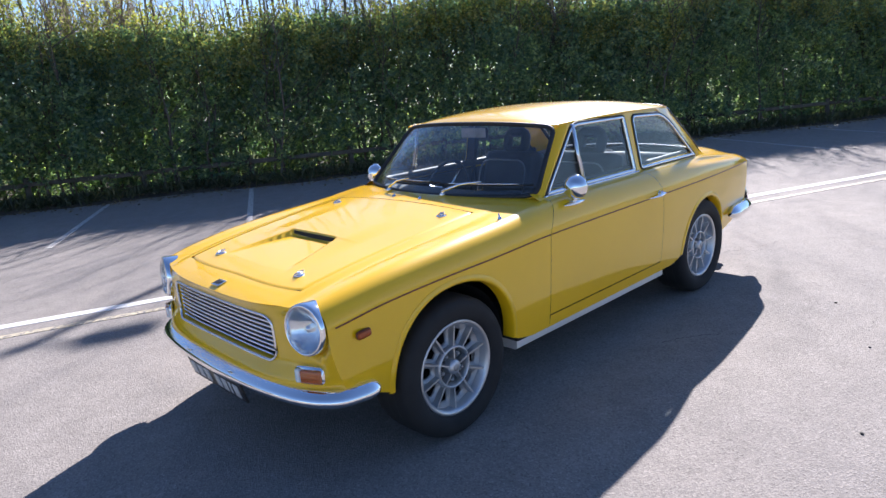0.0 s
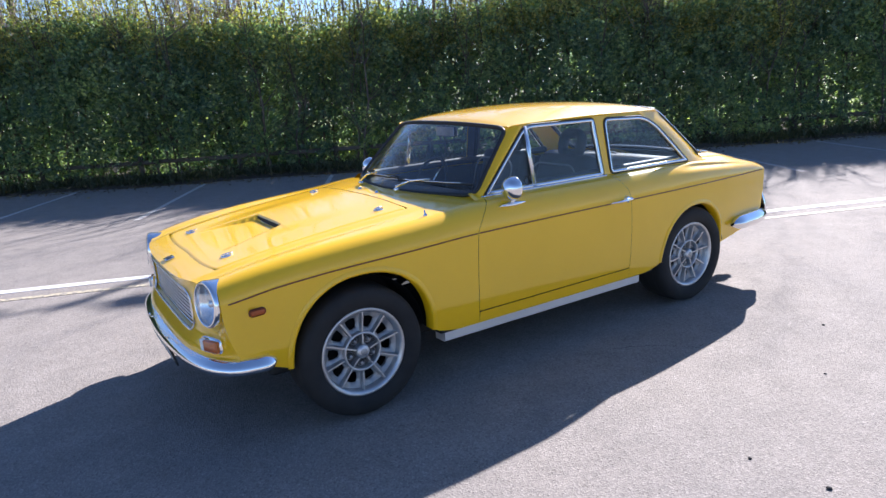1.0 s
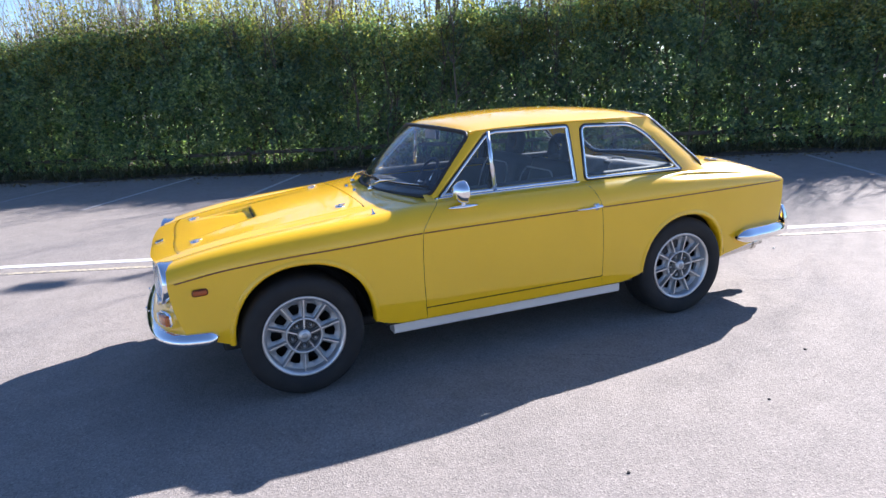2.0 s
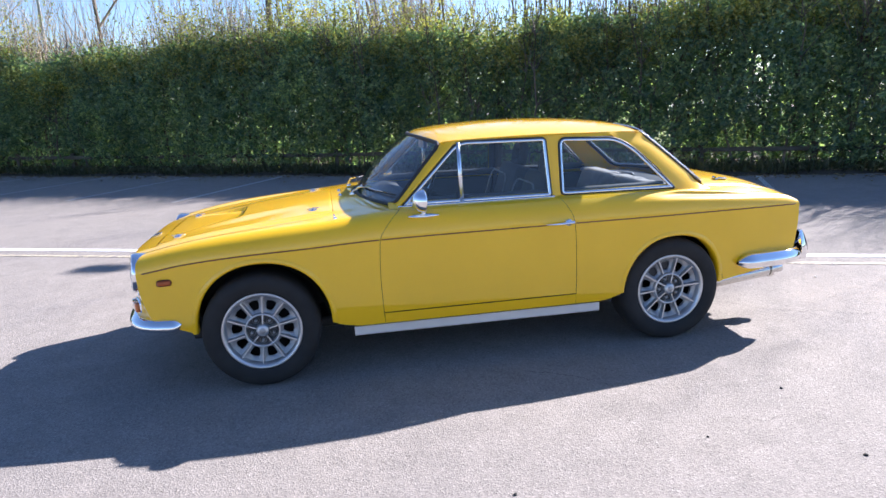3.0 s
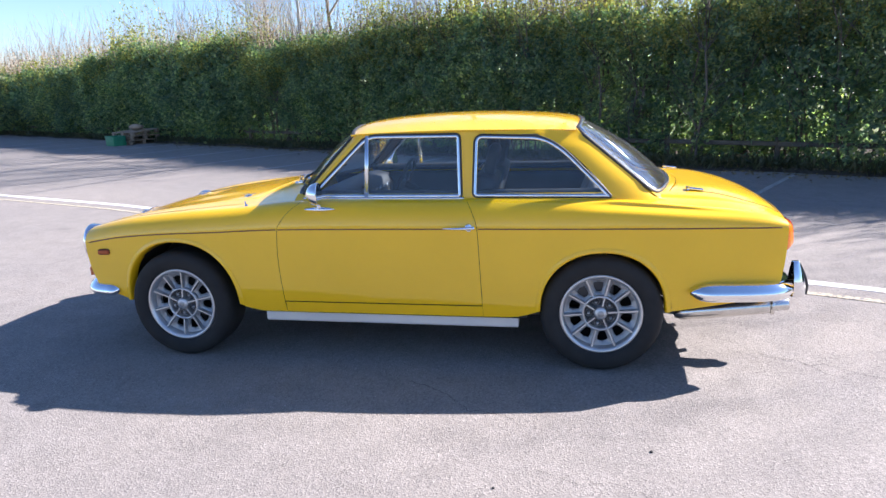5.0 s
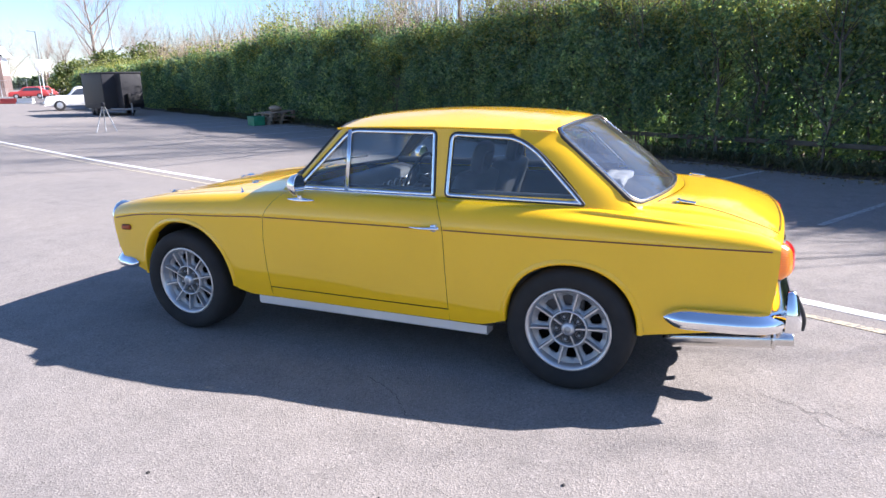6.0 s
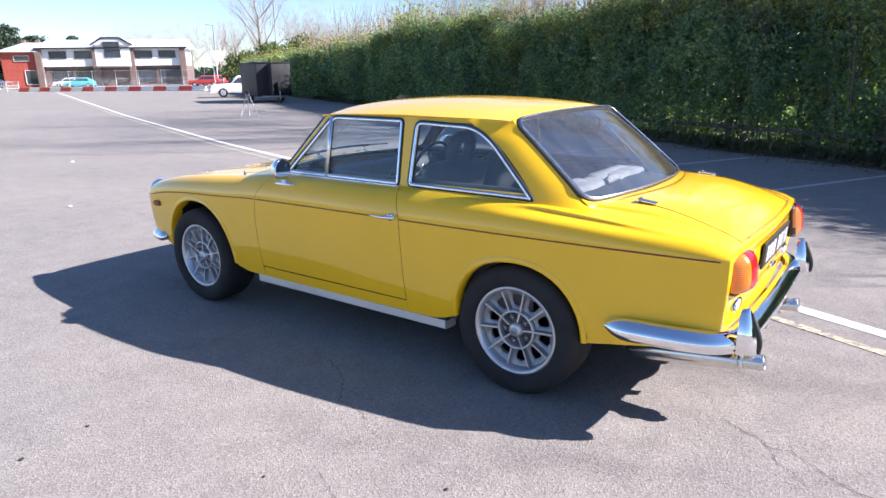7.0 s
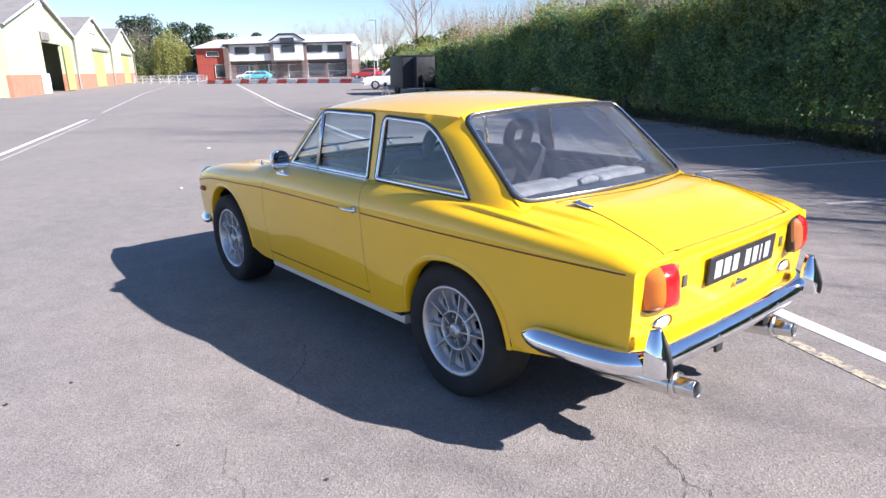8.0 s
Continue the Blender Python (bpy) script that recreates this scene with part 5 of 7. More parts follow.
def tail_lamp(sign):
    """Upright faceted lamp: amber on the corner, red behind, a pale amber inner facet."""
    yc, zc = sign * 0.548, 0.692
    x = tail_point(sign * 0.80, 0.68).x
    m = Matrix.Translation((x + 0.004, yc, zc)) @ Matrix.Rotation(radians(sign * 16), 4, "Z") @ Matrix.Rotation(radians(-6), 4, "Y") @ Matrix.Scale(0.99, 4)
    outline = rounded([(-0.085, -0.086), (0.085, -0.080), (0.076, 0.078), (-0.06, 0.080)], 0.03)
    back = slab([(-0.02, sign * -p.x, p.y) for p in outline], (1, 0, 0), 0.034)
    ob = part("tail_lamp", moved(back, m), RUBBER, car, "upright tail lamp with red and amber lenses")

    def lens(a0, a1, bulge):
        rows = []
        for i in range(13):
            a = a0 + (a1 - a0) * i / 12
            row = []
            for j in range(15):
                b = -1 + 2 * j / 14
                dep = bulge * (1 - abs(a) ** 2.8) * (1 - 0.75 * b ** 4)
                zz = b * (0.080 - 0.010 * a * a)
                row.append((0.012 + dep, -sign * a * 0.082, zz))
            rows.append(row)
        s1 = grid(rows)
        edge = [[(0.0, p[1], p[2]) for p in rows[0]], rows[0]], [rows[-1], [(0.0, p[1], p[2]) for p in rows[-1]]]
        return join(s1, grid(edge[0]), grid(edge[1]))
    part("amber_lens", moved(lens(-1.0, -0.24, 0.045), m), AMBER, ob)
    part("red_lens", moved(lens(-0.22, 0.62, 0.045), m), RED, ob)
    part("inner_lens", moved(lens(0.645, 1.0, 0.045), m), INNER_AMBER, ob)
    # reversing lamp below
    rx = tail_point(sign * 0.70, 0.545).x
    rev = moved(lathe([(0.0, 0.012), (0.014, 0.010), (0.019, 0.005), (0.021, 0.0)], 18, "x"), Matrix.Translation((rx, sign * 0.498, 0.541)) @ Matrix.Diagonal((1, 2.5, 1.15, 1)))
    r = part("reversing_lamp", rev, CLEAR, car, "small oval clear reversing lamp")
    part("rim", moved(lathe([(0.022, 0.010), (0.026, 0.006), (0.026, -0.002)], 18, "x"), Matrix.Translation((rx, sign * 0.498, 0.541)) @ Matrix.Diagonal((1, 2.5, 1.15, 1))), CHROME, r)
    part("reflector_tab", box((0.006, 0.030, 0.045), (tail_point(sign * 0.58, 0.67).x + 0.002, sign * 0.395, 0.680), 0.002), TIMBER, car)


for sign in (-1, 1):
    tail_lamp(sign)


def number_plate(name, m, width, height, marks, label):
    """Black plate; its characters are kept as plain bars."""
    ob = part(name, moved(box((0.010, width, height), edge=0.003), m), PLATE_BLACK, car, label)
    for a, w in marks:
        part("plate_mark", moved(box((0.004, w, height * 0.62), (0.006, a, 0), 0.001), m), PLATE_WHITE, ob)
    return ob


MARKS = [(-0.205, 0.052), (-0.137, 0.052), (-0.070, 0.046), (0.030, 0.044), (0.092, 0.044), (0.142, 0.016), (0.196, 0.046)]
tx = tail_point(0, 0.685).x
number_plate("rear_number_plate", Matrix.Translation((tx + 0.006, 0.010, 0.686)) @ Matrix.Rotation(radians(4), 4, "Y"), 0.545, 0.112, MARKS, "black rear number plate with pale bars")
catch = join(moved(box((0.014, 0.095, 0.016), edge=0.006), Matrix.Translation((tail_point(0, 0.585).x + 0.012, 0.02, 0.585))), moved(lathe([(0.0, 0.016), (0.012, 0.014), (0.015, 0.0)], 14, "x"), Matrix.Translation((tail_point(0, 0.585).x + 0.002, 0.02, 0.585))))
part("boot_catch", catch, CHROME, tail, "small chrome boot catch")


def bar_rows(path, half_h, depth, n=10):
    """A pressed bumper blade: bowed outside, open behind; path gives (x, y, z, outward, size)."""
    rows = []
    for (x, y, z), (ox, oy), k in path:
        row = []
        for j in range(18):
            q = 2 * math.pi * j / 18 - math.pi / 2
            c, s = math.cos(q), math.copysign(abs(math.sin(q)) ** 0.72, math.sin(q))
            d = (depth * c ** 0.62 if c > 0 else -0.014 * (-c) ** 0.9) * (0.35 + 0.65 * k)
            tilt, h = radians((34 if x < 0 else 38) + 20 * abs(ox)), s * half_h * k
            d, h = d * math.cos(tilt) - h * math.sin(tilt), d * math.sin(tilt) + h * math.cos(tilt) - 0.4 * depth * math.sin(tilt)
            row.append((x + ox * d, y + oy * d, z + h))
        rows.append(row)
    return grid(rows, False, True)


def bumper_path(points, tips):
    p = spline([q[:3] for q in points], 61)
    out = []
    n = len(p)
    for i in range(n):
        d = (p[min(i + 1, n - 1)] - p[max(i - 1, 0)])
        nx, ny = d.y, -d.x
        ln = math.hypot(nx, ny) or 1
        nx, ny = nx / ln, ny / ln
        e = min(i, n - 1 - i) / 4.0
        k = 1.0 if e >= 1 else tips + (1 - tips) * math.sin(e * math.pi / 2)
        out.append((tuple(p[i]), (nx, ny), k))
    return out


FB = [(-1.590, -0.757, 0.390), (-1.67, -0.757, 0.391), (-1.775, -0.722, 0.394), (-1.85, -0.60, 0.398), (-1.893, -0.35, 0.399), (-1.908, 0, 0.399), (-1.893, 0.35, 0.399), (-1.85, 0.60, 0.398), (-1.775, 0.722, 0.394), (-1.67, 0.757, 0.391), (-1.590, 0.757, 0.390)]
front_bumper = part("front_bumper", turned(bar_rows(bumper_path([(x + 0.012, -y, z) for x, y, z in FB], 0.16), 0.035, 0.032)), CHROME, car, "slim chrome front bumper wrapping the corners")
number_plate("front_number_plate", Matrix.Translation((-1.908, -0.03, 0.332)) @ Matrix.Rotation(radians(180), 4, "Z") @ Matrix.Rotation(radians(14), 4, "Y"), 0.50, 0.095, MARKS, "black front number plate with pale bars")
for y in (-0.2, 0.2):
    part("bumper_bolt", moved(lathe([(0.0, -0.008), (0.008, -0.006), (0.010, 0.0)], 10, "x"), Matrix.Translation((-1.918, y, 0.418))), CHROME, front_bumper)
RB = [(1.618, 0.752, 0.444), (1.75, 0.745, 0.446), (1.93, 0.724, 0.446), (2.045, 0.675, 0.444), (2.094, 0.57, 0.442), (2.108, 0.3, 0.442), (2.112, 0, 0.442), (2.108, -0.3, 0.442), (2.094, -0.57, 0.442), (2.045, -0.675, 0.444), (1.93, -0.724, 0.446), (1.75, -0.745, 0.446), (1.618, -0.752, 0.444)]
rear_bumper = part("rear_bumper", turned(bar_rows(bumper_path([(x, -y, z) for x, y, z in RB], 0.16), 0.046, 0.052)), CHROME, car, "chrome rear bumper with two overriders")


def overrider(y):
    sign = 1 if y > 0 else -1
    rows = []
    for i in range(17):
        t = i / 16
        z = 0.398 + 0.176 * t
        w = 0.062 * math.sin(math.pi * (0.16 + 0.76 * t)) ** 0.6 * (1 - 0.42 * t)
        d = 0.070 - 0.058 * max(0, t - 0.25) ** 1.3
        row = []
        for j in range(15):
            q = math.pi * j / 14
            row.append((2.110 + d * math.sin(q) ** 0.8 - 0.0, y + w * math.cos(q), z + 0.004 * math.sin(q)))
        rows.append(row)
    caps = [tuple(range(15)), tuple(range(16 * 15, 17 * 15))[::-1]]
    s = grid(rows)
    ob = part("overrider", (s[0], s[1] + caps), CHROME, rear_bumper, "tall chrome overrider with a rubber strip")
    strip_pts = [(2.110 + 0.072 - 0.058 * max(0, t - 0.25) ** 1.3 + 0.001, y, 0.405 + 0.155 * t) for t in np.linspace(0, 1, 10)]
    part("rubber_strip", tube(strip_pts, [0.007 + 0.005 * math.sin(math.pi * t) for t in np.linspace(0, 1, 10)], 8, False, 1.0, (1, 0, 0)), RUBBER, ob)


for y in (-0.632, 0.632):
    overrider(y)
for y in (-0.25, 0.0, 0.25):
    part("bumper_bolt", moved(lathe([(0.0, 0.008), (0.008, 0.006), (0.010, 0.0)], 10, "x"), Matrix.Translation((2.158, y, 0.442))), CHROME, rear_bumper)
for y in (-0.2, 0.2):
    part("towing_bracket", join(box((0.10, 0.012, 0.035), (2.08, y, 0.385), 0.002), box((0.012, 0.05, 0.05), (2.125, y + 0.02, 0.375), 0.002)), BLACK, rear_bumper)


def exhaust(y):
    tail_pipe = lathe([(0.036, 0.0), (0.044, -0.01), (0.046, -0.05), (0.046, -0.46), (0.028, -0.50)], 22, "x")
    ring = lathe([(0.028, 0.004), (0.040, 0.006), (0.053, 0.002), (0.054, -0.010), (0.045, -0.014)], 22, "x")
    tip = lathe([(0.034, -0.01), (0.034, 0.078), (0.0315, 0.081), (0.030, 0.076), (0.030, 0.02)], 20, "x")
    m = Matrix.Translation((2.095, y, 0.272)) @ Matrix.Rotation(radians(-6.5), 4, "Y")
    ob = part("exhaust_silencer", moved(join(tail_pipe, ring), m), STEEL, car, "polished steel rear silencer with a slim tip")
    part("exhaust_tip", moved(tip, m), STEEL, ob)
    part("tip_bore", moved(lathe([(0.0, 0.060), (0.0295, 0.060)], 16, "x"), m), BLACK, ob)
    part("hanger", tube([(2.02, y, 0.31), (2.02, y + 0.02, 0.40)], 0.008, 6), BLACK, ob)
    part("link_pipe", tube([(1.66, y, 0.252), (1.58, y * 0.95, 0.262), (1.5, y * 0.85, 0.28), (1.30, y * 0.6, 0.27)], 0.022, 8), STEEL, ob)


for y in (-0.415, 0.415):
    exhaust(y)

sill_rows = []
for i in range(2):
    x = (-0.690, 0.757)[i]
    sill_rows.append([(x, -0.61, 0.266), (x, -0.690, 0.264), (x, -0.702, 0.256), (x, -0.702, 0.212), (x, -0.692, 0.202), (x, -0.61, 0.200)])
s = grid(sill_rows, False, True)
both("sill_cover", (s[0], s[1] + [(0, 1, 2, 3, 4, 5), (11, 10, 9, 8, 7, 6)]), SILL, car, "pale metal sill cover", False)


# ---- wheels ----
def wheel_meshes():
    tyre = lathe([(0.204, 0.008), (0.214, -0.012), (0.232, -0.022), (0.262, -0.028), (0.288, -0.022), (0.302, -0.008), (0.309, 0.010), (0.3115, 0.045), (0.312, 0.095), (0.3115, 0.145), (0.308, 0.18), (0.296, 0.20), (0.26, 0.208), (0.21, 0.19)], 64)
    grooves = []
    for a in (0.045, 0.095, 0.145):
        grooves.append(lathe([(0.3128, a - 0.0), (0.3128, a + 0.004)], 64))
    rim = lathe([(0.1700, 0.070), (0.1860, 0.045), (0.1885, 0.004), (0.1960, -0.006), (0.2050, -0.012), (0.2110, -0.008), (0.2125, 0.0), (0.2060, 0.010)], 64)
    barrel = lathe([(0.1915, 0.02), (0.187, 0.06), (0.184, 0.17), (0.10, 0.175), (0.0, 0.175)], 48)
    return tyre, grooves, rim, barrel


def spider():
    """Ten ribs, five of them down to the hub; panels between with a window in each."""
    ribs, panels = [], []
    for k in range(10):
        a = 2 * math.pi * k / 10 + math.pi / 2
        r0 = 0.036 if k % 2 == 0 else 0.092
        d, n = Vector((math.cos(a), 0, math.sin(a))), Vector((-math.sin(a), 0, math.cos(a)))
        pts = [d * r0 + Vector((0, 0.0 + 0.006, 0)), d * 0.10 + Vector((0, 0.010, 0)), d * 0.193 + Vector((0, 0.004, 0))]
        rows = []
        for p in pts:
            rows.append([p + n * -0.0056 + Vector((0, 0.030, 0)), p + n * -0.0036, p + n * 0.0036, p + n * 0.0056 + Vector((0, 0.030, 0))])
        ribs.append(turned(grid(rows)))
        # panel between this rib and the next, with a trapezoid window
        m = a + math.pi / 10

        def pt(r, off, y):
            q = m + off
            return (r * math.cos(q), y, r * math.sin(q))
        half_o, half_i = math.pi / 10 * 0.97, math.pi / 10 * 0.93
        outer = [pt(0.193, -half_o, 0.034), pt(0.194, 0, 0.034), pt(0.193, half_o, 0.034), pt(0.145, half_o, 0.036), pt(0.093, half_i, 0.034), pt(0.092, 0, 0.034), pt(0.093, -half_i, 0.034), pt(0.145, -half_o, 0.036)]
        wo, wi = 0.178, 0.150
        inner = [pt(0.160, -wo * 0.92, 0.040), pt(0.164, 0, 0.040), pt(0.160, wo * 0.92, 0.040), pt(0.138, wo * 0.98, 0.040), pt(0.110, wi * 0.90, 0.040), pt(0.107, 0, 0.040), pt(0.110, -wi * 0.90, 0.040), pt(0.138, -wo * 0.98, 0.040)]
        back = [(x, y + 0.010, z) for x, y, z in inner]
        panels.append(grid([outer, inner, back], False, True))
    ring = lathe([(0.094, 0.034), (0.094, 0.008), (0.0885, 0.004), (0.0840, 0.008), (0.083, 0.040)], 48)
    return ribs, panels, ring


def build_wheel(at, sign, label):
    wheel = new("wheel")
    wheel.parent = car
    wheel["label"] = label
    wheel.matrix_basis = at
    put = (lambda sh: sh) if sign < 0 else (lambda sh: flip_y(sh))
    tyre, grooves, rim, barrel = wheel_meshes()
    part("tyre", put(turned(tyre)), TYRE, wheel, "black tyre with a low sidewall")
    for g in grooves:
        part("tread_groove", put(turned(g)), BLACK, wheel)
    part("rim", put(turned(rim)), ALLOY, wheel)
    part("brake_drum", put(turned(barrel)), BLACK, wheel)
    ribs, panels, ring = spider()
    part("spoke_panel", put(turned(join(*panels))), ALLOY_DARK, wheel)
    for r in ribs:
        part("rib", put(turned(r)), ALLOY, wheel, "", False)
    part("hub_ring", put(turned(ring)), ALLOY, wheel)
    part("hub_plate", put(turned(lathe([(0.0835, 0.039), (0.030, 0.039)], 48))), HUB_DARK, wheel)
    part("hub_cap", put(turned(lathe([(0.0, -0.004), (0.022, -0.003), (0.030, 0.002), (0.034, 0.010), (0.036, 0.042)], 28))), ALLOY, wheel)
    part("hub_emblem", put(turned(lathe([(0.0, -0.0058), (0.014, -0.0052), (0.017, -0.0030)], 20))), ALLOY_DARK, wheel)
    for k in range(5):
        a = 2 * math.pi * (k + 0.5) / 5 + math.pi / 2
        nut = moved(lathe([(0.0, 0.016), (0.006, 0.016), (0.0085, 0.020), (0.0085, 0.042)], 6), Matrix.Translation((0.060 * math.cos(a), 0, 0.060 * math.sin(a))))
        cup = moved(lathe([(0.017, 0.034), (0.0185, 0.030), (0.017, 0.040)], 14), Matrix.Translation((0.060 * math.cos(a), 0, 0.060 * math.sin(a))))
        part("wheel_nut", put(turned(nut)), ALLOY_DARK, wheel)
        part("nut_cup", put(turned(cup)), ALLOY_DARK, wheel)


for x, out, turn_deg in ((-1.178, 0.772, 4), (1.185, 0.748, 13)):
    for sign in (-1, 1):
        build_wheel(Matrix.Translation((x, sign * out, 0.312)) @ Matrix.Rotation(radians(turn_deg), 4, "Y"), sign, "ten-rib cast alloy wheel")

# ---- wipers, washer jets, aerial stub ----
for y0, tip in ((-0.19, 0.50), (0.25, 0.50)):
    base = Vector((-0.628, y0, deck_z(-0.64, y0 / 0.64) + 0.012))
    s0 = (y0 - 0.02) / 0.6
    a = base + Vector((0, 0, 0.02))
    mid = screen_point(WS_LO, WS_HI, (y0 - 0.14) / 0.57, 0.16, (-0.030, 0, 0.022)) + Vector((-0.026, 0, 0.022))
    wip = part("wiper", join(tube([base, a, a.lerp(mid, 0.5) + Vector((-0.01, 0, 0.012)), mid], [0.012, 0.009, 0.006, 0.005], 8), box((0.03, 0.022, 0.02), base, 0.006)), CHROME, car, "chrome windscreen wiper")
    blade = [screen_point(WS_LO, WS_HI, (y0 - 0.14 + d) / 0.57, 0.11 + 0.10 * (0.5 - abs(d + 0.0)) * 0.5 + (0.09 if d < 0 else 0.02) * abs(d), (-0.030, 0, 0.022)) + Vector((-0.016, 0, 0.014)) for d in np.linspace(-0.22, 0.22, 9)]
    part("blade", tube(blade, 0.0045, 6, False, 1.4), RUBBER, wip)
    part("blade_holder", tube([p + Vector((-0.006, 0, 0.006)) for p in blade[1:-1]], 0.0030, 6), CHROME, wip)
for y in (-0.09, 0.12):
    part("washer_jet", moved(lathe([(0.0, 0.012), (0.008, 0.010), (0.011, 0.0)], 10, "z"), Matrix.Translation((-0.70, y, deck_z(-0.70, y / 0.64)))), CHROME, car)
part("aerial_stub", moved(lathe([(0.0, 0.045), (0.004, 0.044), (0.006, 0.02), (0.012, 0.014), (0.017, 0.0)], 12, "z"), Matrix.Translation((-0.750, -0.690, CREST_Z(-0.75) - 0.004)) @ Matrix.Rotation(radians(-12), 4, "Y") @ Matrix.Scale(0.72, 4)), CHROME, car)

# ---- inside ----
def front_seat(y):
    m = Matrix.Translation((0.18, y, 0.0))
    cushion = moved(box((0.50, 0.47, 0.15), (-0.03, 0, 0.46), 0.05), m)
    seat = part("seat", cushion, VINYL, car, "dark bucket seat with an open headrest")
    back = box((0.13, 0.46, 0.52), (0, 0, 0.26), 0.05)
    part("backrest", moved(back, m @ Matrix.Translation((0.24, 0, 0.50)) @ Matrix.Rotation(radians(17), 4, "Y")), VINYL, seat)
    hm = m @ Matrix.Translation((0.395, 0, 1.005)) @ Matrix.Rotation(radians(14), 4, "Y")
    ring = [(0, a, b) for a, b in round_box(0.155, 0.13, 0.045, 5)]
    part("headrest", moved(tube([Vector(p) for p in ring], 0.033, 10, True, 1.0, (1, 0, 0)), hm @ Matrix.Translation((0, 0, 0.06))), VINYL, seat)
    piping = [(0.02, a, b) for a, b in round_box(0.40, 0.46, 0.08, 6)]
    part("piping", moved(tube([Vector(p) for p in piping], 0.006, 6, True), m @ Matrix.Translation((0.17, 0, 0.74)) @ Matrix.Rotation(radians(17), 4, "Y")), GREY_CLOTH, seat)


for y in (-0.30, 0.30):
    front_seat(y)
bench = part("rear_seat", box((0.46, 1.08, 0.16), (0.86, 0, 0.47), 0.05), VINYL, car, "dark rear bench")
for y in (-0.28, 0.28):
    part("backrest", moved(box((0.13, 0.50, 0.44), (0, 0, 0.22), 0.05), Matrix.Translation((1.06, y, 0.50)) @ Matrix.Rotation(radians(20), 4, "Y")), GREY_CLOTH, bench)
part("parcel_shelf", join(box((0.30, 1.02, 0.02), (1.375, 0, 0.875), 0.006)), VINYL, car)
for y, wide in ((-0.23, 0.58), (0.39, 0.46)):
    rows = []
    for i in range(25):
        f = -1 + i / 12
        lump = 1 + 0.14 * noise.noise(Vector((f * 3 + y * 9, 0, 0))) - 0.30 * max(0.0, abs(f) - 0.86) / 0.14
        rows.append([(1.225 + 0.066 * lump * math.cos(q) + 0.006 * math.sin(f * 5), y + f * wide / 2, 0.888 + (0.027 * lump * math.sin(q) ** 0.5 if 0 < q < math.pi else 0.0)) for q in np.linspace(0, math.pi, 11)])
    shape = grid(rows)
    part("shelf_pad", (shape[0], shape[1] + [tuple(range(11)), tuple(range(24 * 11, 25 * 11))[::-1]]), GREY_CLOTH, car, "pale padded shelf cushion")
part("rolled_cloth", tube(spline([(1.30, -0.02, 0.905), (1.285, 0.05, 0.907), (1.29, 0.13, 0.905)], 9), [0.006, 0.018, 0.021, 0.020, 0.022, 0.021, 0.020, 0.016, 0.006], 10), GREY_CLOTH, car, "small pale rolled cloth on the shelf")
dash_rows = [[(-0.50, y, 0.88), (-0.36, y, 0.905), (-0.27, y, 0.885), (-0.25, y, 0.82), (-0.28, y, 0.68)] for y in np.linspace(-0.60, 0.60, 9)]
dash = part("dashboard", turned(grid(dash_rows)), VINYL, car, "dark padded dashboard")
for k in range(5):
    part("gauge", moved(lathe([(0.0, 0.004), (0.030, 0.004), (0.034, 0.010), (0.036, 0.0)], 20, "x"), Matrix.Translation((-0.250, 0.10 + 0.085 * k, 0.80))), BRIGHT, dash)
part("firewall", box((0.02, 1.2, 0.5), (-0.52, 0, 0.60), 0.0), BLACK, car)
part("rear_bulkhead", box((0.02, 1.1, 0.5), (1.30, 0, 0.60), 0.0), BLACK, car)
for sign in (-1, 1):
    part("door_card", box((1.08, 0.03, 0.50), (0.02, sign * 0.700, 0.63), 0.008), VINYL, car)
    part("rear_side_trim", box((0.70, 0.03, 0.50), (0.90, sign * 0.680, 0.62), 0.008), VINYL, car)
wm = Matrix.Translation((-0.10, 0.315, 0.845)) @ Matrix.Rotation(radians(-66), 4, "Y")
steer = part("steering_wheel", moved(lathe([(0.178 + 0.011 * math.cos(q), 0.011 * math.sin(q)) for q in np.linspace(0, 2 * math.pi, 9)], 40, "z"), wm), RUBBER, car, "three-spoke steering wheel")
for k in range(3):
    q = math.pi / 2 + k * 2 * math.pi / 3
    part("wheel_spoke", moved(tube([(0, 0, -0.01), (0.172 * math.cos(q), 0.172 * math.sin(q), 0)], 0.010, 6, False, 0.4), wm), BRIGHT, steer)
part("horn_boss", moved(lathe([(0.0, 0.012), (0.03, 0.008), (0.036, -0.02)], 20, "z"), wm), BLACK, steer)
part("steering_column", tube([wm @ Vector((0, 0, -0.02)), wm @ Vector((0, 0, -0.30))], 0.022, 10), BLACK, steer)
mirror = part("rear_view_mirror", moved(box((0.022, 0.20, 0.062), edge=0.010), Matrix.Translation((-0.15, 0.0, 1.200))), BLACK, car, "interior mirror below the roof")
part("mirror_face", box((0.004, 0.19, 0.054), (-0.1375, 0.0, 1.200), 0.001), REFLECTOR, mirror)
part("mirror_back", box((0.004, 0.19, 0.054), (-0.1625, 0.0, 1.200), 0.001), GREY_CLOTH, mirror)
part("mirror_stalk", tube([(-0.15, 0, 1.21), (-0.15, 0, 1.28)], 0.006, 6), CHROME, mirror)
for sign in (-1, 1):
    part("seat_belt", tube(spline([cab(0.49, 1.17, -0.05, sign), cab(0.50, 1.0, -0.05, sign), cab(0.47, 0.70, -0.06, sign)], 8), 0.018, 6, False, 0.12, (0, 1, 0)), BLACK, car)


# ---- the far side of the yard, set out along its own axis: d metres off, s metres to the right ----
FAR_O, FAR_A, FAR_R = Vector((3.26, -2.54, 0)), Vector((-0.7665, 0.6423, 0)), Vector((0.6423, 0.7665, 0))


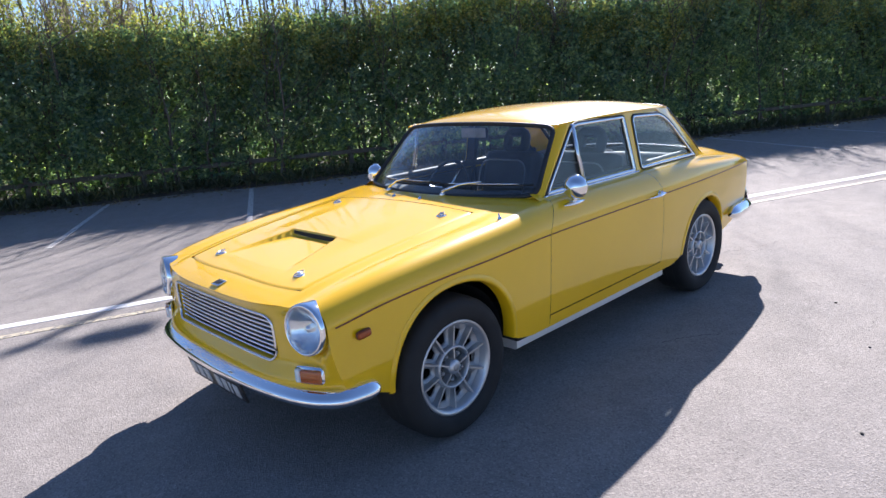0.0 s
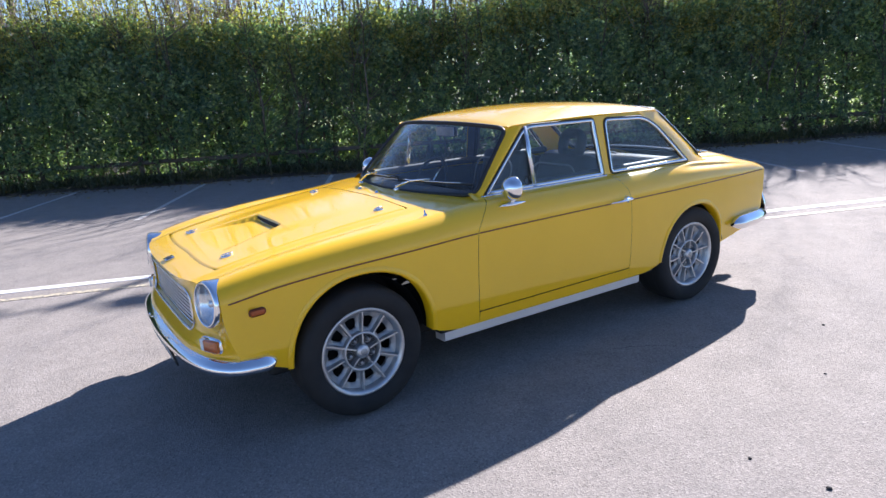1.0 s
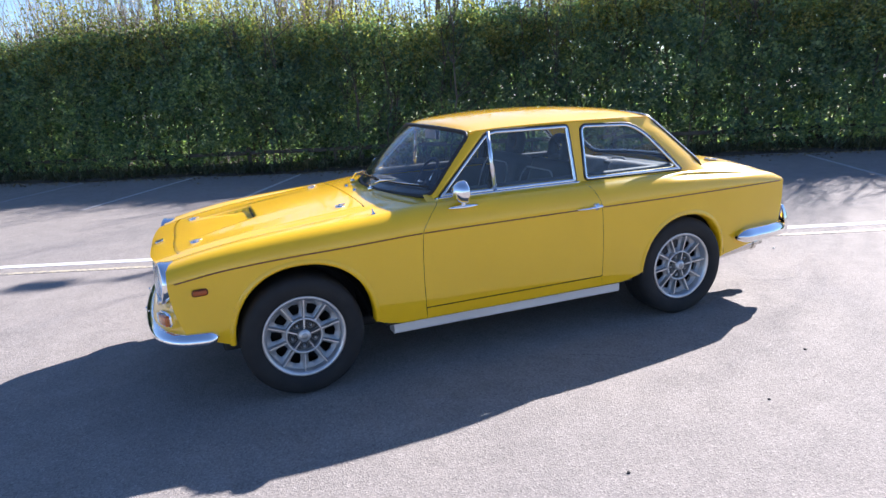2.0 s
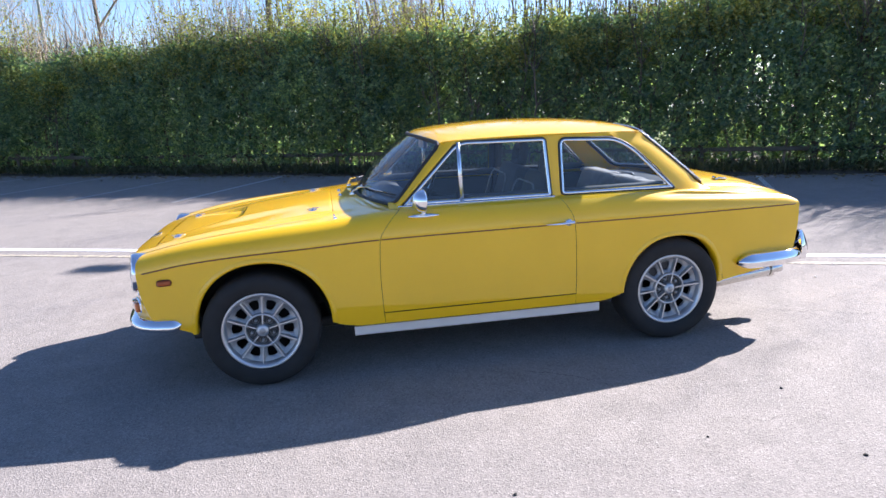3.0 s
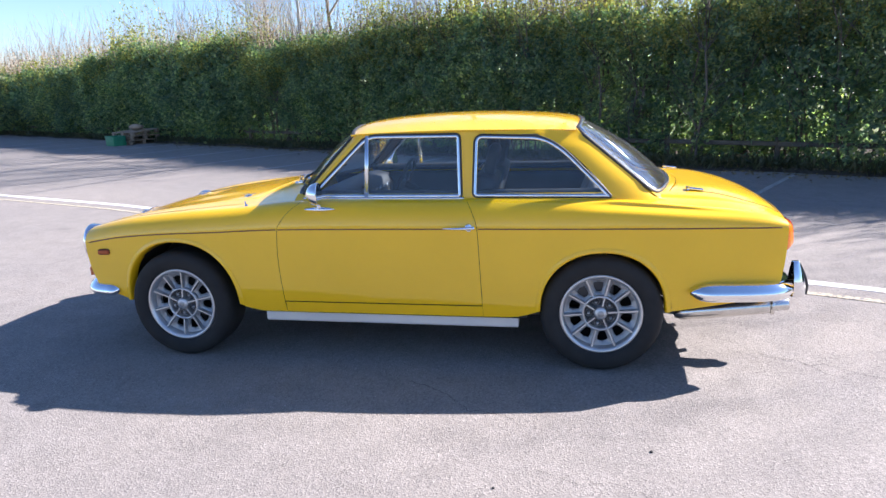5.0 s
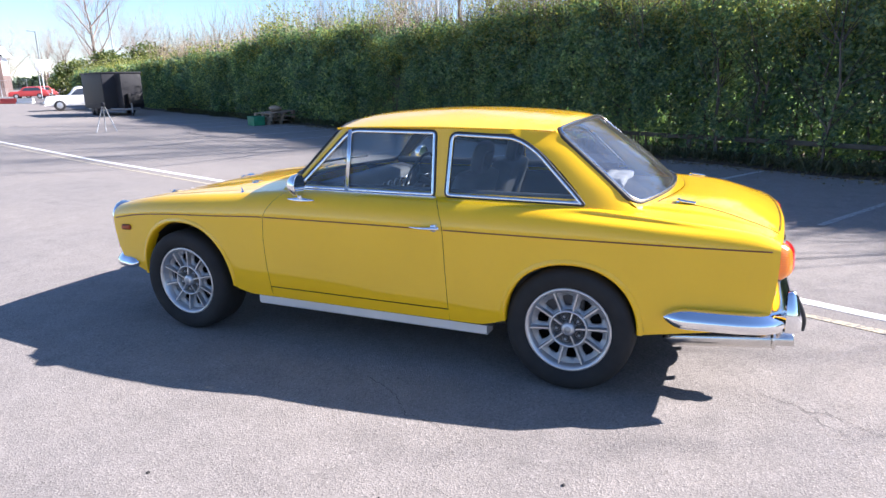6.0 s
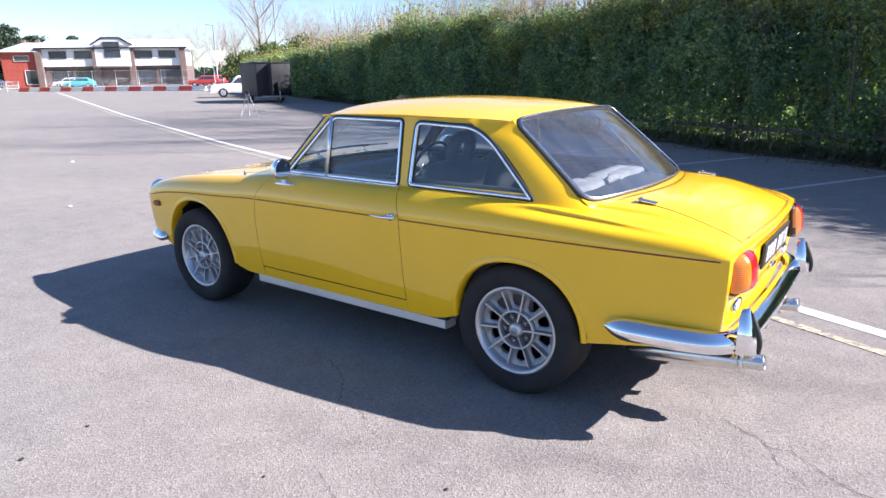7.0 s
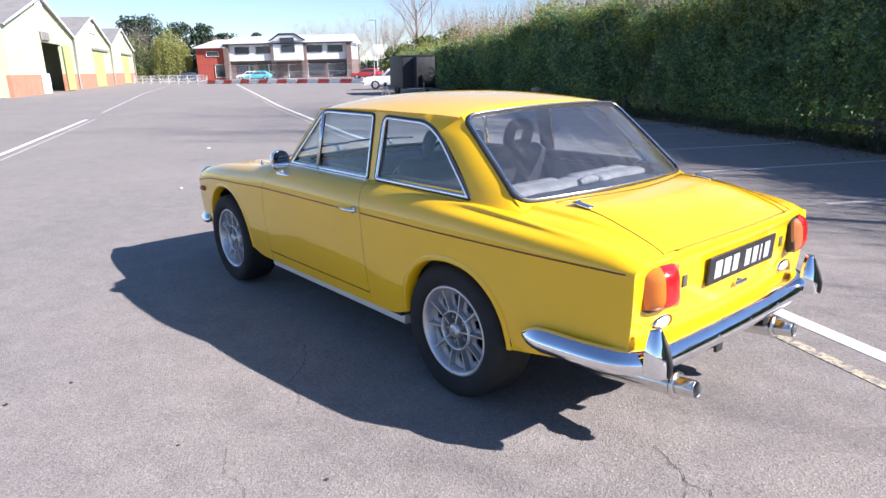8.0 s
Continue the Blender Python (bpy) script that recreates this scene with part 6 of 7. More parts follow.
def site(d, s, z=0.0):
    p = FAR_O + FAR_A * d + FAR_R * s
    return Vector((p.x, p.y, z))


def set_out(d, s, turn=0.0):
    """Pose at a far place: its x to the right, its y away from the viewer."""
    p = site(d, s)
    return Matrix.Translation(p) @ Matrix(((FAR_R.x, FAR_A.x, 0, 0), (FAR_R.y, FAR_A.y, 0, 0), (0, 0, 1, 0), (0, 0, 0, 1))) @ Matrix.Rotation(radians(turn), 4, "Z")


LIME = noisy("pale_green_paint", [(0.3, (0.40, 0.445, 0.28)), (0.7, (0.47, 0.515, 0.34))], 0.6, 0.7)
LIME_DARK = noisy("green_door_paint", [(0.3, (0.32, 0.38, 0.14)), (0.7, (0.39, 0.44, 0.18))], 0.9, 0.6)
WHITE_WALL = noisy("white_render", [(0.3, (0.66, 0.67, 0.70)), (0.7, (0.76, 0.77, 0.79))], 0.4, 0.7)
BRICK = noisy("red_brick", [(0.3, (0.30, 0.055, 0.040)), (0.7, (0.40, 0.085, 0.058))], 1.8, 0.85)
PALE_BRICK = noisy("salmon_brick", [(0.3, (0.40, 0.17, 0.105)), (0.7, (0.48, 0.22, 0.14))], 1.6, 0.85)
BROWN_BRICK = noisy("brown_brick", [(0.3, (0.14, 0.10, 0.09)), (0.7, (0.20, 0.14, 0.12))], 1.6, 0.85)
SHEET = noisy("roof_sheet", [(0.3, (0.19, 0.18, 0.165)), (0.7, (0.27, 0.255, 0.235))], 0.8, 0.6)
ROOF = noisy("pale_roof", [(0.3, (0.50, 0.51, 0.53)), (0.7, (0.60, 0.61, 0.63))], 0.5, 0.45)
DARK_GLASS = noisy("dark_window", [(0.3, (0.03, 0.04, 0.055)), (0.7, (0.05, 0.06, 0.08))], 1.5, 0.12)
DARK_PAINT = noisy("black_paint", [(0.3, (0.006, 0.007, 0.011)), (0.7, (0.012, 0.013, 0.019))], 2.0, 0.6)
RED_PLASTIC = noisy("red_plastic", [(0.3, (0.52, 0.05, 0.05)), (0.7, (0.62, 0.08, 0.07))], 3.0, 0.5)
WHITE_PLASTIC = noisy("white_plastic", [(0.3, (0.68, 0.68, 0.67)), (0.7, (0.78, 0.78, 0.77))], 3.0, 0.5)
GALV = noisy("galvanised_steel", [(0.3, (0.32, 0.34, 0.36)), (0.7, (0.42, 0.44, 0.46))], 4.0, 0.5, 0.4)
GREEN_PLASTIC = noisy("green_crate", [(0.3, (0.02, 0.20, 0.10)), (0.7, (0.035, 0.27, 0.14))], 6.0, 0.5)
PALLET_WOOD = noisy("pallet_wood", [(0.3, (0.26, 0.19, 0.13)), (0.7, (0.38, 0.29, 0.21))], 9.0, 0.85)
CONIFER = leaf_material("conifer", (0.018, 0.034, 0.022), (0.032, 0.055, 0.032), (0.05, 0.08, 0.04), 0.12)
WILLOW = leaf_material("willow", (0.19, 0.19, 0.07), (0.27, 0.26, 0.10), (0.38, 0.35, 0.15), 0.4)
SPRING = leaf_material("spring_leaf", (0.06, 0.085, 0.028), (0.105, 0.13, 0.042), (0.18, 0.19, 0.07), 0.3)
HAZE_TWIG = noisy("far_twigs", [(0.3, (0.24, 0.19, 0.16)), (0.7, (0.33, 0.27, 0.23))], 0.3, 0.9)


# three lime-green workshops with gables to the yard
SHED_W, SHED_EAVE, SHED_RIDGE = 22.6, 5.0, 7.75
SHED_DIR = math.degrees(math.atan2(21.6, -6.7))


def workshop(k, open_door):
    d, s = 48 + 21.6 * k, -30.2 - 6.7 * k
    w = thing("workshop", "lime-green gabled workshop with a salmon brick base", "workshop", set_out(d, s, SHED_DIR), "workshops in a row")
    # local x along the front, +y behind it
    W, E, H, DEEP = SHED_W, SHED_EAVE, SHED_RIDGE, 40.0
    a, b, top = (10.2, 17.2, 4.2)
    wall = [[(0, 0, 1.55), (a, 0, 1.55), (a, 0, top), (0, 0, E)], [(a, 0, top), (b, 0, top), (W, 0, E), (W / 2, 0, H), (0, 0, E)], [(b, 0, 1.55), (W, 0, 1.55), (W, 0, E), (b, 0, top)]]
    bits = [slab(p, (0, 1, 0), 0.25) for p in wall]
    part("gable_wall", join(*bits), LIME, w, "", False)
    for p, q in ((0, a), (b, W)):
        part("brick_base", slab([(p, -0.04, 0), (q, -0.04, 0), (q, -0.04, 1.55), (p, -0.04, 1.55)], (0, 1, 0), 0.3), PALE_BRICK, w, "salmon brick base", False)
    roof = join(slab([(-0.2, -0.25, E - 0.05), (W / 2, -0.25, H + 0.02), (W / 2, DEEP, H + 0.02), (-0.2, DEEP, E - 0.05)], (0, 0, 1), 0.12), slab([(W / 2, -0.25, H + 0.02), (W + 0.2, -0.25, E - 0.05), (W + 0.2, DEEP, E - 0.05), (W / 2, DEEP, H + 0.02)], (0, 0, 1), 0.12))
    part("roof", roof, SHEET, w, "", False)
    part("side_wall", join(slab([(0, 0.25, 0), (0, DEEP, 0), (0, DEEP, E), (0, 0.25, E)], (1, 0, 0), 0.2), slab([(W - 0.2, 0.25, 0), (W - 0.2, DEEP, 0), (W - 0.2, DEEP, E), (W - 0.2, 0.25, E)], (1, 0, 0), 0.2)), LIME, w, "", False)
    if open_door:
        part("dark_interior", slab([(a, 1.6, 0), (b, 1.6, 0), (b, 1.6, top), (a, 1.6, top)], (0, 1, 0), 0.1), DARK_PAINT, w, "", False)
        part("door_leaf", box((2.8, 0.12, top - 0.1), (b + 1.5, -0.16, (top - 0.1) / 2 + 0.05), 0.02), LIME_DARK, w, "open green sliding door", False)
        part("door_post", box((2.0, 0.2, 1.6), (a - 1.2, -0.18, 0.8), 0.03), WHITE_PLASTIC, w, "white painted patch beside the door", False)
        part("white_panel", box((2.4, 0.06, 3.2), (W / 2 - 0.2, -0.06, 6.6), 0.02), WHITE_WALL, w, "white panel in the gable", False)
        part("gable_sign", box((2.6, 0.10, 0.7), (W / 2 + 0.1, -0.12, 4.7), 0.02), SHEET, w, "grey sign above the door", False)
    else:
        part("door_leaf", box((b - a - 0.4, 0.12, top - 0.1), ((a + b) / 2, 0.06, (top - 0.1) / 2 + 0.02), 0.02), LIME_DARK, w, "closed green sliding door", False)
        part("door_track", box((b - a + 4.0, 0.16, 0.25), ((a + b) / 2 + 1.5, -0.12, top + 0.1), 0.02), SHEET, w, "", False)
        part("gable_vent", box((4.2, 0.08, 1.1), (W / 2, -0.06, 6.6), 0.02), WHITE_WALL, w, "white panel in the gable", False)
    part("downpipe", tube([(W - 0.1, -0.16, E), (W - 0.1, -0.16, 0.1)], 0.09, 8), SHEET, w)
    part("barge_board", join(box((0.2, 0.1, 0.1), (0, -0.3, E)), tube([(-0.2, -0.3, E), (W / 2, -0.3, H + 0.08), (W + 0.2, -0.3, E)], 0.10, 6)), WHITE_WALL, w)
    return w


for k in range(3):
    workshop(k, k == 0)


def window_unit(parent, x, z, w, h, y=-0.06, mat_frame=None):
    ob = part("window", band([(-w / 2, -h / 2), (w / 2, -h / 2), (w / 2, h / 2), (-w / 2, h / 2)], 0.10, 0.08, lambda a, b, t: (x + a, y - t, z + b))[0], mat_frame or WHITE_PLASTIC, parent, "", False)
    part("pane", slab([(x - w / 2 + 0.08, y, z - h / 2 + 0.08), (x + w / 2 - 0.08, y, z - h / 2 + 0.08), (x + w / 2 - 0.08, y, z + h / 2 - 0.08), (x - w / 2 + 0.08, y, z + h / 2 - 0.08)], (0, 1, 0), 0.03), DARK_GLASS, ob, "", False)


office = thing("office_building", "two-storey white and brick office with a pale roof", "building", set_out(120, -42.2))
DEEP = 12.0
part("brick_wing", box((5.6, DEEP, 5.3), (2.6, DEEP / 2, 2.65), 0.03), BRICK, office, "red brick end wing", False)
part("ground_floor", box((21.6, DEEP, 3.1), (15.9, DEEP / 2 + 0.5, 1.55), 0.03), BROWN_BRICK, office, "dark brick ground floor", False)
for x0, x1 in ((5.1, 13.4), (18.8, 26.6)):
    part("upper_wall", box((x1 - x0, DEEP, 2.75), ((x0 + x1) / 2, DEEP / 2, 4.45), 0.03), WHITE_WALL, office, "white rendered upper floor", False)
part("tower", box((5.2, DEEP, 3.5), (16.1, DEEP / 2 - 0.6, 4.65), 0.03), WHITE_WALL, office, "white entrance tower", False)
for x in (5.2, 13.45, 18.75, 26.6):
    part("pier", box((0.9, 0.9, 5.8), (x, -0.1, 2.9), 0.03), BROWN_BRICK, office, "", False)
gable = [(13.2, -0.95, 6.3), (19.0, -0.95, 6.3), (17.4, -0.95, 7.35), (14.8, -0.95, 7.35)]
part("tower_roof", slab(gable, (0, 1, 0), DEEP), ROOF, office, "", False)
part("tower_fascia", tube([(13.0, -1.0, 6.3), (14.8, -1.0, 7.4), (17.4, -1.0, 7.4), (19.2, -1.0, 6.3)], 0.14, 6), DARK_PAINT, office)
main_roof = [[(-0.5, -0.6, 5.35), (5.2, -0.6, 5.35), (5.2, DEEP / 2, 6.9), (1.5, DEEP / 2, 6.9)], [(4.8, -0.7, 5.85), (27.4, -0.7, 5.85), (27.0, DEEP / 2, 7.3), (5.0, DEEP / 2, 7.3)], [(27.4, -0.7, 5.85), (27.4, DEEP + 0.6, 5.85), (27.0, DEEP / 2, 7.3)]]
for p in main_roof:
    part("roof_slope", slab(p, (0, 0, 1), 0.15), ROOF, office, "", False)
part("fascia", box((22.6, 0.12, 0.22), (16.1, -0.72, 5.85), 0.02), DARK_PAINT, office, "", False)
for x, w in ((7.9, 2.5), (11.6, 2.5), (20.6, 2.6), (24.2, 2.6)):
    window_unit(office, x, 4.85, w, 1.15, -0.05, DARK_PAINT)
window_unit(office, 16.1, 5.0, 2.4, 1.3, -0.65, DARK_PAINT)
window_unit(office, 16.1, 6.4, 2.4, 0.8, -1.02, DARK_PAINT)
window_unit(office, 2.7, 4.4, 2.2, 0.9, -0.05)
window_unit(office, 4.2, 1.5, 2.6, 2.2, -0.05)
part("porch", slab([(13.6, -2.2, 3.1), (18.6, -2.2, 3.1), (16.1, -2.2, 3.75)], (0, 1, 0), 2.0), WHITE_WALL, office, "white pitched porch", False)
for x in (8.2, 11.8, 20.7, 24.3):
    window_unit(office, x, 1.5, 2.9, 2.2, 0.45, DARK_PAINT)
for x in (1.5, 3.6):
    part("chimney", box((0.6, 0.6, 0.7), (x, DEEP / 2, 7.1), 0.03), BROWN_BRICK, office, "", False)

# temporary fence in front of it
fence = thing("mesh_fence", "grey steel mesh site fence on posts", "fence", set_out(101, -31.0, 2))
for k in range(8):
    part("fence_post", tube([(k * 2.9, 0, 0), (k * 2.9, 0, 2.3)], 0.05, 6), GALV, fence)
    if k < 7:
        wires = [tube([(k * 2.9 + 0.05 + 0.2 * i, 0, 0.1), (k * 2.9 + 0.05 + 0.2 * i, 0, 2.2)], 0.012, 3) for i in range(14)] + [tube([(k * 2.9, 0, z), (k * 2.9 + 2.9, 0, z)], 0.02, 3) for z in (0.15, 1.15, 2.2)]
        part("mesh_panel", join(*wires), GALV, fence)

# red and white barrier blocks in a line
def barrier_block(red):
    prof = [(-0.22, 0), (0.22, 0), (0.22, 0.10), (0.10, 0.17), (0.08, 0.44), (-0.08, 0.44), (-0.10, 0.17), (-0.22, 0.12)]
    return slab([(-0.80, y, z) for y, z in prof], (1, 0, 0), 1.60)


b0, b1 = site(84, -28.6), site(67.5, -7.4)
run = b1 - b0
count = int(run.length / 1.62)
heading = Matrix.Rotation(math.atan2(run.y, run.x), 4, "Z")
proto = {}
for k in range(count):
    red = k % 2 == 0
    m = Matrix.Translation(b0 + run * ((k + 0.5) / count)) @ heading
    if red not in proto:
        proto[red] = part("traffic_barrier", barrier_block(red), RED_PLASTIC if red else WHITE_PLASTIC, None, "", False)
        proto[red].matrix_basis = m
        tagged(proto[red], "red plastic traffic barrier block" if red else "white plastic traffic barrier block", "barrier", "line of barriers")
    else:
        copy_thing(proto[red], m)

lattice = thing("white_barrier_fence", "low white plastic crowd barriers in a row", "barrier", Matrix())
p0, p1 = site(95, -42.6), site(84, -28.6)
n = 8
for k in range(n):
    a, b = p0.lerp(p1, k / n), p0.lerp(p1, (k + 0.94) / n)
    up = Vector((0, 0, 1))
    part("barrier_frame", join(*[tube([a + up * z, b + up * z], 0.045, 5) for z in (0.25, 0.6, 1.05)], tube([a, a + up * 1.1], 0.05, 5), tube([b, b + up * 1.1], 0.05, 5)), WHITE_PLASTIC, lattice)
    part("barrier_infill", join(*[tube([a.lerp(b, i / 6) + up * 0.25, a.lerp(b, i / 6) + up * 1.05], 0.02, 4) for i in range(1, 6)]), WHITE_PLASTIC, lattice)


# ---- parked vehicles far off ----
def far_car(name, colour, label, at, kind="hatch"):
    paint = noisy("car_paint", [(0.3, tuple(c * 0.92 for c in colour)), (0.7, colour)], 1.0, 0.3)
    c = thing(name, label, "car", at)
    L, H, Wd = 4.0, 1.38, 1.62
    if kind == "pickup":
        prof = [(0, 0.35), (0.02, 0.72), (0.35, 0.84), (1.25, 0.90), (1.75, 1.36), (2.55, 1.40), (2.75, 0.90), (4.2, 0.86), (4.25, 0.40)]
        L = 4.25
    else:
        prof = [(0, 0.35), (0.03, 0.66), (0.30, 0.80), (1.05, 0.90), (1.70, 1.36), (2.95, 1.38), (3.70, 0.98), (3.95, 0.88), (4.0, 0.40)]
    xs = np.linspace(0.0, L, 40)
    top = curve_through([p[0] for p in prof], [p[1] for p in prof])
    rows = []
    for x in xs:
        h = top(x)
        rows.append([(x - L / 2, -Wd / 2 + 0.05, 0.30), (x - L / 2, -Wd / 2, 0.45), (x - L / 2, -Wd / 2 + 0.02, min(h, 0.82)), (x - L / 2, -Wd / 2 + 0.10 + 0.10 * max(0, h - 0.9) / 0.5, max(min(h, h - 0.04), 0.5)), (x - L / 2, 0, h + 0.01), (x - L / 2, Wd / 2 - 0.10 - 0.10 * max(0, h - 0.9) / 0.5, max(min(h, h - 0.04), 0.5)), (x - L / 2, Wd / 2 - 0.02, min(h, 0.82)), (x - L / 2, Wd / 2, 0.45), (x - L / 2, Wd / 2 - 0.05, 0.30)])
    shape = grid(rows)
    part("body", (shape[0], shape[1] + [tuple(range(9))[::-1], tuple(range(39 * 9, 40 * 9))]), paint, c)
    gx = (1.45, 2.55) if kind == "pickup" else (1.40, 3.35)
    for sign in (-1, 1):
        win = [(gx[0] - L / 2, sign * (Wd / 2 - 0.055), 0.92), (gx[1] - L / 2, sign * (Wd / 2 - 0.055), 0.92), (gx[1] - 0.25 - L / 2, sign * (Wd / 2 - 0.13), 1.27), (gx[0] + 0.38 - L / 2, sign * (Wd / 2 - 0.13), 1.27)]
        part("side_window", slab(win, (0, sign, 0), 0.03), DARK_GLASS, c, "", False)
        for x in (0.80, L - 0.85):
            wheel = part("wheel", moved(lathe([(0.0, -0.02), (0.17, -0.02), (0.19, -0.01), (0.20, -0.03), (0.30, -0.03), (0.31, 0.05), (0.30, 0.15)], 20), Matrix.Translation((x - L / 2, sign * (Wd / 2 - 0.02), 0.31)) @ Matrix.Rotation(0 if sign < 0 else math.pi, 4, "Z")), RUBBER, c)
            part("rim", moved(lathe([(0.0, -0.035), (0.14, -0.035), (0.17, -0.025)], 16), Matrix.Translation((x - L / 2, sign * (Wd / 2 - 0.02), 0.31)) @ Matrix.Rotation(0 if sign < 0 else math.pi, 4, "Z")), ALLOY, wheel)
    part("bumper", box((0.12, Wd - 0.1, 0.14), (-L / 2, 0, 0.45), 0.04), BRIGHT, c)
    return c


far_car("pickup_truck", (0.78, 0.78, 0.76), "white old pickup truck parked by a black trailer", set_out(47.0, -3.05, 3), "pickup")
far_car("parked_car", (0.06, 0.42, 0.52), "turquoise hatchback parked before the office", set_out(104, -27.6, 4))
far_car("parked_car", (0.74, 0.75, 0.76), "white hatchback parked before the office", set_out(110, -30.6, 2))
far_car("parked_car", (0.40, 0.05, 0.05), "dark red car parked beyond the barriers", set_out(92, -9.8, -4))
far_car("parked_car", (0.55, 0.10, 0.09), "red car parked beside another red car", set_out(98, -9.2, 2))
far_car("parked_car", (0.03, 0.05, 0.12), "dark blue car parked near the willow", set_out(112, -41.5, 0))

# ---- black box trailer with an open ramp, and a tripod ----
TR = set_out(36.3, -1.05, 14) @ Matrix.Diagonal((0.80, 0.92, 0.82, 1))
trailer = thing("box_trailer", "black box trailer standing on the asphalt", "trailer", TR)
part("box_body", box((2.25, 4.2, 2.05), (0, 2.1, 1.42), 0.05), DARK_PAINT, trailer)
part("roof_edge", box((2.33, 4.28, 0.08), (0, 2.1, 2.46), 0.02), DARK_PAINT, trailer)
part("chassis", box((1.9, 4.0, 0.14), (0, 2.1, 0.36), 0.02), GALV, trailer)
for x in (-1.02, 1.02):
    for y in (1.9, 2.7):
        w = part("wheel", moved(lathe([(0.0, -0.09), (0.16, -0.09), (0.28, -0.08), (0.30, 0.0), (0.28, 0.08), (0.0, 0.09)], 18, "x"), Matrix.Translation((x, y, 0.30))), RUBBER, trailer)
    part("mudguard", box((0.24, 1.7, 0.06), (x, 2.3, 0.66), 0.02), DARK_PAINT, trailer)
part("drawbar", join(tube([(-0.8, 0, 0.40), (0, -1.3, 0.42)], 0.05, 6), tube([(0.8, 0, 0.40), (0, -1.3, 0.42)], 0.05, 6), tube([(0, -1.2, 0.0), (0, -1.2, 0.75)], 0.04, 6)), GALV, trailer)
part("jockey_wheel", moved(lathe([(0.0, -0.04), (0.09, -0.04), (0.11, 0.0), (0.09, 0.04), (0.0, 0.04)], 14, "x"), Matrix.Translation((0, -1.2, 0.11))), RUBBER, trailer)
part("door_leaf", box((0.06, 0.95, 1.9), (-0.35, -0.5, 1.42), 0.02), DARK_PAINT, trailer, "black door standing open", False)
part("front_locker", box((0.85, 0.34, 0.60), (0.55, -0.20, 0.95), 0.03), BLACK, trailer, "black metal locker")
tp = Matrix.Translation((-16.75, 11.7, 0)) @ Matrix.Rotation(0.4, 4, "Z")
tripod = thing("tripod", "small metal tripod standing on the asphalt", "tripod", tp)
for k in range(3):
    q = k * 2 * math.pi / 3
    leg = part("leg", tube([(0.34 * math.cos(q), 0.34 * math.sin(q), 0.0), (0.04 * math.cos(q), 0.04 * math.sin(q), 0.80)], [0.014, 0.020], 6), GALV, tripod)
part("head", box((0.10, 0.10, 0.14), (0, 0, 0.86), 0.02), DARK_PAINT, tripod)

# ---- pallets and a crate by the hedge ----
def pallet(at, label):
    p = thing("pallet", label, "pallet", at, "stacked pallets")
    for k in range(7):
        part("deck_board", box((1.2, 0.11, 0.02), (0, -0.44 + 0.147 * k, 0.13), 0.002), PALLET_WOOD, p, "", False)
    for y in (-0.44, 0, 0.44):
        for x in (-0.52, 0, 0.52):
            part("block", box((0.12, 0.10, 0.09), (x, y, 0.075), 0.003), PALLET_WOOD, p, "", False)
        part("runner", box((1.2, 0.10, 0.02), (0, y, 0.018), 0.002), PALLET_WOOD, p, "", False)
    return p


PB = Matrix.Translation((-13.35, 15.95, 0)) @ Matrix.Rotation(math.atan2(-0.482, 0.876), 4, "Z")
first = pallet(PB, "weathered wooden pallet lying by the hedge")
copy_thing(first, PB @ Matrix.Translation((0.03, 0.02, 0.141)) @ Matrix.Rotation(0.05, 4, "Z"))
lean = copy_thing(first, PB @ Matrix.Translation((-0.02, 0.04, 0.285)) @ Matrix.Rotation(radians(4), 4, "X") @ Matrix.Rotation(0.12, 4, "Z"))
lean["label"] = "weathered wooden pallet lying askew on top of the stack"
crate = thing("plastic_crate", "green plastic crate standing on the asphalt", "crate", PB @ Matrix.Translation((0.30, -0.80, 0)))
part("crate_wall", join(*[box(sz, at, 0.01) for sz, at in (((0.56, 0.03, 0.30), (0, -0.19, 0.15)), ((0.56, 0.03, 0.30), (0, 0.19, 0.15)), ((0.03, 0.38, 0.30), (-0.27, 0, 0.15)), ((0.03, 0.38, 0.30), (0.27, 0, 0.15)))]), GREEN_PLASTIC, crate)
part("crate_floor", box((0.54, 0.38, 0.02), (0, 0, 0.02), 0.004), GREEN_PLASTIC, crate)
part("crate_rim", tube([(x, y, 0.30) for x, y in round_box(0.58, 0.42, 0.03, 3)], 0.014, 6, True), GREEN_PLASTIC, crate)
sack_bm = bmesh.new()
bmesh.ops.create_icosphere(sack_bm, subdivisions=3, radius=0.26)
for v in sack_bm.verts:
    v.co = Vector((v.co.x * 1.2, v.co.y * 0.8, v.co.z * 0.42)) * (1 + 0.12 * noise.noise(v.co * 6))
sack = part("sack", sack_bm, PALLET_WOOD, None)
sack.matrix_basis = PB @ Matrix.Translation((-0.05, 0.1, 0.53))
tagged(sack, "brown cloth sack lying on the pallets", "sack")


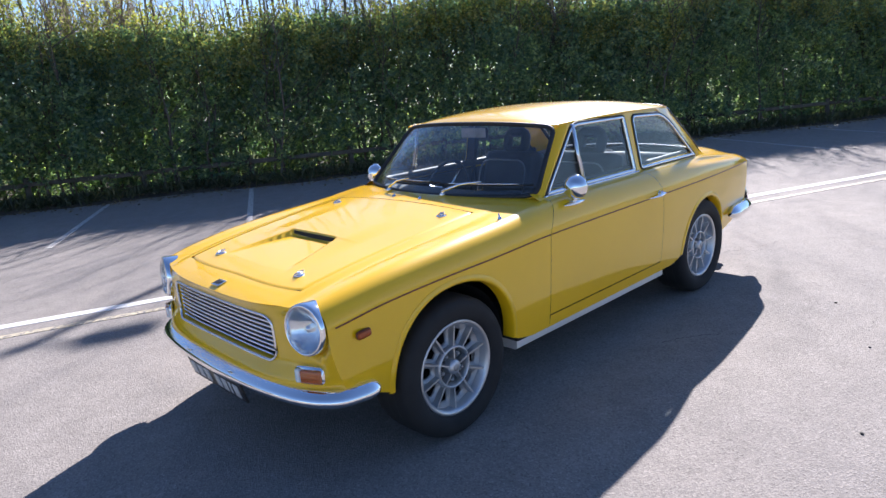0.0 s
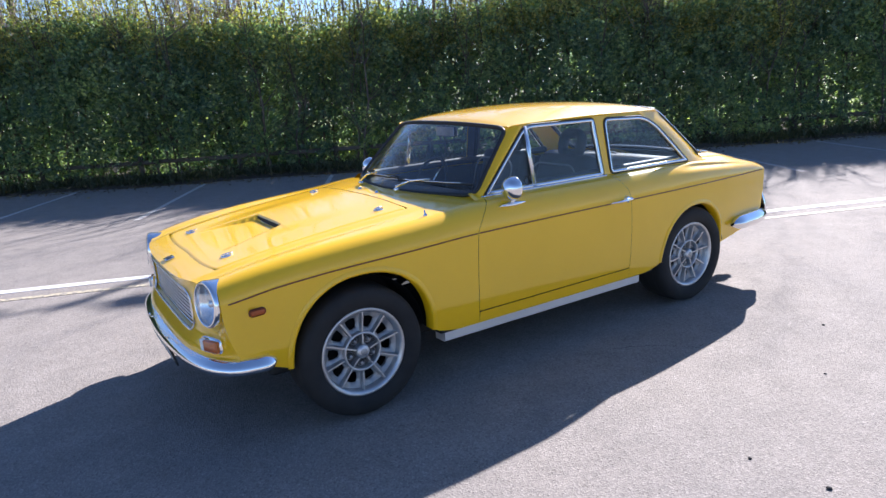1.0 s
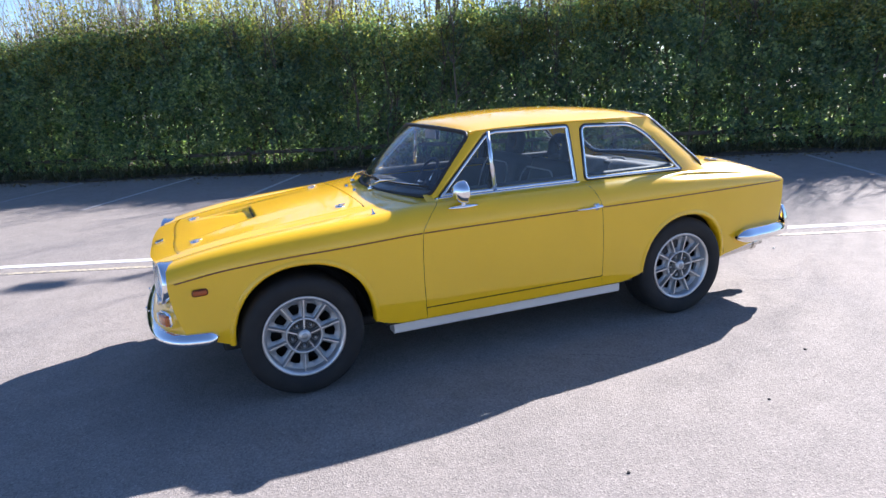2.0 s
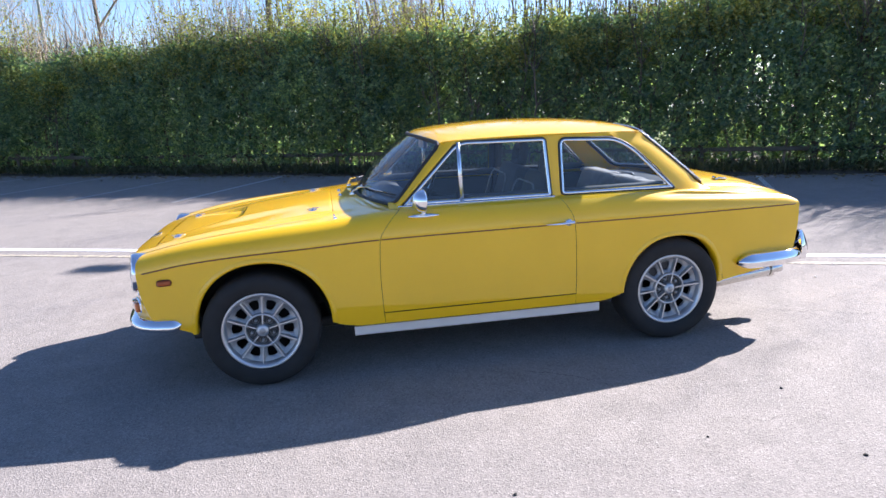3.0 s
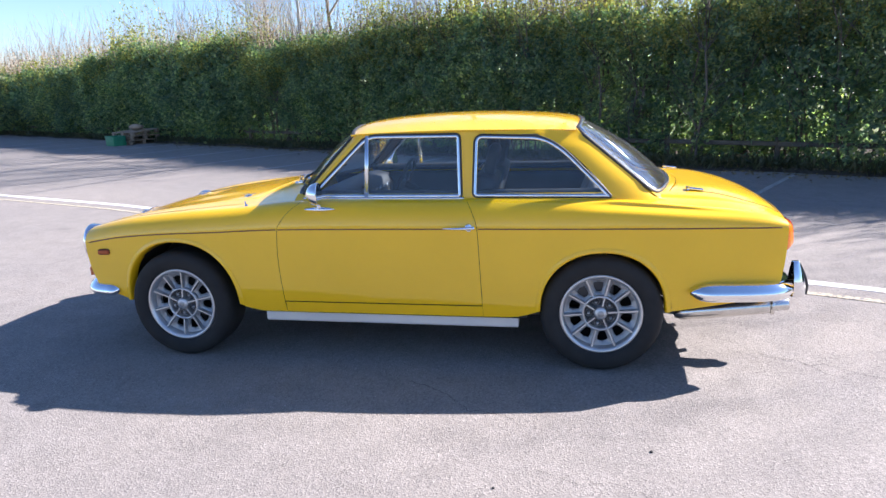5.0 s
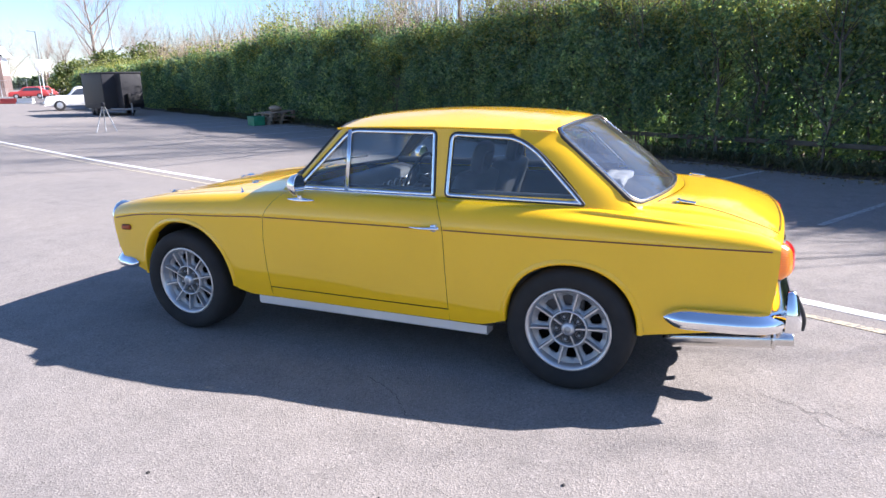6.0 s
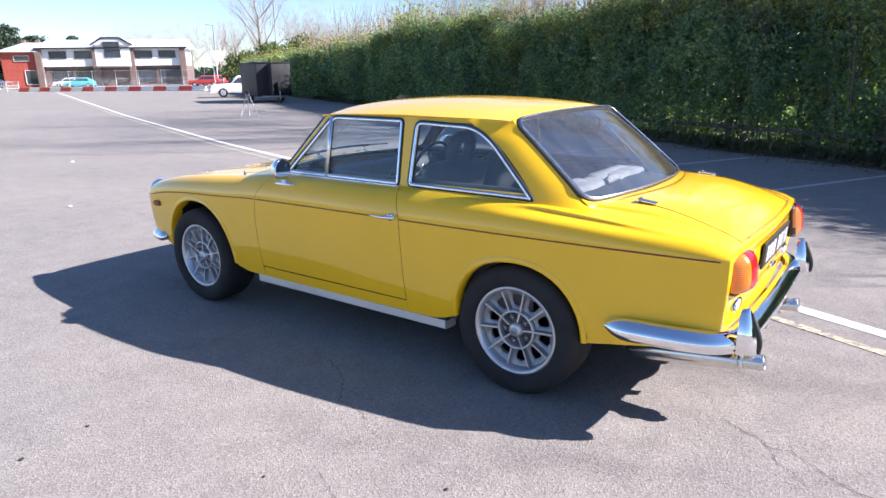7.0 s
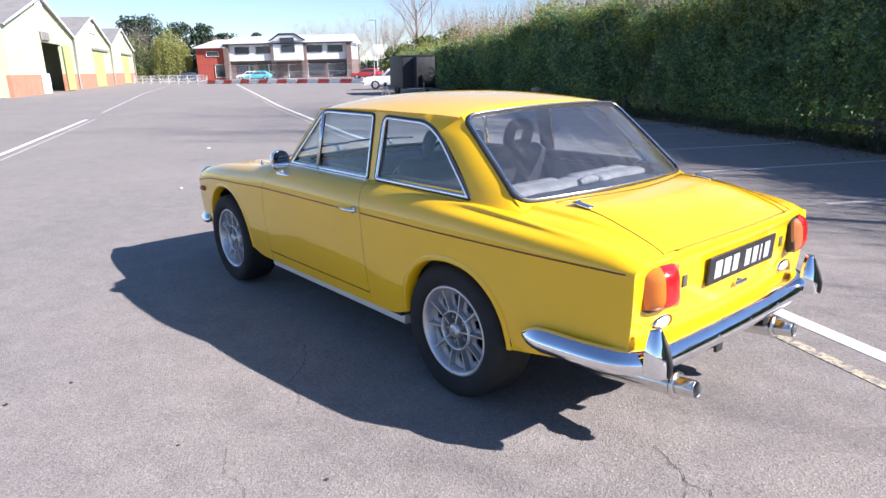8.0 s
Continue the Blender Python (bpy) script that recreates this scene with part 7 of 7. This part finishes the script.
# ---- trees and posts in the distance ----
def leafy_tree(name, label, d, s, height, spread_m, mat, n, size, low=0.12, weep=False):
    rng = np.random.default_rng(int(abs(d * 7 + s * 13)))
    t = thing(name, label, "tree", Matrix.Translation(site(d, s)), "distant trees")
    part("trunk", tube([(0, 0, 0), (0.1, 0, height * 0.3), (0, 0.1, height * 0.72)], [0.035 * height * 0.6, 0.025 * height * 0.6, 0.006 * height], 7), BARK, t)
    if weep:
        m = 260
        q, r = rng.uniform(0, 2 * np.pi, m), spread_m * np.sqrt(rng.uniform(0.02, 1, m))
        top_z = height * (1 - 0.35 * (r / spread_m) ** 2) * rng.uniform(0.85, 1.0, m)
        k = rng.integers(0, m, n)
        f = rng.uniform(0, 1, n)
        pos = np.stack([r[k] * np.cos(q[k]) * (1 + 0.12 * f), r[k] * np.sin(q[k]) * (1 + 0.12 * f), top_z[k] - f * (top_z[k] - height * low) * rng.uniform(0.6, 1.0, n)], axis=1) + rng.normal(0, 0.12, (n, 3))
    else:
        m = 46
        cz = rng.uniform(low, 0.97, m)
        width = np.sin(np.pi * np.clip(0.12 + 0.88 * cz, 0, 1)) ** 0.6
        q, r = rng.uniform(0, 2 * np.pi, m), spread_m * width * np.sqrt(rng.uniform(0.1, 1, m)) * 0.8
        c = np.stack([r * np.cos(q), r * np.sin(q), cz * height], axis=1)
        k = rng.integers(0, m, n)
        g = rng.normal(0, 1, (n, 3))
        g *= (rng.uniform(0.2, 1, n) ** 0.4 / np.linalg.norm(g, axis=1))[:, None]
        pos = c[k] + g * np.array([0.34, 0.34, 0.26]) * spread_m * rng.uniform(0.7, 1.1, m)[k][:, None]
        pos[:, 2] = np.maximum(pos[:, 2], height * 0.04)
    crown = new("crown", leaf_mesh("crown", pos, size, 0.9, mat))
    crown.parent = t
    return t


for d, s, h, w in ((142, -62.5, 13.0, 5.0), (140, -58.0, 12.5, 4.8), (144, -54.0, 11.0, 4.6), (146, -49.5, 8.5, 4.0), (165, -51.5, 10.0, 6.0), (168, -44.0, 10.0, 3.0), (141, -48.0, 10.5, 4.6), (144, -45.0, 8.8, 3.6)):
    leafy_tree("conifer_tree", "dark evergreen tree far behind the yard", d, s, h, w, CONIFER, 3600, 0.55, 0.03)
leafy_tree("willow_tree", "weeping willow with yellow spring growth", 122, -47.6, 9.3, 3.1, WILLOW, 9000, 0.30, 0.04, True)
for d, s, h, w in ((126, -55.5, 7.6, 4.0), (132, -52.0, 6.0, 4.0), (118, -53.0, 3.2, 3.0), (70, -1.0, 4.2, 3.2), (64, 1.5, 4.4, 3.0), (82, -4.5, 3.6, 3.0), (58, 3.0, 4.0, 2.6)):
    leafy_tree("spring_tree", "tree in pale green spring leaf", d, s, h, w, SPRING, 3800, 0.30, 0.03)


def far_bare_tree(seed, d, s, height, mat=None):
    r = random.Random(seed)
    bits = []
    rr = 0.014 * height
    pts = [Vector((0, 0, 0)), Vector((0.1, 0.05, height * 0.25)), Vector((0.0, 0.1, height * 0.55))]
    t = thing("bare_tree", "tall leafless tree far off against the sky", "tree", Matrix.Translation(site(d, s)), "distant trees")
    part("trunk", tube(pts, [rr, rr * 0.8, rr * 0.5], 7), BARK, t)
    for i in range(10):
        f = 0.30 + 0.7 * i / 9
        p = pts[0].lerp(pts[2], f)
        a = i * 2.4
        stick(r, p, Vector((math.cos(a), math.sin(a), 1.1 + r.uniform(-0.3, 0.5))).normalized(), height * r.uniform(0.25, 0.45), rr * 0.42, bits, 0.18, 3)
    part("twig_crown", join(*bits), mat or HAZE_TWIG, t)


for seed, d, s, h in ((21, 76, -2.4, 13.5), (22, 95, -6.0, 9.0), (23, 100, -8.5, 8.0), (24, 165, -30.0, 13.0), (25, 170, -24.5, 13.5), (26, 172, -20.0, 13.0), (27, 168, -35.0, 11.0), (28, 150, -66.0, 12.0), (29, 132, -57.5, 10.5), (30, 90, 2.0, 9.5), (31, 105, 4.0, 10.0), (32, 110, -3.0, 8.5)):
    far_bare_tree(seed, d, s, h)


def lamp_post(d, s, h, arm):
    p = thing("lamp_post", "slim grey lamp post rising beyond the hedge", "lamp post", set_out(d, s))
    part("pole", tube([(0, 0, 0), (0, 0, h * 0.5), (0, 0, h)], [0.09, 0.07, 0.05], 8), GALV, p)
    part("arm", tube([(0, 0, h - 0.05), (arm, 0, h + 0.05)], 0.035, 6), GALV, p)
    part("lantern", box((0.5, 0.2, 0.12), (arm + 0.2, 0, h + 0.04), 0.03), GALV, p)


for d, s, h, arm in ((78, -0.6, 10.5, 0.9), (92, -8.2, 7.5, -0.8), (30, 12.8, 9.0, 0.8)):
    lamp_post(d, s, h, arm)
def yard_lamp(x, y, h, arm):
    """Unseen twin-armed lamp behind the hedge, added to cast the shadow that lies across the yard."""
    p = thing("yard_lamp", "unseen tall grey twin-armed lamp post behind the hedge, added for its shadow", "lamp post", Matrix.Translation((x, y, 0)))
    part("pole", tube([(0, 0, 0), (0, 0, h * 0.5), (0, 0, h)], [0.085, 0.07, 0.055], 10), GALV, p)
    d = Vector(arm)
    for q in (d, -d):
        part("arm", tube([(0, 0, h - 0.15), q * 0.5 + Vector((0, 0, h)), q + Vector((0, 0, h))], 0.03, 6), GALV, p)
        part("lantern", moved(box((0.46, 0.24, 0.14), edge=0.04), Matrix.Translation(q + Vector((0, 0, h))) @ Matrix.Rotation(math.atan2(q.y, q.x), 4, "Z")), GALV, p)


# out of view; post and heads placed to match the shade on the asphalt
yard_lamp(9.45, 8.52, 9.0, (0.62, -0.22, 0))
sign = thing("white_sign", "white square sign on two posts beyond the barriers", "sign", set_out(86, -7.6))
part("sign_board", box((1.4, 0.08, 1.2), (0, 0, 3.6), 0.02), WHITE_PLASTIC, sign)
for x in (-0.5, 0.5):
    part("sign_post", tube([(x, 0.05, 0), (x, 0.05, 4.1)], 0.05, 6), GALV, sign)

# distant woods close the yard all round
rng = np.random.default_rng(5)
n = 26000
q = rng.uniform(0, 2 * np.pi, n)
lift = 5.5 + 2.5 * np.sin(q * 9) + 1.5 * np.sin(q * 23 + 1)
r = 290 + rng.uniform(0, 30, n)
pos = np.stack([r * np.cos(q), r * np.sin(q), lift * rng.uniform(0, 1, n) ** 0.8], axis=1)
woods = new("distant_woods", leaf_mesh("distant_woods", pos, 3.2, 0.9, CONIFER))
tagged(woods, "low dark line of distant trees", "woods", kind="stuff")
